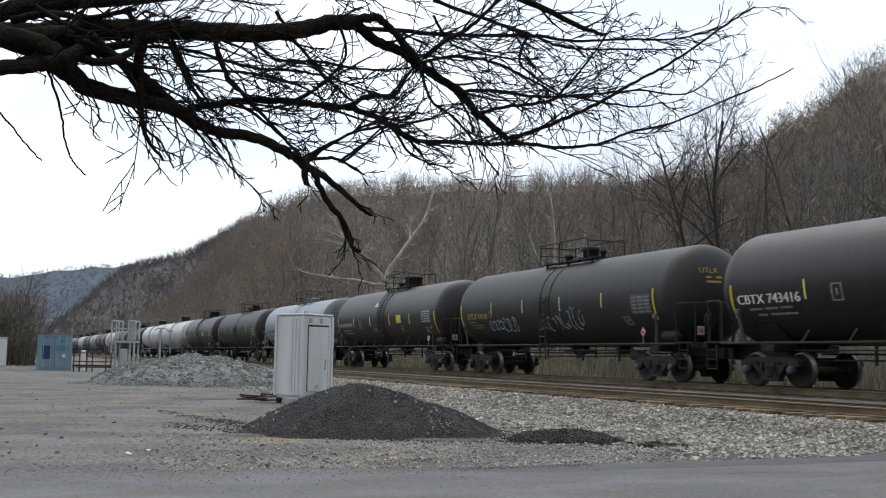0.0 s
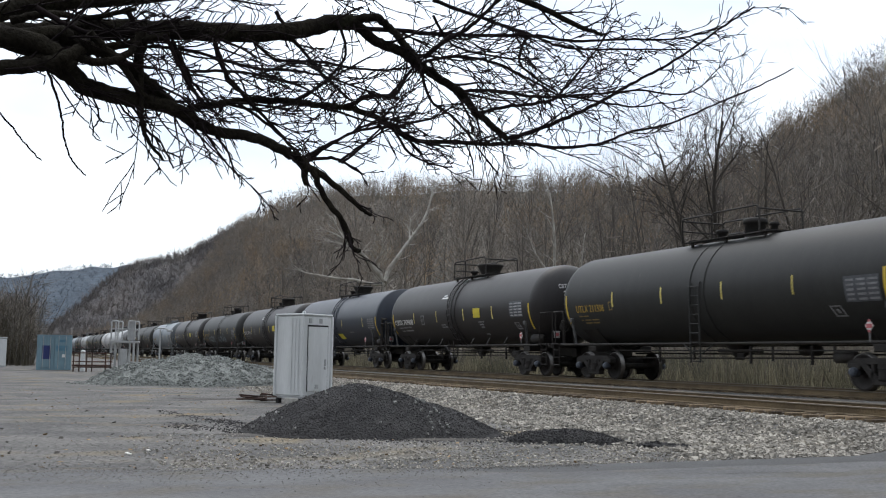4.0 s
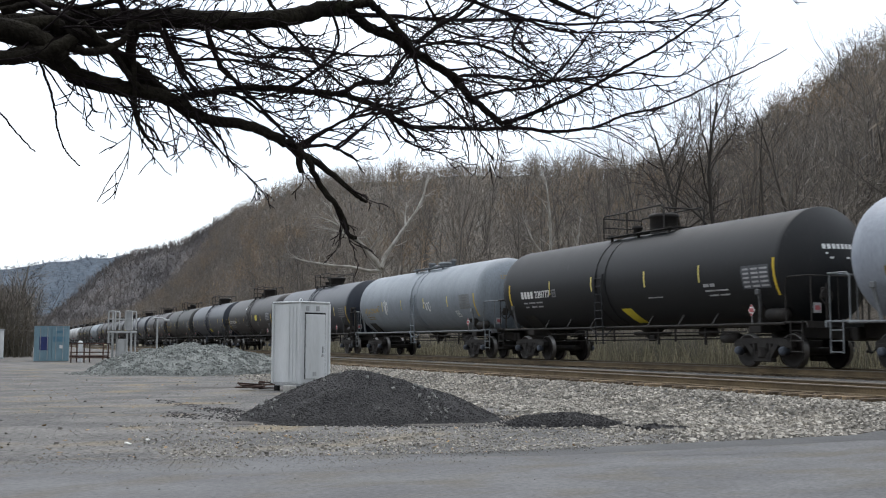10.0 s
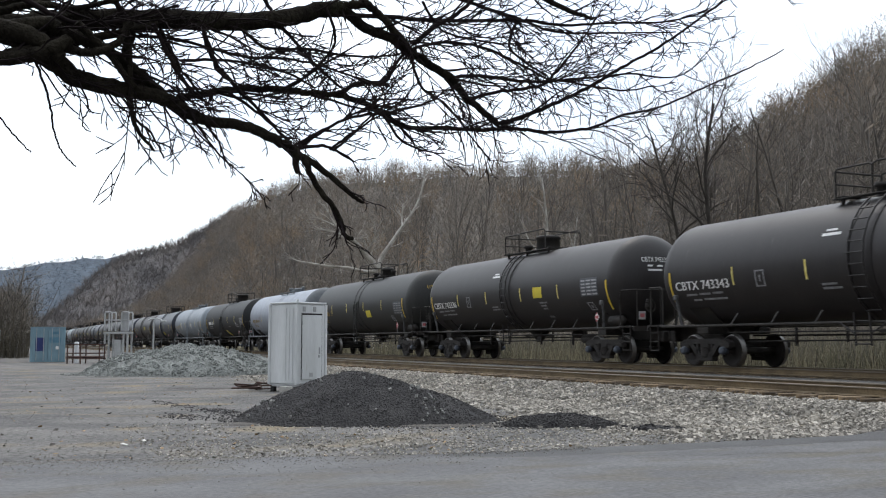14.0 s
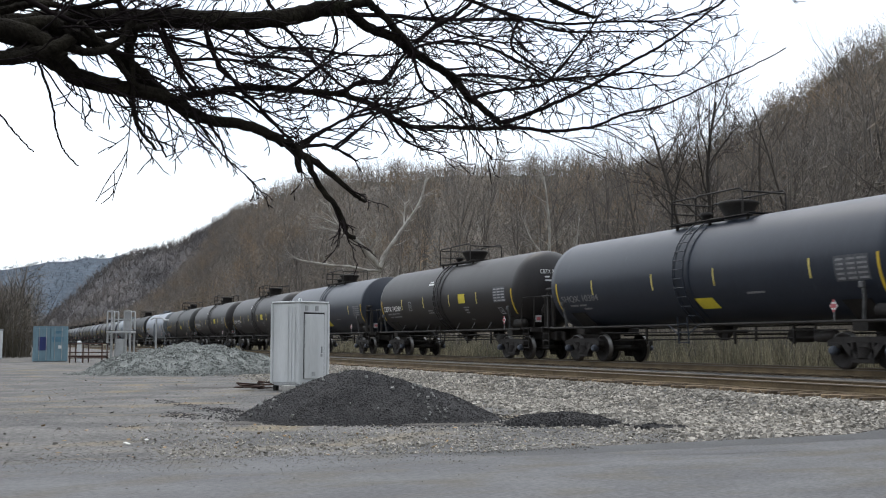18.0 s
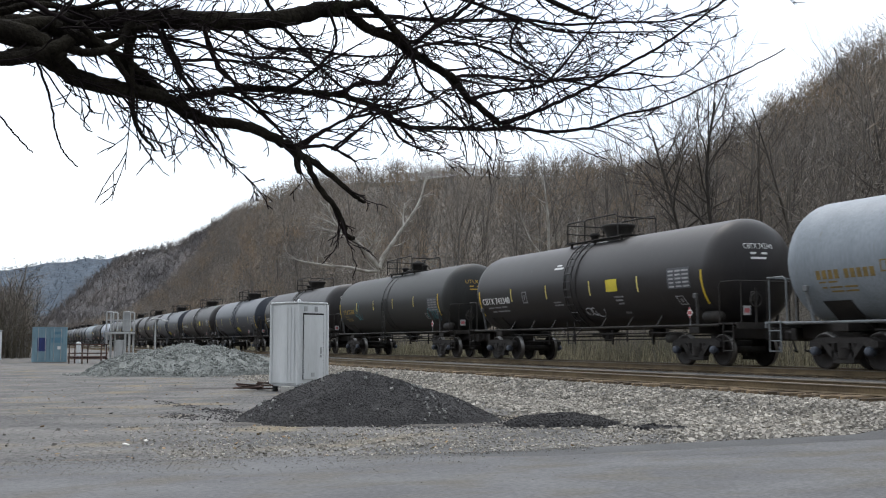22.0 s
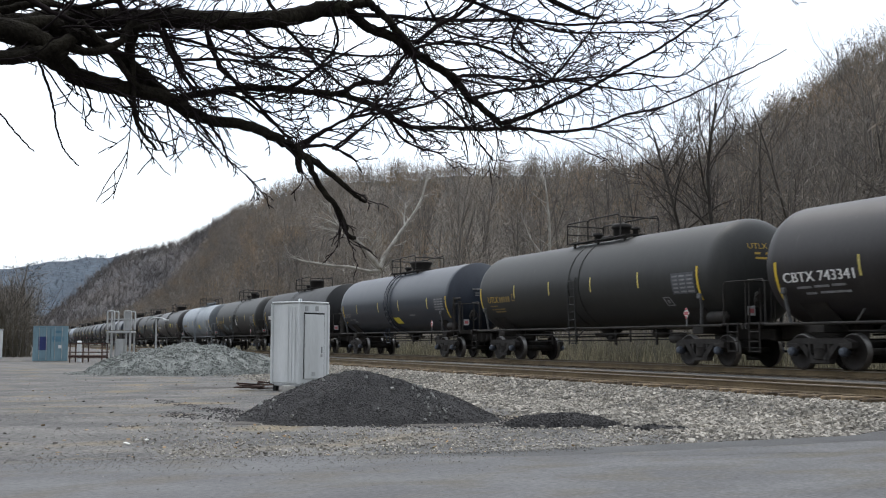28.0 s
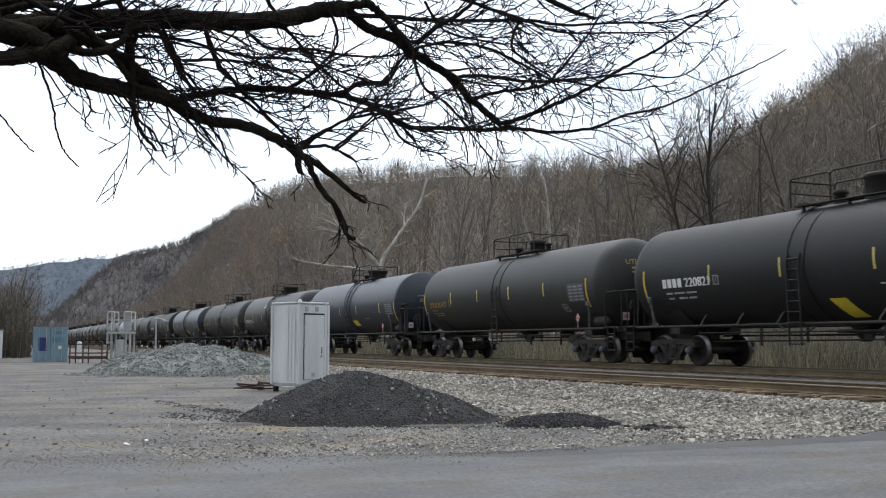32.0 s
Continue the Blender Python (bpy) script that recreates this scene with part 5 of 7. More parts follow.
BOUGHS.append((0.0079, 0.0051, 16, [(-3.90, 0.70, 2.64), (-3.93, 0.74, 2.56), (-3.96, 0.77, 2.50), (-3.96, 0.86, 2.44)]))
BOUGHS.append((0.0048, 0.0022, 0, [(-3.80, 0.10, 2.44), (-3.79, 0.14, 2.34), (-3.78, 0.16, 2.26), (-3.78, 0.18, 2.16), (-3.78, 0.21, 2.10), (-3.77, 0.25, 2.06)]))
BOUGHS.append((0.0048, 0.0021, 0, [(-3.86, -0.30, 2.40), (-3.74, -0.22, 2.37), (-3.68, -0.13, 2.32), (-3.67, -0.02, 2.21), (-3.66, 0.05, 2.13), (-3.66, 0.10, 2.08)]))
BOUGHS.append((0.0060, 0.0024, 5, [(-3.97, 0.73, 2.29), (-3.96, 0.78, 2.22), (-3.96, 0.81, 2.12)]))
BOUGHS.append((0.0047, 0.0024, 5, [(-4.22, 1.91, 2.41), (-4.22, 1.94, 2.34), (-4.22, 1.95, 2.26)]))
BOUGHS.append((0.0111, 0.0031, 16, [(-4.16, 1.19, 2.85), (-4.12, 1.54, 2.86), (-4.12, 1.80, 2.88), (-4.07, 2.15, 2.91), (-4.08, 2.39, 2.92), (-4.06, 2.67, 2.96), (-4.04, 2.96, 3.00), (-4.03, 3.23, 3.10)]))
BOUGHS.append((0.0093, 0.0030, 16, [(-4.14, 1.70, 3.03), (-4.11, 2.00, 2.96), (-4.12, 2.19, 2.93), (-4.13, 2.38, 2.90), (-4.09, 2.67, 2.92), (-4.04, 2.99, 2.95)]))
BOUGHS.append((0.0093, 0.0030, 16, [(-4.14, 1.81, 2.62), (-4.13, 1.98, 2.65), (-4.11, 2.20, 2.64), (-4.10, 2.40, 2.66), (-4.10, 2.58, 2.65), (-4.10, 2.74, 2.65), (-4.10, 2.90, 2.69)]))
BOUGHS.append((0.0094, 0.0025, 16, [(-4.15, 1.92, 2.54), (-4.13, 2.09, 2.59), (-4.11, 2.25, 2.62), (-4.12, 2.35, 2.66), (-4.09, 2.54, 2.69), (-4.06, 2.74, 2.72), (-4.01, 2.97, 2.72), (-3.99, 3.13, 2.83)]))
BOUGHS.append((0.0067, 0.0028, 16, [(-4.05, 1.61, 2.69), (-4.08, 1.68, 2.55), (-4.08, 1.79, 2.49), (-4.08, 1.90, 2.37), (-4.09, 2.01, 2.26)]))
BOUGHS.append((0.0065, 0.0027, 12, [(-3.98, 1.46, 2.40), (-3.99, 1.54, 2.30), (-3.99, 1.64, 2.26), (-3.98, 1.74, 2.25)]))
BOUGHS.append((0.0312, 0.0139, 7, [(-3.86, 0.04, 2.56), (-3.87, 0.17, 2.56), (-3.89, 0.29, 2.54), (-3.91, 0.41, 2.49), (-3.94, 0.51, 2.43), (-3.97, 0.59, 2.37)]))
BOUGHS.append((0.0181, 0.0134, 6, [(-3.83, 0.02, 2.45), (-3.82, 0.15, 2.49), (-3.82, 0.27, 2.48), (-3.83, 0.37, 2.52), (-3.85, 0.43, 2.62)]))
BOUGHS.append((0.0149, 0.0097, 6, [(-3.83, 0.24, 2.59), (-3.84, 0.31, 2.53), (-3.86, 0.37, 2.48), (-3.89, 0.43, 2.41), (-3.91, 0.48, 2.38)]))
BOUGHS.append((0.0041, 0.0020, 3, [(-3.84, 0.25, 2.38), (-3.84, 0.29, 2.29), (-3.85, 0.27, 2.23), (-3.84, 0.30, 2.20)]))
BOUGHS.append((0.0033, 0.0018, 2, [(-3.79, 0.12, 2.41), (-3.76, 0.21, 2.28), (-3.75, 0.25, 2.24)]))
BOUGHS.append((0.0046, 0.0023, 4, [(-3.91, 0.35, 2.38), (-3.89, 0.40, 2.31), (-3.87, 0.46, 2.28)]))
BOUGHS.append((0.0052, 0.0020, 5, [(-3.98, 0.57, 2.36), (-3.97, 0.65, 2.30), (-3.95, 0.76, 2.19), (-3.94, 0.84, 2.11)]))
BOUGHS.append((0.0069, 0.0039, 16, [(-3.96, 0.43, 2.60), (-3.97, 0.62, 2.61), (-3.96, 0.86, 2.57), (-3.96, 1.04, 2.58), (-3.97, 1.24, 2.56), (-3.98, 1.43, 2.51)]))
BOUGHS.append((0.0064, 0.0038, 16, [(-3.94, 0.62, 2.52), (-3.94, 0.84, 2.54), (-3.95, 1.04, 2.52), (-3.99, 1.17, 2.48)]))
BOUGHS.append((0.0072, 0.0040, 16, [(-3.99, 0.84, 2.72), (-4.03, 0.97, 2.64), (-4.03, 1.16, 2.65), (-4.03, 1.35, 2.64), (-4.02, 1.55, 2.67)]))
BOUGHS.append((0.0077, 0.0049, 16, [(-4.01, 1.58, 2.69), (-4.06, 1.78, 2.76), (-4.10, 1.99, 2.77), (-4.15, 2.19, 2.73), (-4.21, 2.38, 2.69)]))
BOUGHS.append((0.0077, 0.0034, 16, [(-4.16, 2.19, 2.95), (-4.21, 2.17, 2.83), (-4.20, 2.27, 2.75), (-4.19, 2.37, 2.69), (-4.20, 2.44, 2.58)]))
BOUGHS.append((0.0074, 0.0030, 16, [(-4.21, 2.38, 2.69), (-4.19, 2.48, 2.81), (-4.18, 2.57, 2.93), (-4.17, 2.66, 3.06)]))
BOUGHS.append((0.0068, 0.0029, 16, [(-4.06, 1.67, 2.93), (-4.11, 1.77, 2.84), (-4.14, 1.89, 2.82), (-4.13, 2.09, 2.81), (-4.14, 2.27, 2.84)]))
BOUGHS.append((0.0543, 0.0257, 4, [(-3.97, -0.34, 2.55), (-3.90, -0.15, 2.55), (-3.85, 0.00, 2.54), (-3.82, 0.11, 2.51), (-3.81, 0.19, 2.45)]))
BOUGHS.append((0.0420, 0.0074, 14, [(-4.13, -0.23, 2.65), (-4.18, 0.04, 2.77), (-4.20, 0.37, 2.85), (-4.17, 0.81, 2.95), (-4.10, 1.37, 3.05), (-4.03, 1.93, 3.08), (-4.02, 2.36, 2.98), (-4.11, 2.56, 2.98)]))
BOUGHS.append((0.02, 0.012, 8, [(-3.93, 0.44, 2.64), (-3.96, 0.43, 2.54), (-3.98, 0.42, 2.47), (-3.98, 0.52, 2.41), (-3.99, 0.6, 2.35)]))
BOUGHS.append((0.018, 0.011, 10, [(-3.96, 0.15, 2.52), (-3.93, 0.31, 2.57), (-3.91, 0.41, 2.6), (-3.89, 0.53, 2.64)]))
BOUGHS.append((0.011, 0.005, 14, [(-3.93, 0.37, 2.73), (-3.95, 0.44, 2.65), (-3.95, 0.56, 2.61), (-3.97, 0.62, 2.48), (-3.98, 0.69, 2.41)]))
BOUGHS.append((0.01, 0.005, 14, [(-3.96, 0.71, 2.67), (-3.98, 0.75, 2.56), (-3.99, 0.84, 2.46), (-3.99, 0.94, 2.37), (-3.99, 1.03, 2.28)]))
BOUGHS.append((0.016, 0.008, 14, [(-3.98, -0.02, 2.64), (-3.96, 0.11, 2.68), (-3.96, 0.24, 2.68), (-3.92, 0.41, 2.73)]))
BOUGHS.append((0.006, 0.003, 5, [(-3.97, 0.43, 2.38), (-3.98, 0.47, 2.29), (-3.99, 0.53, 2.24), (-4.0, 0.58, 2.15)]))
BOUGHS.append((0.0045, 0.0022, 10, [(-4.05, 0.71, 2.3), (-4.05, 0.79, 2.2), (-4.05, 0.85, 2.15), (-4.05, 0.91, 2.1)]))
BOUGHS.append((0.007, 0.004, 14, [(-4.0, 0.82, 2.43), (-3.99, 0.95, 2.35), (-3.98, 1.08, 2.23)]))
BOUGHS.append((0.008, 0.004, 16, [(-3.98, 0.55, 2.66), (-4.01, 0.6, 2.55), (-4.02, 0.68, 2.46), (-4.03, 0.72, 2.41)]))
BOUGHS.append((0.008, 0.003, 14, [(-4.07, 1.13, 2.25), (-4.02, 1.24, 2.33), (-3.96, 1.37, 2.4), (-3.9, 1.53, 2.44)]))
BOUGHS.append((0.006, 0.003, 14, [(-4.04, 1.25, 2.24), (-4.0, 1.33, 2.31), (-3.94, 1.45, 2.39)]))
BOUGHS.append((0.009, 0.004, 16, [(-4.01, 0.96, 2.83), (-4.02, 1.03, 2.74), (-4.03, 1.16, 2.61), (-4.02, 1.29, 2.5)]))
BOUGHS.append((0.007, 0.003, 16, [(-3.95, 1.2, 2.81), (-3.98, 1.25, 2.68), (-4.04, 1.17, 2.56), (-4.09, 1.07, 2.48)]))
BOUGHS.append((0.012, 0.005, 16, [(-3.91, 0.06, 2.68), (-3.92, 0.21, 2.62), (-3.91, 0.37, 2.63), (-3.86, 0.6, 2.71)]))
BOUGHS.append((0.008, 0.003, 14, [(-3.92, 0.21, 2.44), (-3.92, 0.32, 2.42), (-3.93, 0.42, 2.35), (-3.94, 0.48, 2.26)]))

big_tree = thing("overhanging_tree", pose(-4.15, -1.5, 0.0), "old dark bare tree with a spreading tangle of twigs", "tree")
BASE = np.array((-4.15, -1.5, 0.0))
trunk_top = np.array((0.05, 0.42, 2.35))
part("trunk", Geo().pipe([(0, 0, -0.1), (0.02, 0.03, 0.5), (0.06, 0.12, 1.2), (0.14, 0.28, 1.9), tuple(trunk_top), (0.1, 0.6, 2.9)], 0.2, 14,
                         [0.34, 0.25, 0.22, 0.20, 0.18, 0.13]), M["bark"], big_tree, "thick furrowed trunk")
tw = np.random.default_rng(23)
AHEAD, OUT = np.array((-0.91, 0.41, 0.0)), np.array((0.35, 0.9, -0.1))
for r0, r1, dense, pts in BOUGHS:
    pts = [np.array(p) - BASE for p in pts]
    if r0 > 0.03:
        pts = [trunk_top + (0, 0, 0.1 * tw.normal())] + pts
    n = 6 * (len(pts) - 1)
    curve = [along(pts, k / n) for k in range(n + 1)]
    curve = [p + (tw.normal(0, 0.05 * r1 + 0.0014, 3) if 0 < k < n else 0) for k, p in enumerate(curve)]
    radii = [r0 + (r1 - r0) * (k / n) for k in range(n + 1)]
    radii = [r * (1 + 0.07 * noise.noise((k * 0.17, r0 * 900, 2.0))) for k, r in enumerate(radii)]
    limb = part("limb", Geo().pipe(curve, r0, 9 if r0 > 0.02 else 6, radii), M["bark"] if r0 > 0.012 else M["twig"], big_tree)
    out = []
    length = sum(np.linalg.norm(curve[k + 1] - curve[k]) for k in range(n))
    for _ in range(int(length * dense * (0.8 if pts[0][1] < 2.2 else 0.95))):
        f = tw.uniform(0.12, 0.72 if r1 < 0.0033 and len(pts) > 8 else 1.0)
        k = min(int(f * n), n - 1)
        if curve[k][1] < 1.7 and tw.uniform() < (0.9 if curve[k][2] < 2.42 else 0.2):
            continue
        if curve[k][1] > 3.6 and tw.uniform() < 0.3:
            continue
        way = curve[k + 1] - curve[k]
        way /= np.linalg.norm(way) + 1e-9
        side = tw.normal(0, 1, 3) + 0.4 * AHEAD * tw.normal()
        side -= way * side.dot(way)
        side /= np.linalg.norm(side)
        a = tw.uniform(0.3, 0.95)
        size = min(max(radii[k] * 0.6, 0.0036), tw.uniform(0.0045, 0.0085))
        grow(out, tw, curve[k], way * math.cos(a) + side * math.sin(a) + 0.35 * OUT, (tw.uniform(0.16, 0.32) + 32 * (size - 0.003) * tw.uniform(0.3, 1.3)) * (1.1 - 0.5 * f) * (1.0 if curve[k][2] > 2.32 else 0.55), size, 2, 4, (1, 1), 0.15, 0.0, (0.35, 0.9))
    if not out:
        continue
    out = np.array(out)
    out[:, 6:8] = np.maximum(out[:, 6:8], (0.0027, 0.0017))
    v, t = sticks(out[:, :8], 3)
    tagged(part("twig_spray", raw_mesh("twig_spray", v, t, M["twig"]), None, limb), kind="stuff")


# ---- the tank cars ----
TANK_R, TANK_Z, TANK_HALF, HEAD = 1.585, 2.72, 8.42, 0.92
SPEED = 15.55


def tank_point(x, z, lift=0.0, side=-1):
    """A place on the tank's side at that height, lifted off the skin."""
    h = max(-0.999, min(0.999, (z - TANK_Z) / TANK_R))
    c = math.sqrt(1 - h * h)
    return Vector((x, side * c * (TANK_R + lift), TANK_Z + h * (TANK_R + lift)))


def decal(x0, x1, z0, z1, lift=0.006, slant=0.0, rows=5, side=-1):
    """A thin sheet on the tank's side between those lengths and heights."""
    g = Geo()
    grid = []
    for j in range(rows + 1):
        z = z0 + (z1 - z0) * j / rows
        dx = slant * (j / rows)
        grid += [tank_point(x0 + dx, z, lift, side), tank_point(x1 + dx, z, lift, side), tank_point(x1 + dx, z, 0.001, side), tank_point(x0 + dx, z, 0.001, side)]
    faces = []
    for j in range(rows):
        a, b = 4 * j, 4 * j + 4
        faces += [(a, a + 1, b + 1, b), (a + 1, a + 2, b + 2, b + 1), (a + 3, a, b, b + 3)]
    faces += [(0, 1, 2, 3), tuple(4 * rows + i for i in (0, 1, 2, 3))]
    return g.add(grid, faces)


def letters(text, height, width):
    """The outline of a text as flat vertices and faces, scaled to that height and width."""
    cu = bpy.data.curves.new("text", "FONT")
    cu.body, cu.size, cu.resolution_u = text, 1.0, 3
    ob = bpy.data.objects.new("text", cu)
    me = ob.to_mesh()
    vs = np.array([v.co[:2] for v in me.vertices])
    fs = [tuple(p.vertices) for p in me.polygons]
    ob.to_mesh_clear()
    bpy.data.objects.remove(ob)
    bpy.data.curves.remove(cu)
    lo, hi = vs.min(0), vs.max(0)
    vs = (vs - lo) / (hi - lo) * (width, height)
    return vs, fs


def lettering(text, x, z, height, width, bold=0.0):
    """Text laid on the camera side of the tank, its lower left corner at x, z."""
    vs, fs = letters(text, height, width)
    g = Geo()
    for dx in ((0.0, bold) if bold else (0.0,)):
        g.add([tank_point(x + u + dx, z + w, 0.008 + dx * 0.1) for u, w in vs], fs)
    return g


def bars(rows):
    """Plain bars for writing that cannot be read: start, length, height above the rail, bar height."""
    g = Geo()
    for x, ln, z, h in rows:
        d = decal(x, x + ln, z, z + h, 0.007, rows=1)
        g.add(d.v, d.f)
    return g


def head_profile(half, flat=0.0):
    """The bulged end of a tank; a jacketed tank has a flatter end with a crisp rim."""
    if flat:
        d = flat
        return [(half - d - 0.02, TANK_R), (half - d - 0.005, TANK_R - 0.012)] + [(half - d + d * (1 - q * q), (TANK_R - 0.016) * q) for q in (0.99, 0.93, 0.84, 0.72, 0.58, 0.42, 0.25, 0.08)]
    return [(half - HEAD + HEAD * math.sin(a), TANK_R * math.cos(a)) for a in np.linspace(0, 1.54, 10)]


def tank_geo(half, flat=0.0):
    prof = [(-x, r) for x, r in reversed(head_profile(half, flat))]
    prof += [(x, TANK_R) for x in (-half + HEAD + 0.05, -4.0, 0.0, 4.0, half - HEAD - 0.05)]
    prof += head_profile(half, flat)
    return Geo().lathe(prof, "x", 56, (0, 0, TANK_Z))


wheel_mesh = Geo().lathe([(-0.07, 0.10), (-0.02, 0.16), (-0.02, 0.36), (-0.065, 0.40), (-0.065, 0.452), (0.05, 0.457), (0.06, 0.485), (0.078, 0.485), (0.078, 0.40),
                          (0.03, 0.36), (0.03, 0.16), (0.07, 0.10)], "y", 22).mesh("wheel", M["wheel"])
tread_mesh = Geo().lathe([(-0.066, 0.44), (-0.066, 0.4575), (0.046, 0.461), (0.052, 0.49), (0.072, 0.49)], "y", 22, caps=False).mesh("tread", M["tread"])
axle_mesh = Geo().lathe([(-1.08, 0.06), (-0.8, 0.075), (-0.7, 0.10), (0.7, 0.10), (0.8, 0.075), (1.08, 0.06)], "y", 14).mesh("axle", M["frame_dark"])
cap_mesh = Geo().lathe([(-0.10, 0.03), (-0.10, 0.075), (-0.06, 0.11), (0.10, 0.13), (0.10, 0.03)], "y", 14).mesh("bearing_cap", M["cap"])


def side_frame_geo():
    """The cast side frame of a truck, with its two windows and the spring opening."""
    g = Geo()
    t = 0.11
    top = [(-1.12, 0.56), (-1.12, 0.70), (-0.85, 0.80), (0.85, 0.80), (1.12, 0.70), (1.12, 0.56), (0.72, 0.60), (0.4, 0.66), (-0.4, 0.66), (-0.72, 0.60)]
    g.plate([(x, -t, z) for x, z in top], (0, 1, 0), 2 * t)
    for s in (-1, 1):
        g.plate([(s * 0.68, -t, 0.62), (s * 0.50, -t, 0.66), (s * 0.14, -t, 0.30), (s * 0.30, -t, 0.22)], (0, 1, 0), 2 * t)
        g.box((s * 0.33, 0, 0.48), (0.10, 2 * t, 0.40), bevel=0.02)
        g.box((s * 0.89, 0, 0.60), (0.34, 0.24, 0.18), bevel=0.03)
    g.box((0, 0, 0.22), (0.72, 2 * t, 0.12), bevel=0.02)
    return g


frame_mesh = side_frame_geo().mesh("side_frame", M["truck"])
spring_geo = Geo().lathe([(0.28 + 0.03 * i, 0.20 if i % 2 else 0.17) for i in range(10)], "z", 14)
spring_mesh = spring_geo.mesh("spring_group", M["truck"])
bolster_mesh = Geo().box((0, 0, 0.62), (0.42, 2.2, 0.26), bevel=0.03).box((0, 0, 0.80), (0.5, 0.6, 0.14), bevel=0.02).mesh("bolster", M["truck"])


def truck(parent, x):
    tr = new("truck")
    tr.parent = parent
    tr.matrix_basis = pose(x, 0, 0)
    tagged(tr, label="two-axle cast steel truck")
    for y in (-1.0, 1.0):
        part("side_frame", frame_mesh, None, tr, "", pose(0, y, 0))
        part("spring_group", spring_mesh, None, tr, "", pose(0, y, 0))
    part("bolster", bolster_mesh, None, tr)
    for dx in (-0.89, 0.89):
        part("axle", axle_mesh, None, tr, "", pose(dx, 0, 0.46))
        for y, rz in ((-0.76, 180), (0.76, 0)):
            part("wheel", wheel_mesh, None, tr, "", pose(dx, y, 0.46, 0, 0, rz + 180))
            part("tread", tread_mesh, None, tr, "bright worn tread", pose(dx, y, 0.46, 0, 0, rz + 180))
        for y, rz in ((-1.14, 0), (1.14, 180)):
            part("bearing_cap", cap_mesh, None, tr, "", pose(dx, y, 0.46, 0, 0, rz))


KINDS = {
    "brown": dict(tank="tank_brown", frame="frame_dark", label="brown-black tank car with white lettering and yellow placard"),
    "blue": dict(tank="tank_blue", frame="frame_dark", label="blue-black tank car with faded lettering and yellow markings"),
    "soot": dict(tank="tank_green", frame="frame_dark", label="sooty black tank car with amber lettering"),
    "jet": dict(tank="tank_black", frame="frame_dark", label="glossy black tank car with bold white lettering"),
    "grey": dict(tank="tank_grey", frame="frame_grey", label="pale grey tank car with amber lettering"),
    "white": dict(tank="tank_white", frame="frame_grey", label="dirty white tank car"),
}
BAR_X = {"brown": (-7.4, -4.55, -1.75, 1.28, 4.15, 7.4), "jet": (-7.4, -4.2, -1.3, 1.85, 4.6, 7.75), "blue": (-7.4, -5.0, -1.5, 1.5, 5.28, 7.5),
         "soot": (-7.5, -4.5, -1.75, 1.15, 4.0, 7.02), "grey": (-4.05, -1.3, 1.65, 4.45, 7.3), "white": (-7.4, 7.4)}


DOMES = {
    "drum": [(-0.05, 0.46), (0.46, 0.46), (0.47, 0.50), (0.56, 0.50), (0.60, 0.44), (0.60, 0.02)],
    "bowl": [(-0.05, 0.40), (0.10, 0.41), (0.38, 0.55), (0.44, 0.60), (0.50, 0.60), (0.53, 0.50), (0.53, 0.02)],
    "small": [(-0.05, 0.30), (0.36, 0.30), (0.37, 0.35), (0.50, 0.35), (0.54, 0.28), (0.54, 0.02)],
    "low": [(-0.05, 0.30), (0.14, 0.30), (0.15, 0.36), (0.24, 0.36), (0.28, 0.26), (0.28, 0.02)],
}
dome_meshes = {}
grey_rail = []


def dome(car, style, material):
    """The valve housing on top of a car, of one of four shapes, with its small side valves."""
    top = TANK_Z + TANK_R
    key = (style, material.name)
    if key not in dome_meshes:
        g = Geo().lathe([(top + a, r) for a, r in DOMES[style]], "z", 24, (0.75, 0, 0))
        if style in ("small", "low"):
            g.box((0.05, 0.0, top + 0.10), (0.55, 0.5, 0.16), bevel=0.04).lathe([(top - 0.02, 0.10), (top + 0.26, 0.10), (top + 0.28, 0.16), (top + 0.36, 0.14), (top + 0.38, 0.02)], "z", 14, (1.45, 0.1, 0))
        else:
            g.box((0.02, 0.0, top + 0.06), (0.5, 0.6, 0.1), bevel=0.02)
        dome_meshes[key] = g.mesh("dome_housing", material)
    part("dome_housing", dome_meshes[key], None, car, {"drum": "round valve housing", "bowl": "flared valve housing with a flat lid"}.get(style, "small round valve housing"))


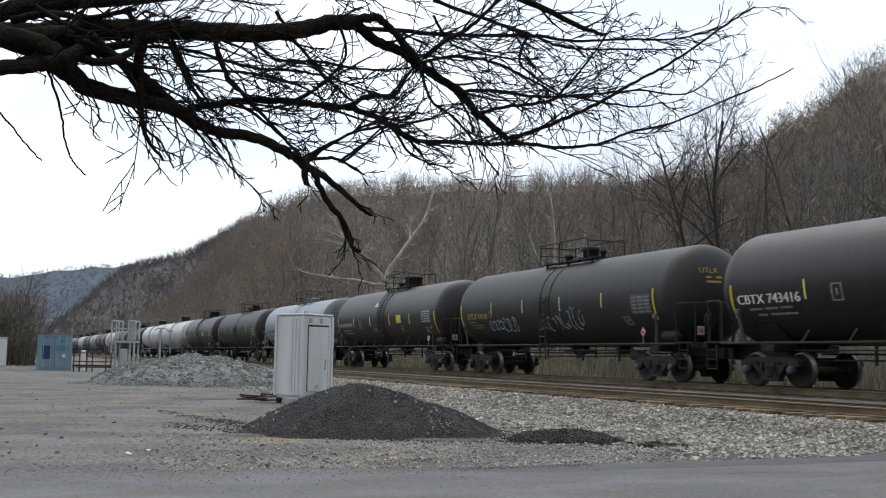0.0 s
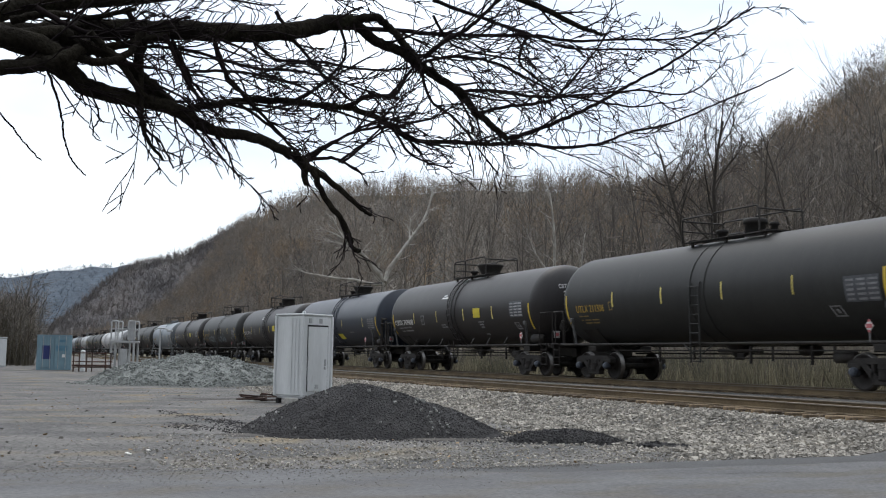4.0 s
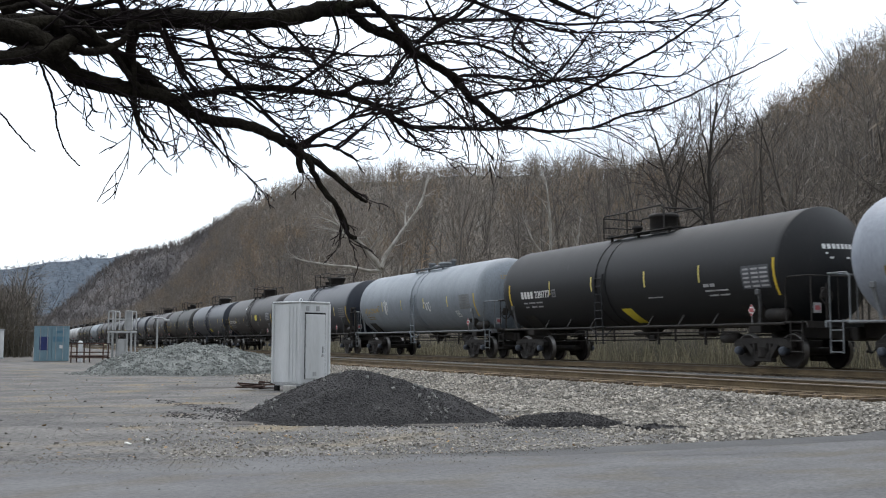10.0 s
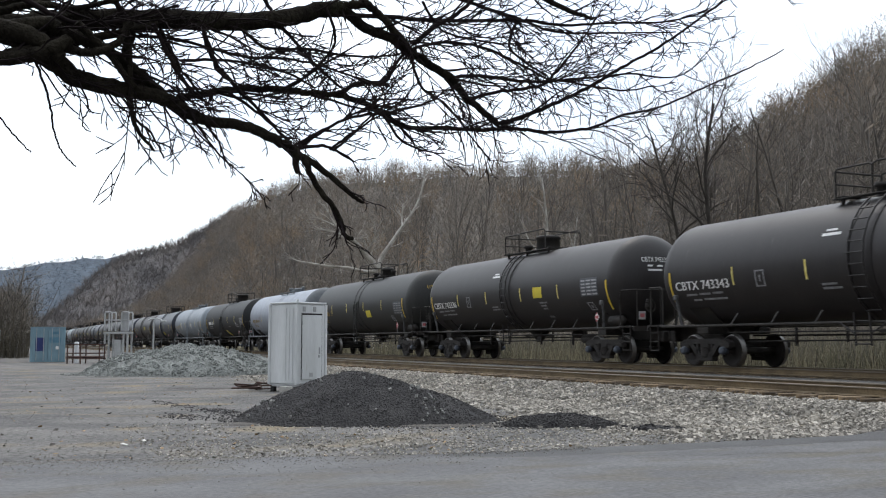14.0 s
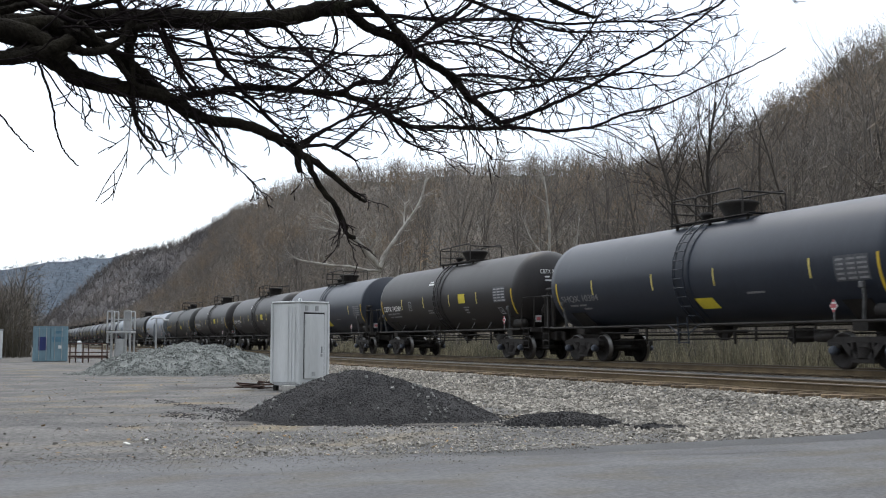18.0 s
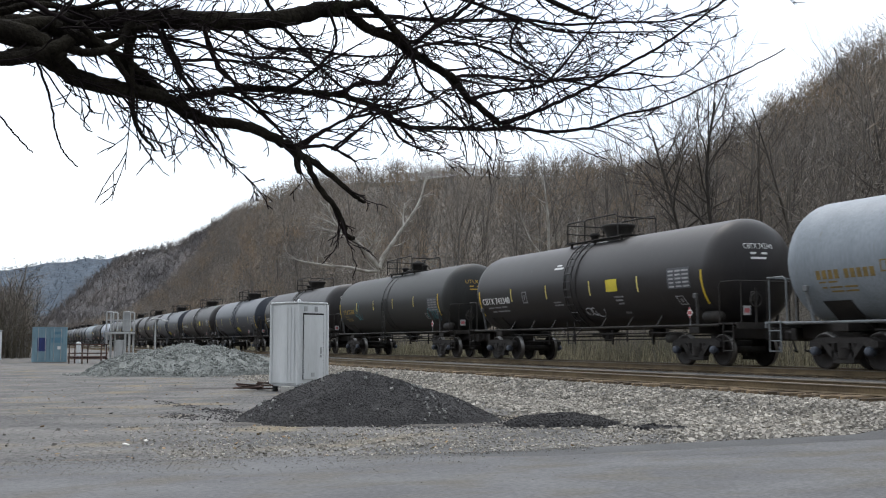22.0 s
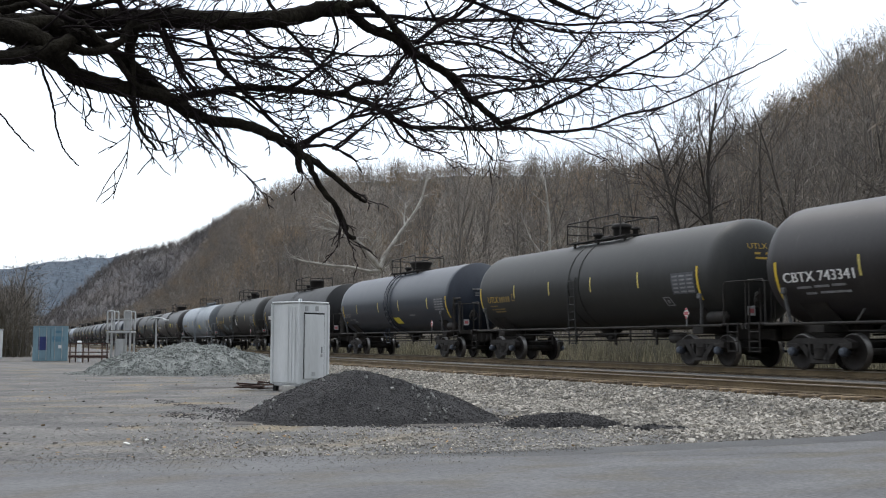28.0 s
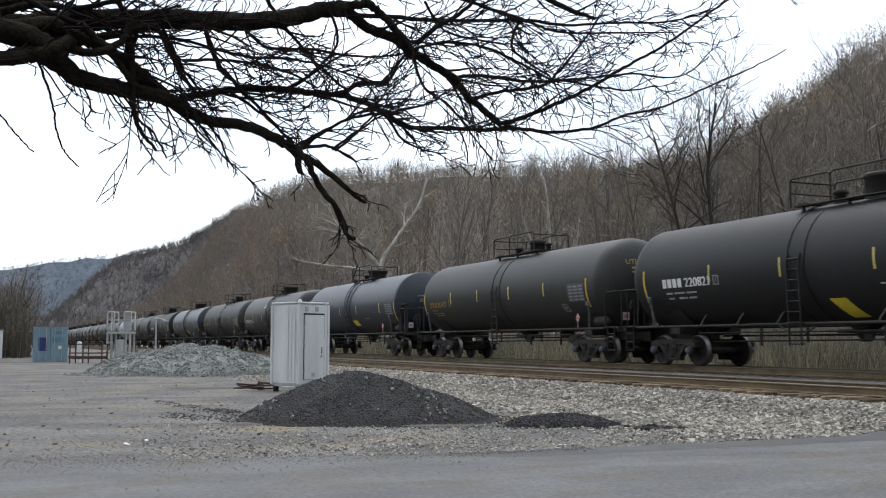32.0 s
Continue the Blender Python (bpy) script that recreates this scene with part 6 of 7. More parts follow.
def platform_parts(car, kind, frame, skin):
    """The walkway, dome housing and hand rails on top, and the ladder that leads up."""
    top = TANK_Z + TANK_R
    g = Geo()
    for y in (-0.55, 0.55):
        g.box((0.3, y * 1.27, top - 0.02), (3.7, 0.26, 0.03), bevel=0.008)
    g.box((-1.3, 0, top + 0.03), (0.3, 1.5, 0.03)).box((2.0, 0, top + 0.03), (0.3, 1.5, 0.03))
    for x in (-1.3, 0.3, 2.0):
        g.box((x, -0.7, top - 0.12), (0.06, 0.08, 0.24)).box((x, 0.7, top - 0.12), (0.06, 0.08, 0.24))
    part("walkway", g, frame, car, "grated walkway on top of the tank")
    part("vent_valve", Geo().lathe([(top - 0.02, 0.14), (top + 0.2, 0.14), (top + 0.22, 0.2), (top + 0.32, 0.18), (top + 0.34, 0.02)], "z", 14, (-0.5, -0.2, 0)), frame, car)
    lo, mid, hi = top - 0.03, top + 0.36, top + 0.76
    a, b = (-1.45, 1.9) if kind in ("brown", "blue", "white") else (-1.7, 1.85)
    g = Geo()
    for y in (-0.78, 0.78):
        g.pipe([(a, y, lo), (a, y, hi - 0.08), (a + 0.08, y, hi - 0.02), (-0.33, y, hi - 0.02), (-0.25, y, hi - 0.08)], 0.028, 6)
        g.pipe([(-0.25, y, lo), (-0.25, y, hi - 0.06), (-0.1, y, hi), (b - 0.1, y, hi), (b, y, hi - 0.1), (b, y, lo)], 0.028, 6)
    g.rod((a, -0.78, hi - 0.08), (a, 0.78, hi - 0.08), 0.026).rod((a, -0.78, mid), (a, 0.78, mid), 0.022).rod((b, -0.78, hi - 0.1), (b, 0.78, hi - 0.1), 0.026)
    if kind != "grey":
        part("hand_rail", g, frame, car, "bent pipe hand rail")
    else:
        grey_rail.append(g.mesh("hand_rail", M["truck"]))
    g = Geo()
    mid_x = {"grey": 0.4, "jet": -0.75}.get(kind, 0.0)
    if kind in ("soot", "jet", "grey"):
        # a straight ladder up to the tank's waist
        for dx in (mid_x - 0.22, mid_x + 0.22):
            g.pipe([(dx, -1.60, 2.95), (dx, -1.66, 2.7), (dx, -1.60, 0.62)], 0.028, 6)
        for k in range(7):
            g.rod((mid_x - 0.22, -1.64, 1.2 + 0.27 * k), (mid_x + 0.22, -1.64, 1.2 + 0.27 * k), 0.02, n=6)
    else:
        for dx in (mid_x - 0.24, mid_x + 0.24):
            g.pipe([tank_point(dx, 1.35, 0.16)] + [tank_point(dx, z, 0.12) for z in (1.7, 2.1, 2.6, 3.1, 3.5, 3.8, 4.0, 4.08)], 0.026, 6)
            g.pipe([(dx, -1.55, 1.4), (dx, -1.5, 0.62)], 0.026, 6)
        for k in range(11):
            g.rod(tank_point(mid_x - 0.24, 1.3 + 0.25 * k, 0.13), tank_point(mid_x + 0.24, 1.3 + 0.25 * k, 0.13), 0.018, n=6)
    for z in (0.66, 0.95, 1.2):
        g.rod((mid_x - 0.24, -1.52, z), (mid_x + 0.24, -1.52, z), 0.018, n=6)
    g.pipe([(mid_x - 0.24, -1.52, 0.9), (mid_x - 0.75, -1.5, 1.18)], 0.02, 6).pipe([(mid_x + 0.24, -1.52, 0.9), (mid_x + 0.75, -1.5, 1.18)], 0.02, 6)
    part("side_ladder", g, skin, car)


def tank_car(kind):
    k = KINDS[kind]
    car = thing("tank_car", pose(0, 0, 0), k["label"], "tank car", "cars of the freight train")
    skin, frame, under = M[k["tank"]], M[k["frame"]], M["frame_dark"]
    half = 8.72 if kind == "jet" else TANK_HALF
    part("tank", tank_geo(half, {"blue": 0.64, "jet": 0.78}.get(kind, 0.0)), skin, car)
    platform_parts(car, kind, frame, skin)
    band = Geo()
    for x in {"grey": (0.06, 0.74), "jet": (-1.05, -0.45)}.get(kind, (-0.34, 0.34)):
        band.add(*(lambda d: (d.v, d.f))(decal(x - 0.05, x + 0.05, 1.25, 4.05, 0.02, rows=16)))
    part("centre_band", band, skin, car)
    for s in (-1, 1):
        part("stub_sill", Geo().box((s * 7.55, 0, 0.98), (3.0, 0.5, 0.42), bevel=0.03).box((s * 8.85, 0, 0.9), (0.25, 0.9, 0.35), bevel=0.03), under, car)
        saddle = Geo().plate([(s * 6.0, -1.25, 1.7), (s * 6.9, -1.25, 1.7), (s * 6.9, -0.5, 1.0), (s * 6.0, -0.5, 1.0)], (0, 0.05, 0), 1.0)
        saddle.plate([(s * 6.0, 1.25, 1.7), (s * 6.9, 1.25, 1.7), (s * 6.9, 0.5, 1.0), (s * 6.0, 0.5, 1.0)], (0, -0.05, 0), 1.0)
        saddle.box((s * 6.45, 0, 1.05), (0.5, 2.3, 0.22), bevel=0.02)
        part("saddle", saddle, under, car)
        part("end_platform", Geo().box((s * 8.35, 0, 1.20), (0.9, 2.9, 0.05), bevel=0.01).box((s * 8.78, 0, 1.14), (0.06, 2.9, 0.16)), frame, car)
        rail = Geo().pipe([(s * 8.0, -1.42, 1.2), (s * 8.0, -1.42, 2.28), (s * 8.1, -1.42, 2.38), (s * 8.7, -1.42, 2.38), (s * 8.78, -1.3, 2.38), (s * 8.78, 1.3, 2.38), (s * 8.7, 1.42, 2.38),
                           (s * 8.1, 1.42, 2.38), (s * 8.0, 1.42, 2.28), (s * 8.0, 1.42, 1.2)], 0.024, 6)
        for y in (-1.3, -0.4, 0.4, 1.3):
            rail.rod((s * 8.78, y, 1.2), (s * 8.78, y, 2.38), 0.02, n=6)
        part("end_rail", rail, frame, car)
        for y in (-1.46, 1.46):
            g = Geo()
            for x in (8.2, 8.62):
                g.pipe([(s * x, y, 1.25), (s * x, y, 0.42)], 0.022, 6)
            for z in (0.45, 0.72, 0.98):
                g.rod((s * 8.2, y, z), (s * 8.62, y, z), 0.018, n=6)
            part("corner_step", g, frame, car)
        for y in (-1, 1):
            foot_x = s * (6.98 if kind == "blue" else 7.12)
            g = Geo().pipe([(foot_x - 0.1 * s, y * 1.44, 1.18), (foot_x, y * 1.50, 1.75), (foot_x + 0.02 * s, y * 1.56, 2.02)], 0.05, 6)
            g.box((foot_x, y * 1.58, 2.02), (0.16, 0.10, 0.16), bevel=0.02)
            part("end_bracket", g, M["bracket"] if k["frame"] == "frame_dark" else frame, car, "scuffed slanted tank bracket")
            if kind == "blue":
                part("end_post", Geo().box((s * 8.0, y * 1.36, 1.95), (0.12, 0.10, 1.5), bevel=0.02).box((s * 8.5, y * 1.30, 1.85), (0.12, 0.10, 1.3), bevel=0.02)
                     .box((s * 8.25, y * 1.33, 2.62), (0.7, 0.1, 0.1), bevel=0.02), under, car)
        if s > 0:
            part("hand_brake", Geo().lathe([(8.72, 0.17), (8.72, 0.21), (8.75, 0.21), (8.75, 0.17), (8.72, 0.17)], "x", 18, (0, -0.75, 1.85), caps=False).rod((8.74, -0.75, 1.2), (8.74, -0.75, 2.2), 0.03)
                 .box((8.68, -0.75, 1.95), (0.12, 0.22, 0.3), bevel=0.03), under, car, "brake wheel on its stand")
            placard = part("end_sign", Geo().box((8.80, -1.12, 1.56), (0.012, 0.26, 0.26), bevel=0.004), M["white_worn"], car, "small pale hazard sign")
            part("sign_face", Geo().box((8.81, -1.12, 1.56), (0.008, 0.16, 0.12)), M["sign_red"], placard)
        part("coupler", Geo().box((s * 9.0, 0, 0.86), (0.34, 0.16, 0.2), bevel=0.03).box((s * 9.13, 0.04, 0.86), (0.16, 0.3, 0.28), bevel=0.05), M["frame_dark"], car)
        part("air_hose", Geo().pipe([(s * 8.9, 0.35, 0.8), (s * 9.0, 0.38, 0.5), (s * 9.1, 0.34, 0.42), (s * 9.14, 0.2, 0.46)], 0.03, 6), M["gap"], car)
        truck(car, s * (6.65 if kind == "jet" else 6.45))
    for y in (-1, 1):
        g = Geo().rod((-8.0, y * 1.47, 1.17), (8.0, y * 1.47, 1.17), 0.038, n=8)
        part("side_pipe_rail", g, frame, car)
        for x in (-4.9, -3.3, -1.7, 1.7, 3.3, 4.9) if kind in ("brown", "jet") else ():
            part("brace", Geo().plate([(x, y * 1.44, 1.15), (x + 0.07, y * 1.44, 1.15), (x + 0.27, y * 1.33, 1.5), (x + 0.20, y * 1.33, 1.5)], (0, -y * 0.06, 0), 0.5), frame, car)
    part("bottom_outlet", Geo().lathe([(0.72, 0.06), (0.72, 0.13), (0.80, 0.15), (0.86, 0.22), (0.98, 0.26), (1.2, 0.5)], "z", 16).box((0, 0, 0.98), (1.5, 0.5, 0.10), bevel=0.02).box((0.3, -0.2, 0.84), (0.3, 0.1, 0.16), bevel=0.02), under, car)
    part("brake_reservoir", Geo().lathe([(2.5, 0.05), (2.52, 0.17), (2.58, 0.20), (3.3, 0.20), (3.36, 0.17), (3.38, 0.05)] if kind == "blue" else [(2.2, 0.05), (2.22, 0.12), (2.28, 0.15), (2.9, 0.15), (2.96, 0.12), (2.98, 0.05)], "x", 16, (0, 0.3, 0.86 if kind == "blue" else 1.0)), under, car)
    part("brake_cylinder", Geo().lathe([(4.6, 0.05), (4.6, 0.16), (5.2, 0.16), (5.25, 0.05)], "x", 14, (0, -0.7, 0.82)), under, car)
    part("brake_rod", Geo().pipe([(-6.0, -0.55, 0.72), (5.4, -0.55, 0.8)], 0.025, 6).pipe([(-6.2, 0.5, 0.9), (6.2, 0.5, 0.9)], 0.03, 6)
         .box((1.2, -0.6, 0.86), (0.06, 0.06, 0.5)).box((2.1, -0.6, 0.9), (0.05, 0.05, 0.4)).box((-1.4, -0.6, 0.9), (0.05, 0.05, 0.4)).box((4.4, -0.6, 0.9), (0.05, 0.05, 0.4)).pipe([(-5.6, -0.9, 0.98), (5.8, -0.9, 0.98)], 0.022, 6).box((3.6, -0.6, 0.86), (0.06, 0.06, 0.5)).box((-3.2, -0.6, 0.86), (0.06, 0.06, 0.5)), under, car)
    part("air_tank", Geo().lathe([(7.0, 0.04), (7.04, 0.14), (7.1, 0.17), (7.7, 0.17), (7.76, 0.14), (7.8, 0.04)], "x", 14, (0, -1.15, 1.42)), under, car)
    # markings
    xs = BAR_X[kind]
    for i, x in enumerate(xs):
        tall = (x < -7 or x > 6.9)
        base = 2.77 if kind == "brown" else 2.90 if kind in ("soot", "jet") else 2.76
        z0, z1 = (base - 0.98, base) if tall else (base - 0.5, base)
        w = 0.042 if tall else 0.032
        bulge = decal(x - w, x + w, z0, z1, 0.008, rows=8 if tall else 3)
        part("reflector_bar", bulge, M["yellow"] if tall else M["bar_pale"], car)
    SX = {"blue": 6.15, "soot": 6.6}.get(kind, 6.95)
    diamond = Geo()
    for y, th in ((-1.66, 0.012),):
        diamond.plate([(SX, y, 1.38), (SX + 0.13, y, 1.54), (SX, y, 1.70), (SX - 0.13, y, 1.54)], (0, 1, 0), th)
    sign = part("hazard_sign", diamond, M["white"], car, "white and red diamond sign")
    part("sign_face", Geo().box((SX, -1.665, 1.54), (0.18, 0.008, 0.1)).box((SX, -1.665, 1.66), (0.07, 0.008, 0.06)).box((SX, -1.665, 1.42), (0.07, 0.008, 0.06)), M["sign_red"], sign)
    part("sign_post", Geo().rod((SX, -1.645, 1.17), (SX, -1.645, 1.5), 0.02, n=6), M["panel_grey"], sign)
    if kind != "white":
        pz = 2.9 if kind == "brown" else 2.75
        px = 6.45 if kind == "jet" else 6.1 if kind == "blue" else 5.75
        panel = part("data_panel", decal(px, px + 1.1, pz - 0.62, pz, 0.006), M["panel_dim"] if kind in ("blue", "brown", "jet", "soot") else M["panel_grey"] if kind != "grey" else M["frame_grey"], car, "grey data panel")
        rows = []
        for j in range(5):
            for q in range(3):
                rows.append((px + 0.07 + 0.34 * q, 0.24 + 0.03 * ((j * 3 + q) % 3), pz - 0.12 - 0.115 * j, 0.05))
        g = Geo()
        for x, ln, z, h in rows:
            d = decal(x, x + ln, z, z + h, 0.009, rows=1)
            g.add(d.v, d.f)
        part("data_text", g, M["white_worn"] if kind in ("brown", "jet") else M["dim_white"] if kind != "grey" else M["panel_grey"], panel)
        box = Geo()
        bx = 0.0 if kind == "brown" else -0.85
        for d in (decal(bx + 6.1, bx + 6.46, 1.80, 1.83, 0.007, rows=1), decal(bx + 5.99, bx + 6.35, 2.04, 2.07, 0.007, rows=1), decal(bx + 6.1, bx + 6.14, 1.80, 2.07, 0.007, -0.11), decal(bx + 6.42, bx + 6.46, 1.80, 2.07, 0.007, -0.11), decal(bx + 6.2, bx + 6.3, 1.88, 1.98, 0.007, -0.03)):
            box.add(d.v, d.f)
        if kind not in ("blue", "jet"):
            part("stencil_box", box, M["white"] if kind == "grey" else M["dim_white"], car)
    if kind == "brown":
        part("stencil_text", bars([(-6.75, 0.5, 2.05, 0.055), (-6.15, 0.5, 2.06, 0.055), (-5.55, 0.45, 2.07, 0.055), (-6.5, 0.35, 1.90, 0.05), (-6.0, 1.0, 1.91, 0.05)]), M["dim_white"], car)
        part("small_text", bars([(2.7, 0.55, 2.14, 0.05), (2.75, 0.4, 2.03, 0.05), (2.85, 0.3, 1.92, 0.05), (-1.3, 0.5, 2.1, 0.05), (-1.3, 0.62, 2.0, 0.05), (2.95, 0.3, 1.62, 0.06)]), M["dim_white"], car)
        part("top_mark", bars([(-1.15, 0.36, 3.42, 0.05), (-1.25, 0.62, 3.30, 0.07)]), M["white"], car)
    if kind == "blue":
        part("stencil_text", bars([(-6.7, 0.5, 1.92, 0.05), (-6.1, 0.45, 1.92, 0.05), (-5.9, 0.5, 1.80, 0.05)]), M["dim_white"], car)
        part("small_text", bars([(2.75, 0.7, 1.98, 0.05)]), M["dim_white"], car)
    if kind == "jet":
        part("stencil_text", bars([(-6.35, 0.3, 2.14, 0.05), (-5.95, 0.5, 2.14, 0.05), (-5.35, 0.45, 2.14, 0.05), (-6.3, 0.25, 1.99, 0.05), (-5.8, 0.4, 1.99, 0.05), (-5.3, 0.35, 1.99, 0.05)]), M["white_worn"], car)
        part("small_text", bars([(1.9, 0.75, 2.05, 0.03), (4.75, 0.24, 2.26, 0.09), (5.05, 0.2, 2.26, 0.09), (4.8, 1.0, 2.13, 0.04), (4.9, 0.4, 2.0, 0.04), (5.4, 0.4, 2.0, 0.04)]), M["white_worn"], car)
        part("head_mark", head_letters("", "220", half), M["white"], car, "white lettering on the tank end")
    if kind in ("brown", "jet"):
        sq, sx, sz = Geo(), (-3.65 if kind == "brown" else -4.05), (2.18 if kind == "brown" else 2.32)
        wd, ht = (0.37, 0.44) if kind == "brown" else (0.26, 0.28)
        for d in (decal(sx, sx + 0.05, sz, sz + ht, 0.007), decal(sx + wd - 0.05, sx + wd, sz, sz + ht, 0.007), decal(sx, sx + wd, sz, sz + 0.04, 0.007, rows=1),
                  decal(sx, sx + wd, sz + ht - 0.04, sz + ht, 0.007, rows=1), decal(sx + wd * 0.42, sx + wd * 0.58, sz + ht * 0.3, sz + ht * 0.7, 0.007)):
            sq.add(d.v, d.f)
        part("square_stencil", sq, M["dim_white"], car)
    if kind in ("soot", "grey"):
        part("stencil_text", bars([(-6.75, 0.22, 2.13, 0.04), (-6.45, 0.3, 2.13, 0.04), (-6.7, 0.16, 2.0, 0.04), (-6.45, 0.4, 2.0, 0.04), (-5.98, 0.42, 2.0, 0.04), (-6.45, 0.4, 1.9, 0.04), (-5.98, 0.4, 1.9, 0.04)]), M["amber_worn"], car)
        part("square_stencil", bars([(-4.75 + (0.0, 0.0, 0.0, 0.17)[q], (0.2, 0.2, 0.035, 0.035)[q], (2.3, 2.55, 2.3, 2.3)[q], (0.035, 0.035, 0.28, 0.28)[q]) for q in range(4)]), M["amber_worn"], car)
    if kind == "brown":
        part("placard", decal(2.33, 2.99, 2.35, 2.75, 0.010), M["placard"], car, "yellow panel")
    if kind == "blue":
        part("placard", decal(0.55, 1.35, 1.64, 1.94, 0.010, -0.15), M["placard"], car, "slanted yellow panel")
    if kind in ("soot", "grey"):
        part("head_mark", head_letters("UTLX", ""), M["amber"], car, "amber lettering on the tank end")
    if kind == "blue":
        g = Geo()
        for a, ln, z, h in ((-0.62, 0.5, 3.02, 0.08), (-0.05, 0.28, 3.02, 0.08), (-0.5, 0.3, 2.86, 0.05), (-0.1, 0.3, 2.86, 0.05), (-0.5, 0.24, 2.76, 0.05)):
            g.box((half - 0.64 + 0.64 * (1 - ((z - TANK_Z) ** 2 + (a + ln / 2) ** 2) / TANK_R ** 2) + 0.012, a + ln / 2, z + h / 2), (0.02, ln, h))
        part("head_mark", g, M["dim_white"], car, "faded lettering on the tank end")
    return car


def head_letters(mark, number, half=TANK_HALF):
    """Marks on the tank's rear end, low relief, wrapped to its bulge; without a mark, plain bars."""
    g = Geo()
    def on_head(y, z):
        q = min(0.98, math.hypot(y, z - TANK_Z) / TANK_R)
        if half > TANK_HALF:
            return Vector((half - 0.78 + 0.78 * (1 - q * q) + 0.014, y, z))
        return Vector((half - HEAD + HEAD * math.sqrt(1 - q * q) + 0.012, y, z))

    if mark:
        vs, fs = letters(mark + (" " + number if number else ""), 0.16, 0.95 if number else 0.6)
        g.add([on_head(-0.72 + u, 3.34 + w) for u, w in vs], fs)
    blocks = [(-0.55, 0.55, 3.18, 0.06), (-0.55, 0.5, 3.04, 0.06)]
    if not mark:
        blocks = [(-0.66 + 0.13 * j, 0.09, 3.10, 0.13) for j in range(9)] + [(-0.6, 0.9, 2.96, 0.05), (-0.5, 0.6, 2.84, 0.05)]
    for a, ln, z, h in blocks:
        g.add([on_head(a, z), on_head(a + ln, z), on_head(a + ln, z + h), on_head(a, z + h)], [(0, 1, 2, 3)])
    return g


# each car: kind, place of its left reflector along the track at the start, mark, number
CARS = [
    ("white", -353.0, "", ""), ("soot", -334.8, "", ""), ("grey", -316.5, "", ""), ("brown", -298.3, "", ""), ("white", -280.0, "", ""), ("brown", -261.8, "", ""),
    ("grey", -243.6, "", ""), ("brown", -225.3, "", ""), ("white", -207.1, "", ""), ("soot", -188.9, "", ""), ("soot", -170.6, "", ""), ("white", -151.4, "", ""),
    ("white", -132.8, "", ""), ("brown", -114.6, "", ""), ("soot", -96.2, "", ""), ("grey", -77.8, "", ""), ("brown", -59.4, "", ""),
    ("soot", -41.4, "UTLX", ""), ("brown", -23.24, "CBTX", "743416"), ("blue", -5.5, "SHQX", "10436"), ("brown", 12.2, "CBTX", "743400"), ("soot", 30.0, "UTLX", "211306"),
    ("blue", 47.7, "SHQX", ""), ("brown", 65.37, "CBTX", "743334"), ("blue", 83.1, "SHQX", "10413"), ("grey", 100.9, "UTLX", "218174"), ("jet", 119.0, "", "220777"),
    ("grey", 137.2, "UTLX", ""), ("soot", 155.4, "UTLX", "206893"), ("brown", 173.65, "CBTX", "743336"), ("brown", 191.99, "CBTX", "743343"), ("blue", 210.4, "SHQX", ""),
    ("brown", 228.8, "CBTX", "743381"), ("blue", 247.2, "SHQX", "10384"), ("brown", 265.75, "CBTX", "743404"), ("soot", 284.1, "UTLX", "211160"), ("brown", 303.0, "CBTX", "743340"),
    ("grey", 321.7, "UTLX", ""), ("soot", 340.4, "UTLX", "211154"), ("jet", 358.75, "", "220832"), ("blue", 377.7, "SHQX", ""), ("soot", 396.45, "UTLX", ""),
    ("brown", 414.16, "CBTX", "743341"), ("blue", 433.3, "SHQX", "10432"), ("soot", 452.5, "UTLX", "211177"), ("jet", 470.42, "", "220821"), ("brown", 488.5, "", ""),
]
models, cars = {}, []
for kind, left, mark, number in CARS:
    at = pose(left + 7.4, TRAIN_Y, RAIL_Z)
    if kind in models:
        car = copy_thing(models[kind], at)
    else:
        car = models[kind] = tank_car(kind)
        car.matrix_basis = at
    cars.append((car, left + 7.4, kind, mark, number))
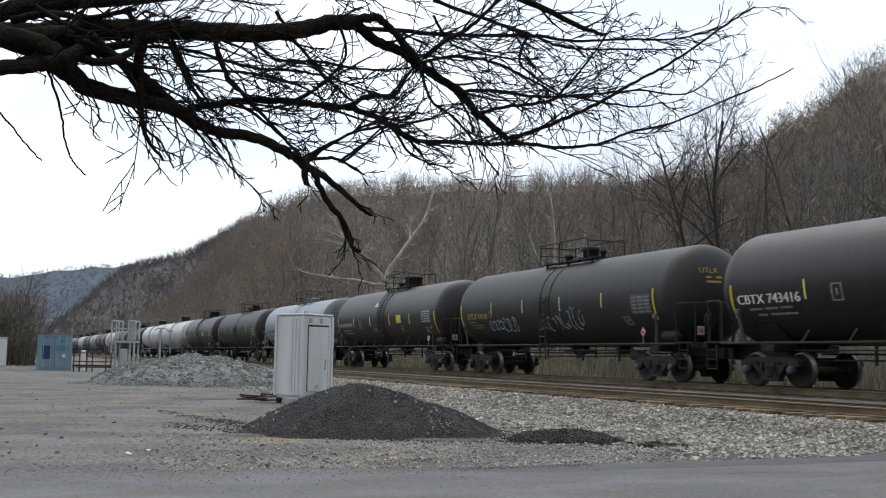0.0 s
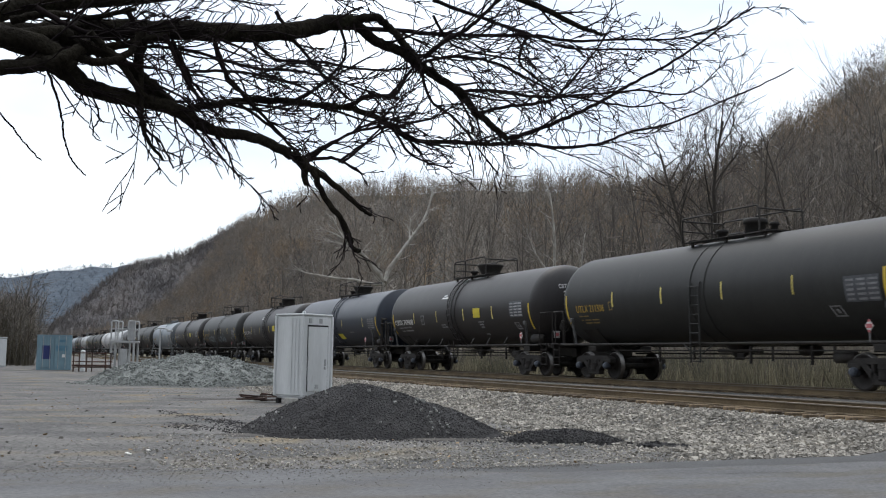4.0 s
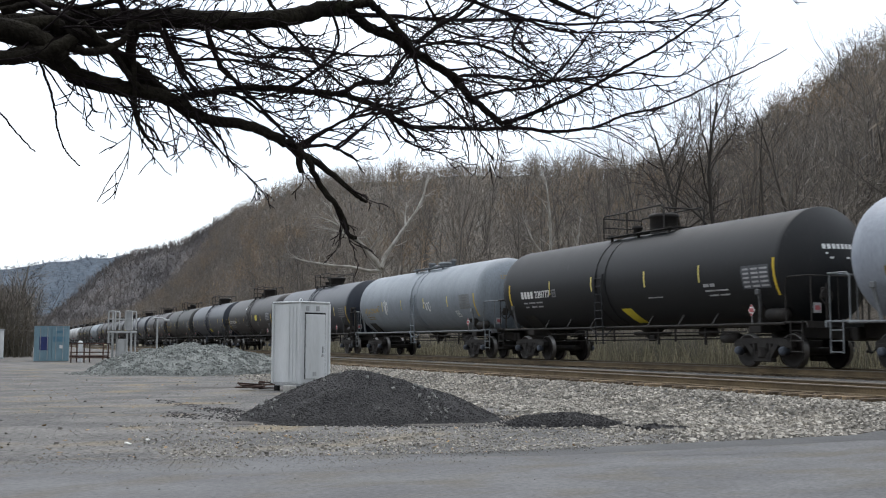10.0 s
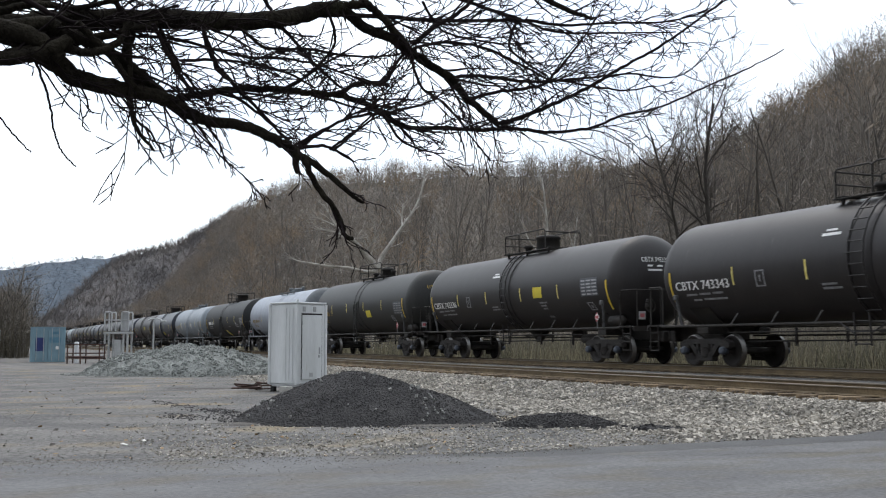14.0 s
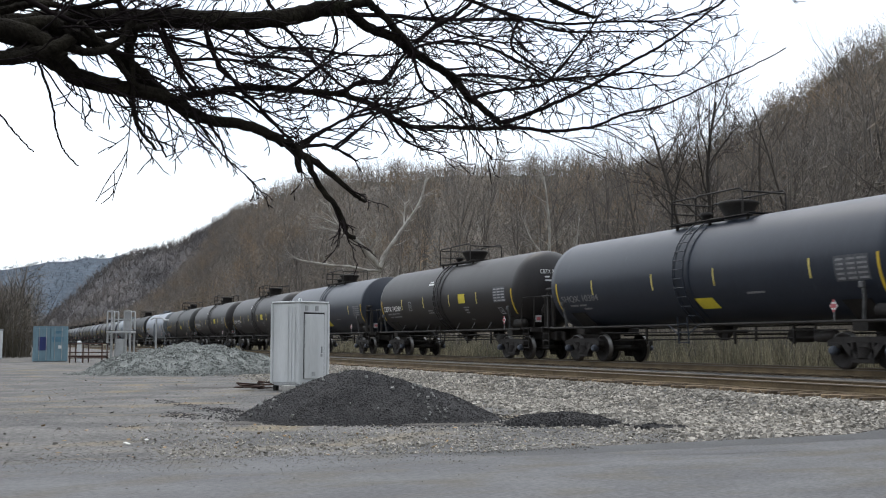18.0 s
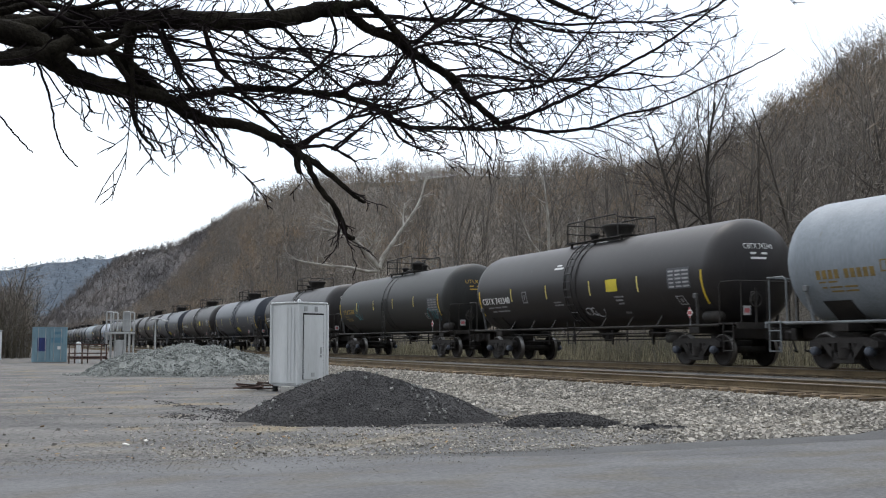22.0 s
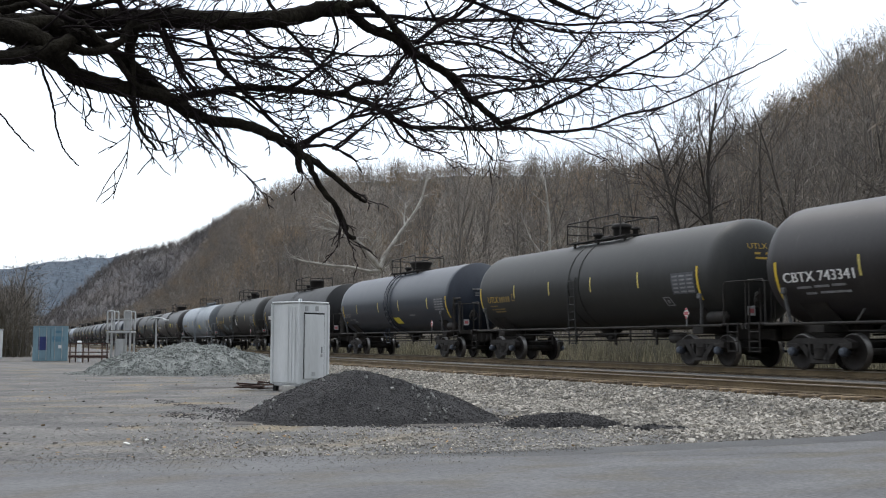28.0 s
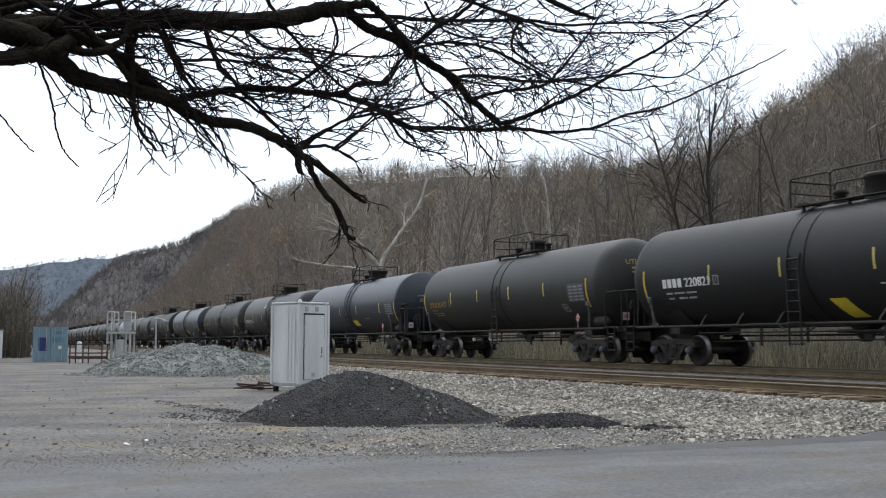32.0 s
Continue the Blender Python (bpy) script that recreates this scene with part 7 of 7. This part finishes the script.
for i, (car, x, kind, mark, number) in enumerate(cars):
    if kind in ("brown", "blue"):
        colour = M["white"] if kind == "brown" else M["dim_white"]
        if mark:
            part("reporting_mark", lettering((mark + " " + number).strip(), -7.16, 2.22 if kind == "brown" else 2.04, 0.25, 2.4 if number else 0.95, 0.026), colour, car)
            if kind == "brown":
                part("head_mark", head_letters(mark, number), M["white"], car, "white lettering on the tank end")
        else:
            part("reporting_mark", bars([(-7.2, 2.3, 2.3, 0.2)]), M["dim_white"], car)
    elif kind == "jet":
        blocks = bars([(-6.45 + 0.25 * j, 0.18, 2.33, 0.26) for j in range(4)])
        part("reporting_mark", blocks, M["white"], car)
        part("car_number", lettering(number, -5.36, 2.33, 0.26, 1.12, 0.03), M["white"], car)
        if number != "220832":
            part("placard", decal(0.38, 0.92, 1.32, 1.78, 0.010, -0.27), M["placard"], car, "slanted yellow panel")
    elif kind == "grey":
        if number:
            part("reporting_mark", lettering(mark + " " + number, -6.85, 2.22, 0.25, 2.1, 0.016), M["amber"], car)
        else:
            part("reporting_mark", bars([(-6.8 + 0.2 * j + 0.12 * (j > 3), 0.14, 2.22, 0.22) for j in range(9)]), M["amber_worn"], car)
    elif mark:
        part("reporting_mark", lettering((mark + " " + number).strip(), -6.85, 2.28, 0.24, 1.8 if number else 0.9, 0.018), M["amber"], car)
        if not number:
            part("car_number", bars([(-5.85 + 0.19 * j, 0.13, 2.28, 0.22) for j in range(5)]), M["amber_worn"], car)
    if kind == "grey" and abs(x - 144.6) < 0.5:
        # this one is a paler, bluer grey than the others
        for piece in car.children:
            if piece.name.split(".")[0] in ("tank", "centre_band"):
                piece.material_slots[0].link = "OBJECT"
                piece.material_slots[0].material = M["tank_pale"]
        tagged(car, "pale blue-grey tank car, shade painted on one end", "tank car", "cars of the freight train")
    elif kind == "grey" and number == "":
        part("hand_rail", grey_rail[0], None, car, "thin bent pipe hand rail")
    frame_paint = M["frame_grey"] if kind == "grey" else M["frame_dark"]
    bowl = kind == "blue" or number in ("743400", "743381", "743404", "743341", "743340")
    dome(car, "bowl" if bowl else "drum" if kind in ("brown", "jet", "white") else "low" if kind == "grey" else "small", frame_paint)


def scrawl(car, x, z, w, h, seed, material, label):
    """A spray-painted tangle of strokes on the tank's side."""
    rs = random.Random(seed)
    g = Geo()
    strokes = max(3, int(w / 0.28))
    for s in range(strokes):
        cx = x + w * (s + 0.5) / strokes
        a0, turn = rs.uniform(0, 6.3), rs.uniform(3, 6) * rs.choice((-1, 1))
        rx, rz = w / strokes * rs.uniform(0.45, 0.8), h * rs.uniform(0.3, 0.55)
        pts = [tank_point(cx + rx * math.cos(a0 + turn * k / 9) + 0.1 * k / 9, z + rz * math.sin(a0 + turn * k / 9), 0.007) for k in range(10)]
        for p, q in zip(pts, pts[1:]):
            d = Vector((0.022, 0, 0.022)) if abs((q - p).x) < 2 * abs((q - p).z) else Vector((0, 0, 0.03))
            g.add([p - d, q - d, q + d, p + d], [(0, 1, 2, 3)])
    part("graffiti", g, material, car, label)


# shell over the rear tank end, its shade put into the colour
end_shade_mesh = Geo().lathe([(7.42, TANK_R + 0.004)] + [(x + 0.004, r + 0.004) for x, r in head_profile(TANK_HALF)], "x", 44, (0, 0, TANK_Z)).mesh("sooty_end", M["tank_end_shade"])
for c, x, k, m, n in cars:
    if k == "grey" and abs(x - 108.3) > 0.5:
        part("sooty_end", end_shade_mesh, None, c, "tank end darkened with painted shade")
by_number = {n: c for c, _, _, _, n in cars if n}
first_soot = [c for c, x, k, m, n in cars if k == "soot" and abs(x + 34.0) < 0.5][0]
scrawl(first_soot, -4.9, 2.0, 2.4, 0.5, 1, M["graffiti"], "pale spray-painted graffiti")
scrawl(first_soot, -0.6, 1.95, 1.5, 0.5, 2, M["graffiti"], "pale spray-painted graffiti")
scrawl(first_soot, 1.1, 2.1, 1.5, 0.8, 3, M["graffiti"], "pale spray-painted graffiti")
scrawl(by_number["211160"], -4.9, 2.45, 1.0, 1.0, 4, M["graffiti_teal"], "teal spray-painted graffiti")
scrawl(by_number["211160"], 5.6, 2.0, 1.2, 0.6, 5, M["graffiti_teal"], "teal spray-painted graffiti")
scrawl(by_number["743340"], 0.6, 1.75, 1.0, 0.4, 6, M["dim_white"], "small pale graffiti")
for c, x, k, m, n in cars:
    if k == "soot" and abs(x - 347.8) < 0.5:
        scrawl(c, -4.9, 1.95, 1.5, 0.6, 7, M["graffiti"], "small pale graffiti")
        scrawl(c, -2.6, 1.98, 1.0, 0.5, 8, M["graffiti"], "small pale graffiti")
        scrawl(c, 0.25, 2.4, 0.3, 0.6, 11, M["white"], "small white graffiti")
        scrawl(c, -7.25, 2.5, 0.4, 0.6, 12, M["graffiti"], "small pale graffiti")
    if k == "soot" and abs(x - 347.8) > 0.5 and abs(x - 162.8) < 0.5:
        part("placard", decal(1.5, 2.22, 2.06, 2.42, 0.010), M["placard"], c, "yellow panel")
    if k == "grey" and abs(x - 329.1) < 0.5:
        part("placard", decal(1.82, 2.48, 2.0, 2.36, 0.010), M["placard"], c, "yellow panel")
    if k == "grey" and abs(x - 108.3) < 0.5:
        scrawl(c, -3.9, 2.45, 0.5, 0.7, 9, M["white"], "small white graffiti")
        scrawl(c, 1.6, 2.35, 0.8, 0.4, 10, M["white"], "small white graffiti")


# ---- ballast, ties and loose stones ----
tie_mesh = Geo().box((0, -0.05, 0), (0.23, 2.7, 0.18), bevel=0.012).mesh("tie", M["tie"])
plate_mesh = Geo().box((0, 0, 0), (0.2, 0.34, 0.02), bevel=0.004).mesh("tie_plate", M["rail"])
tie_rng = random.Random(9)
rest = Geo()
for k in range(300):
    x = -9.5 - 0.53 * k + tie_rng.uniform(-0.03, 0.03)
    tie = part("tie", tie_mesh, None, near_track, "", pose(x, NEAR_Y + tie_rng.uniform(-0.13, 0.08), 0.352 + tie_rng.uniform(-0.008, 0.004), 0, 0, tie_rng.uniform(-1.2, 1.2)))
    if k < 110:
        part("tie_plate", plate_mesh, None, tie, "", pose(0, -0.75, 0.094))
for k in range(200):
    rest.box((-169 - 0.53 * k, NEAR_Y, 0.352), (0.23, 2.6, 0.18))
for k in range(60):
    rest.box((-8.9 + 0.53 * k, NEAR_Y, 0.352), (0.23, 2.6, 0.18))
tagged(part("far_ties", rest, M["tie"], near_track), kind="stuff")
rest = Geo()
for k in range(560):
    rest.box((10 - 0.53 * k, TRAIN_Y, 0.50), (0.23, 2.6, 0.18))
tagged(part("far_ties", rest, M["tie"], train_track), kind="stuff")


def scatter(n, x0, x1, y0, y1, size, keep, lift=0.0, power=1.0):
    places, sizes = [], []
    while len(places) < n:
        x, y = x1 - (x1 - x0) * rng.uniform() ** power, rng.uniform(y0, y1)
        if rng.uniform() < keep(x, y) and x < road_edge(y) - 0.02 * rng.uniform():
            places.append((x, y, ground_z(x, y) + lift))
            sizes.append(rng.uniform(*size))
    return places, sizes


p, s = scatter(33000, -75, -9, 8.5, 14.84, (0.04, 0.112), lambda x, y: ramp(y, 8.0, 13.2) ** 1.3, 0.012, 1.7)
tagged(new("ballast", rubble("ballast", p, s, M["stone"])), "pale angular ballast stones spilling down from the track", "gravel", kind="stuff")
p, s = scatter(2600, -40, -9, 14.6, 17.5, (0.04, 0.09), lambda x, y: 1.0, -0.01, 1.5)
tagged(new("track_ballast", rubble("track_ballast", [(a, b, 0.40) for a, b, c in p], s, M["track_stone"])), "rust-stained stones between the ties", "gravel", kind="stuff")
p, s = scatter(9000, -48, -11, -6, 13, (0.008, 0.028), lambda x, y: 0.35 + 0.65 * ramp(bumps(x, y, 2.5, 6.0), -0.2, 0.35), 0.004, 2.2)
tagged(new("lot_gravel", rubble("lot_gravel", p, s, M["pebble"])), "small loose gravel strewn over the lot", "gravel", kind="stuff")
p, s = scatter(4200, -19, -12.2, 2, 11, (0.015, 0.052), lambda x, y: 0.2 + 0.8 * ramp(x, -17, -13.5), 0.006, 1.0)
tagged(new("verge_gravel", rubble("verge_gravel", p, s, M["stone"])), "pale gravel along the edge of the road", "gravel", kind="stuff")
p, s = scatter(420, -45, -12, -6, 8, (0.03, 0.075), lambda x, y: 0.5, 0.008, 2.0)
tagged(new("dead_leaves", rubble("dead_leaves", p, s, M["leaf"], 0.12)), "scattered brown dead leaves on the lot", "leaves", kind="stuff")

p, s = scatter(120, -42, -13.5, -6, 8, (0.03, 0.085), lambda x, y: 0.5, 0.008, 1.8)
tagged(new("dark_clods", rubble("dark_clods", p, s, M["soil"], 0.45)), "dark clods of earth strewn over the lot", "soil", kind="stuff")

places, sizes = [], []
for _ in range(3200):
    y = rng.uniform(-3.5, 7.5)
    x = road_edge(y) + rng.exponential(0.55) * (1 if y < 5.5 else 0.3)
    places.append((x, y, 0.02))
    sizes.append(rng.uniform(0.008, 0.022))
tagged(new("road_grit", rubble("road_grit", places, sizes, M["pebble"], 0.6)), "grit strewn over the edge of the asphalt", "gravel", kind="stuff")


# ---- the train runs ----
def motions():
    for car, x, kind, mark, number in cars:
        walk(car, [(0.0, pose(x, TRAIN_Y, RAIL_Z)), (16.0, pose(x - 16.0 * SPEED, TRAIN_Y, RAIL_Z)), (32.0, pose(x - 32.0 * SPEED, TRAIN_Y, RAIL_Z))])


motions()
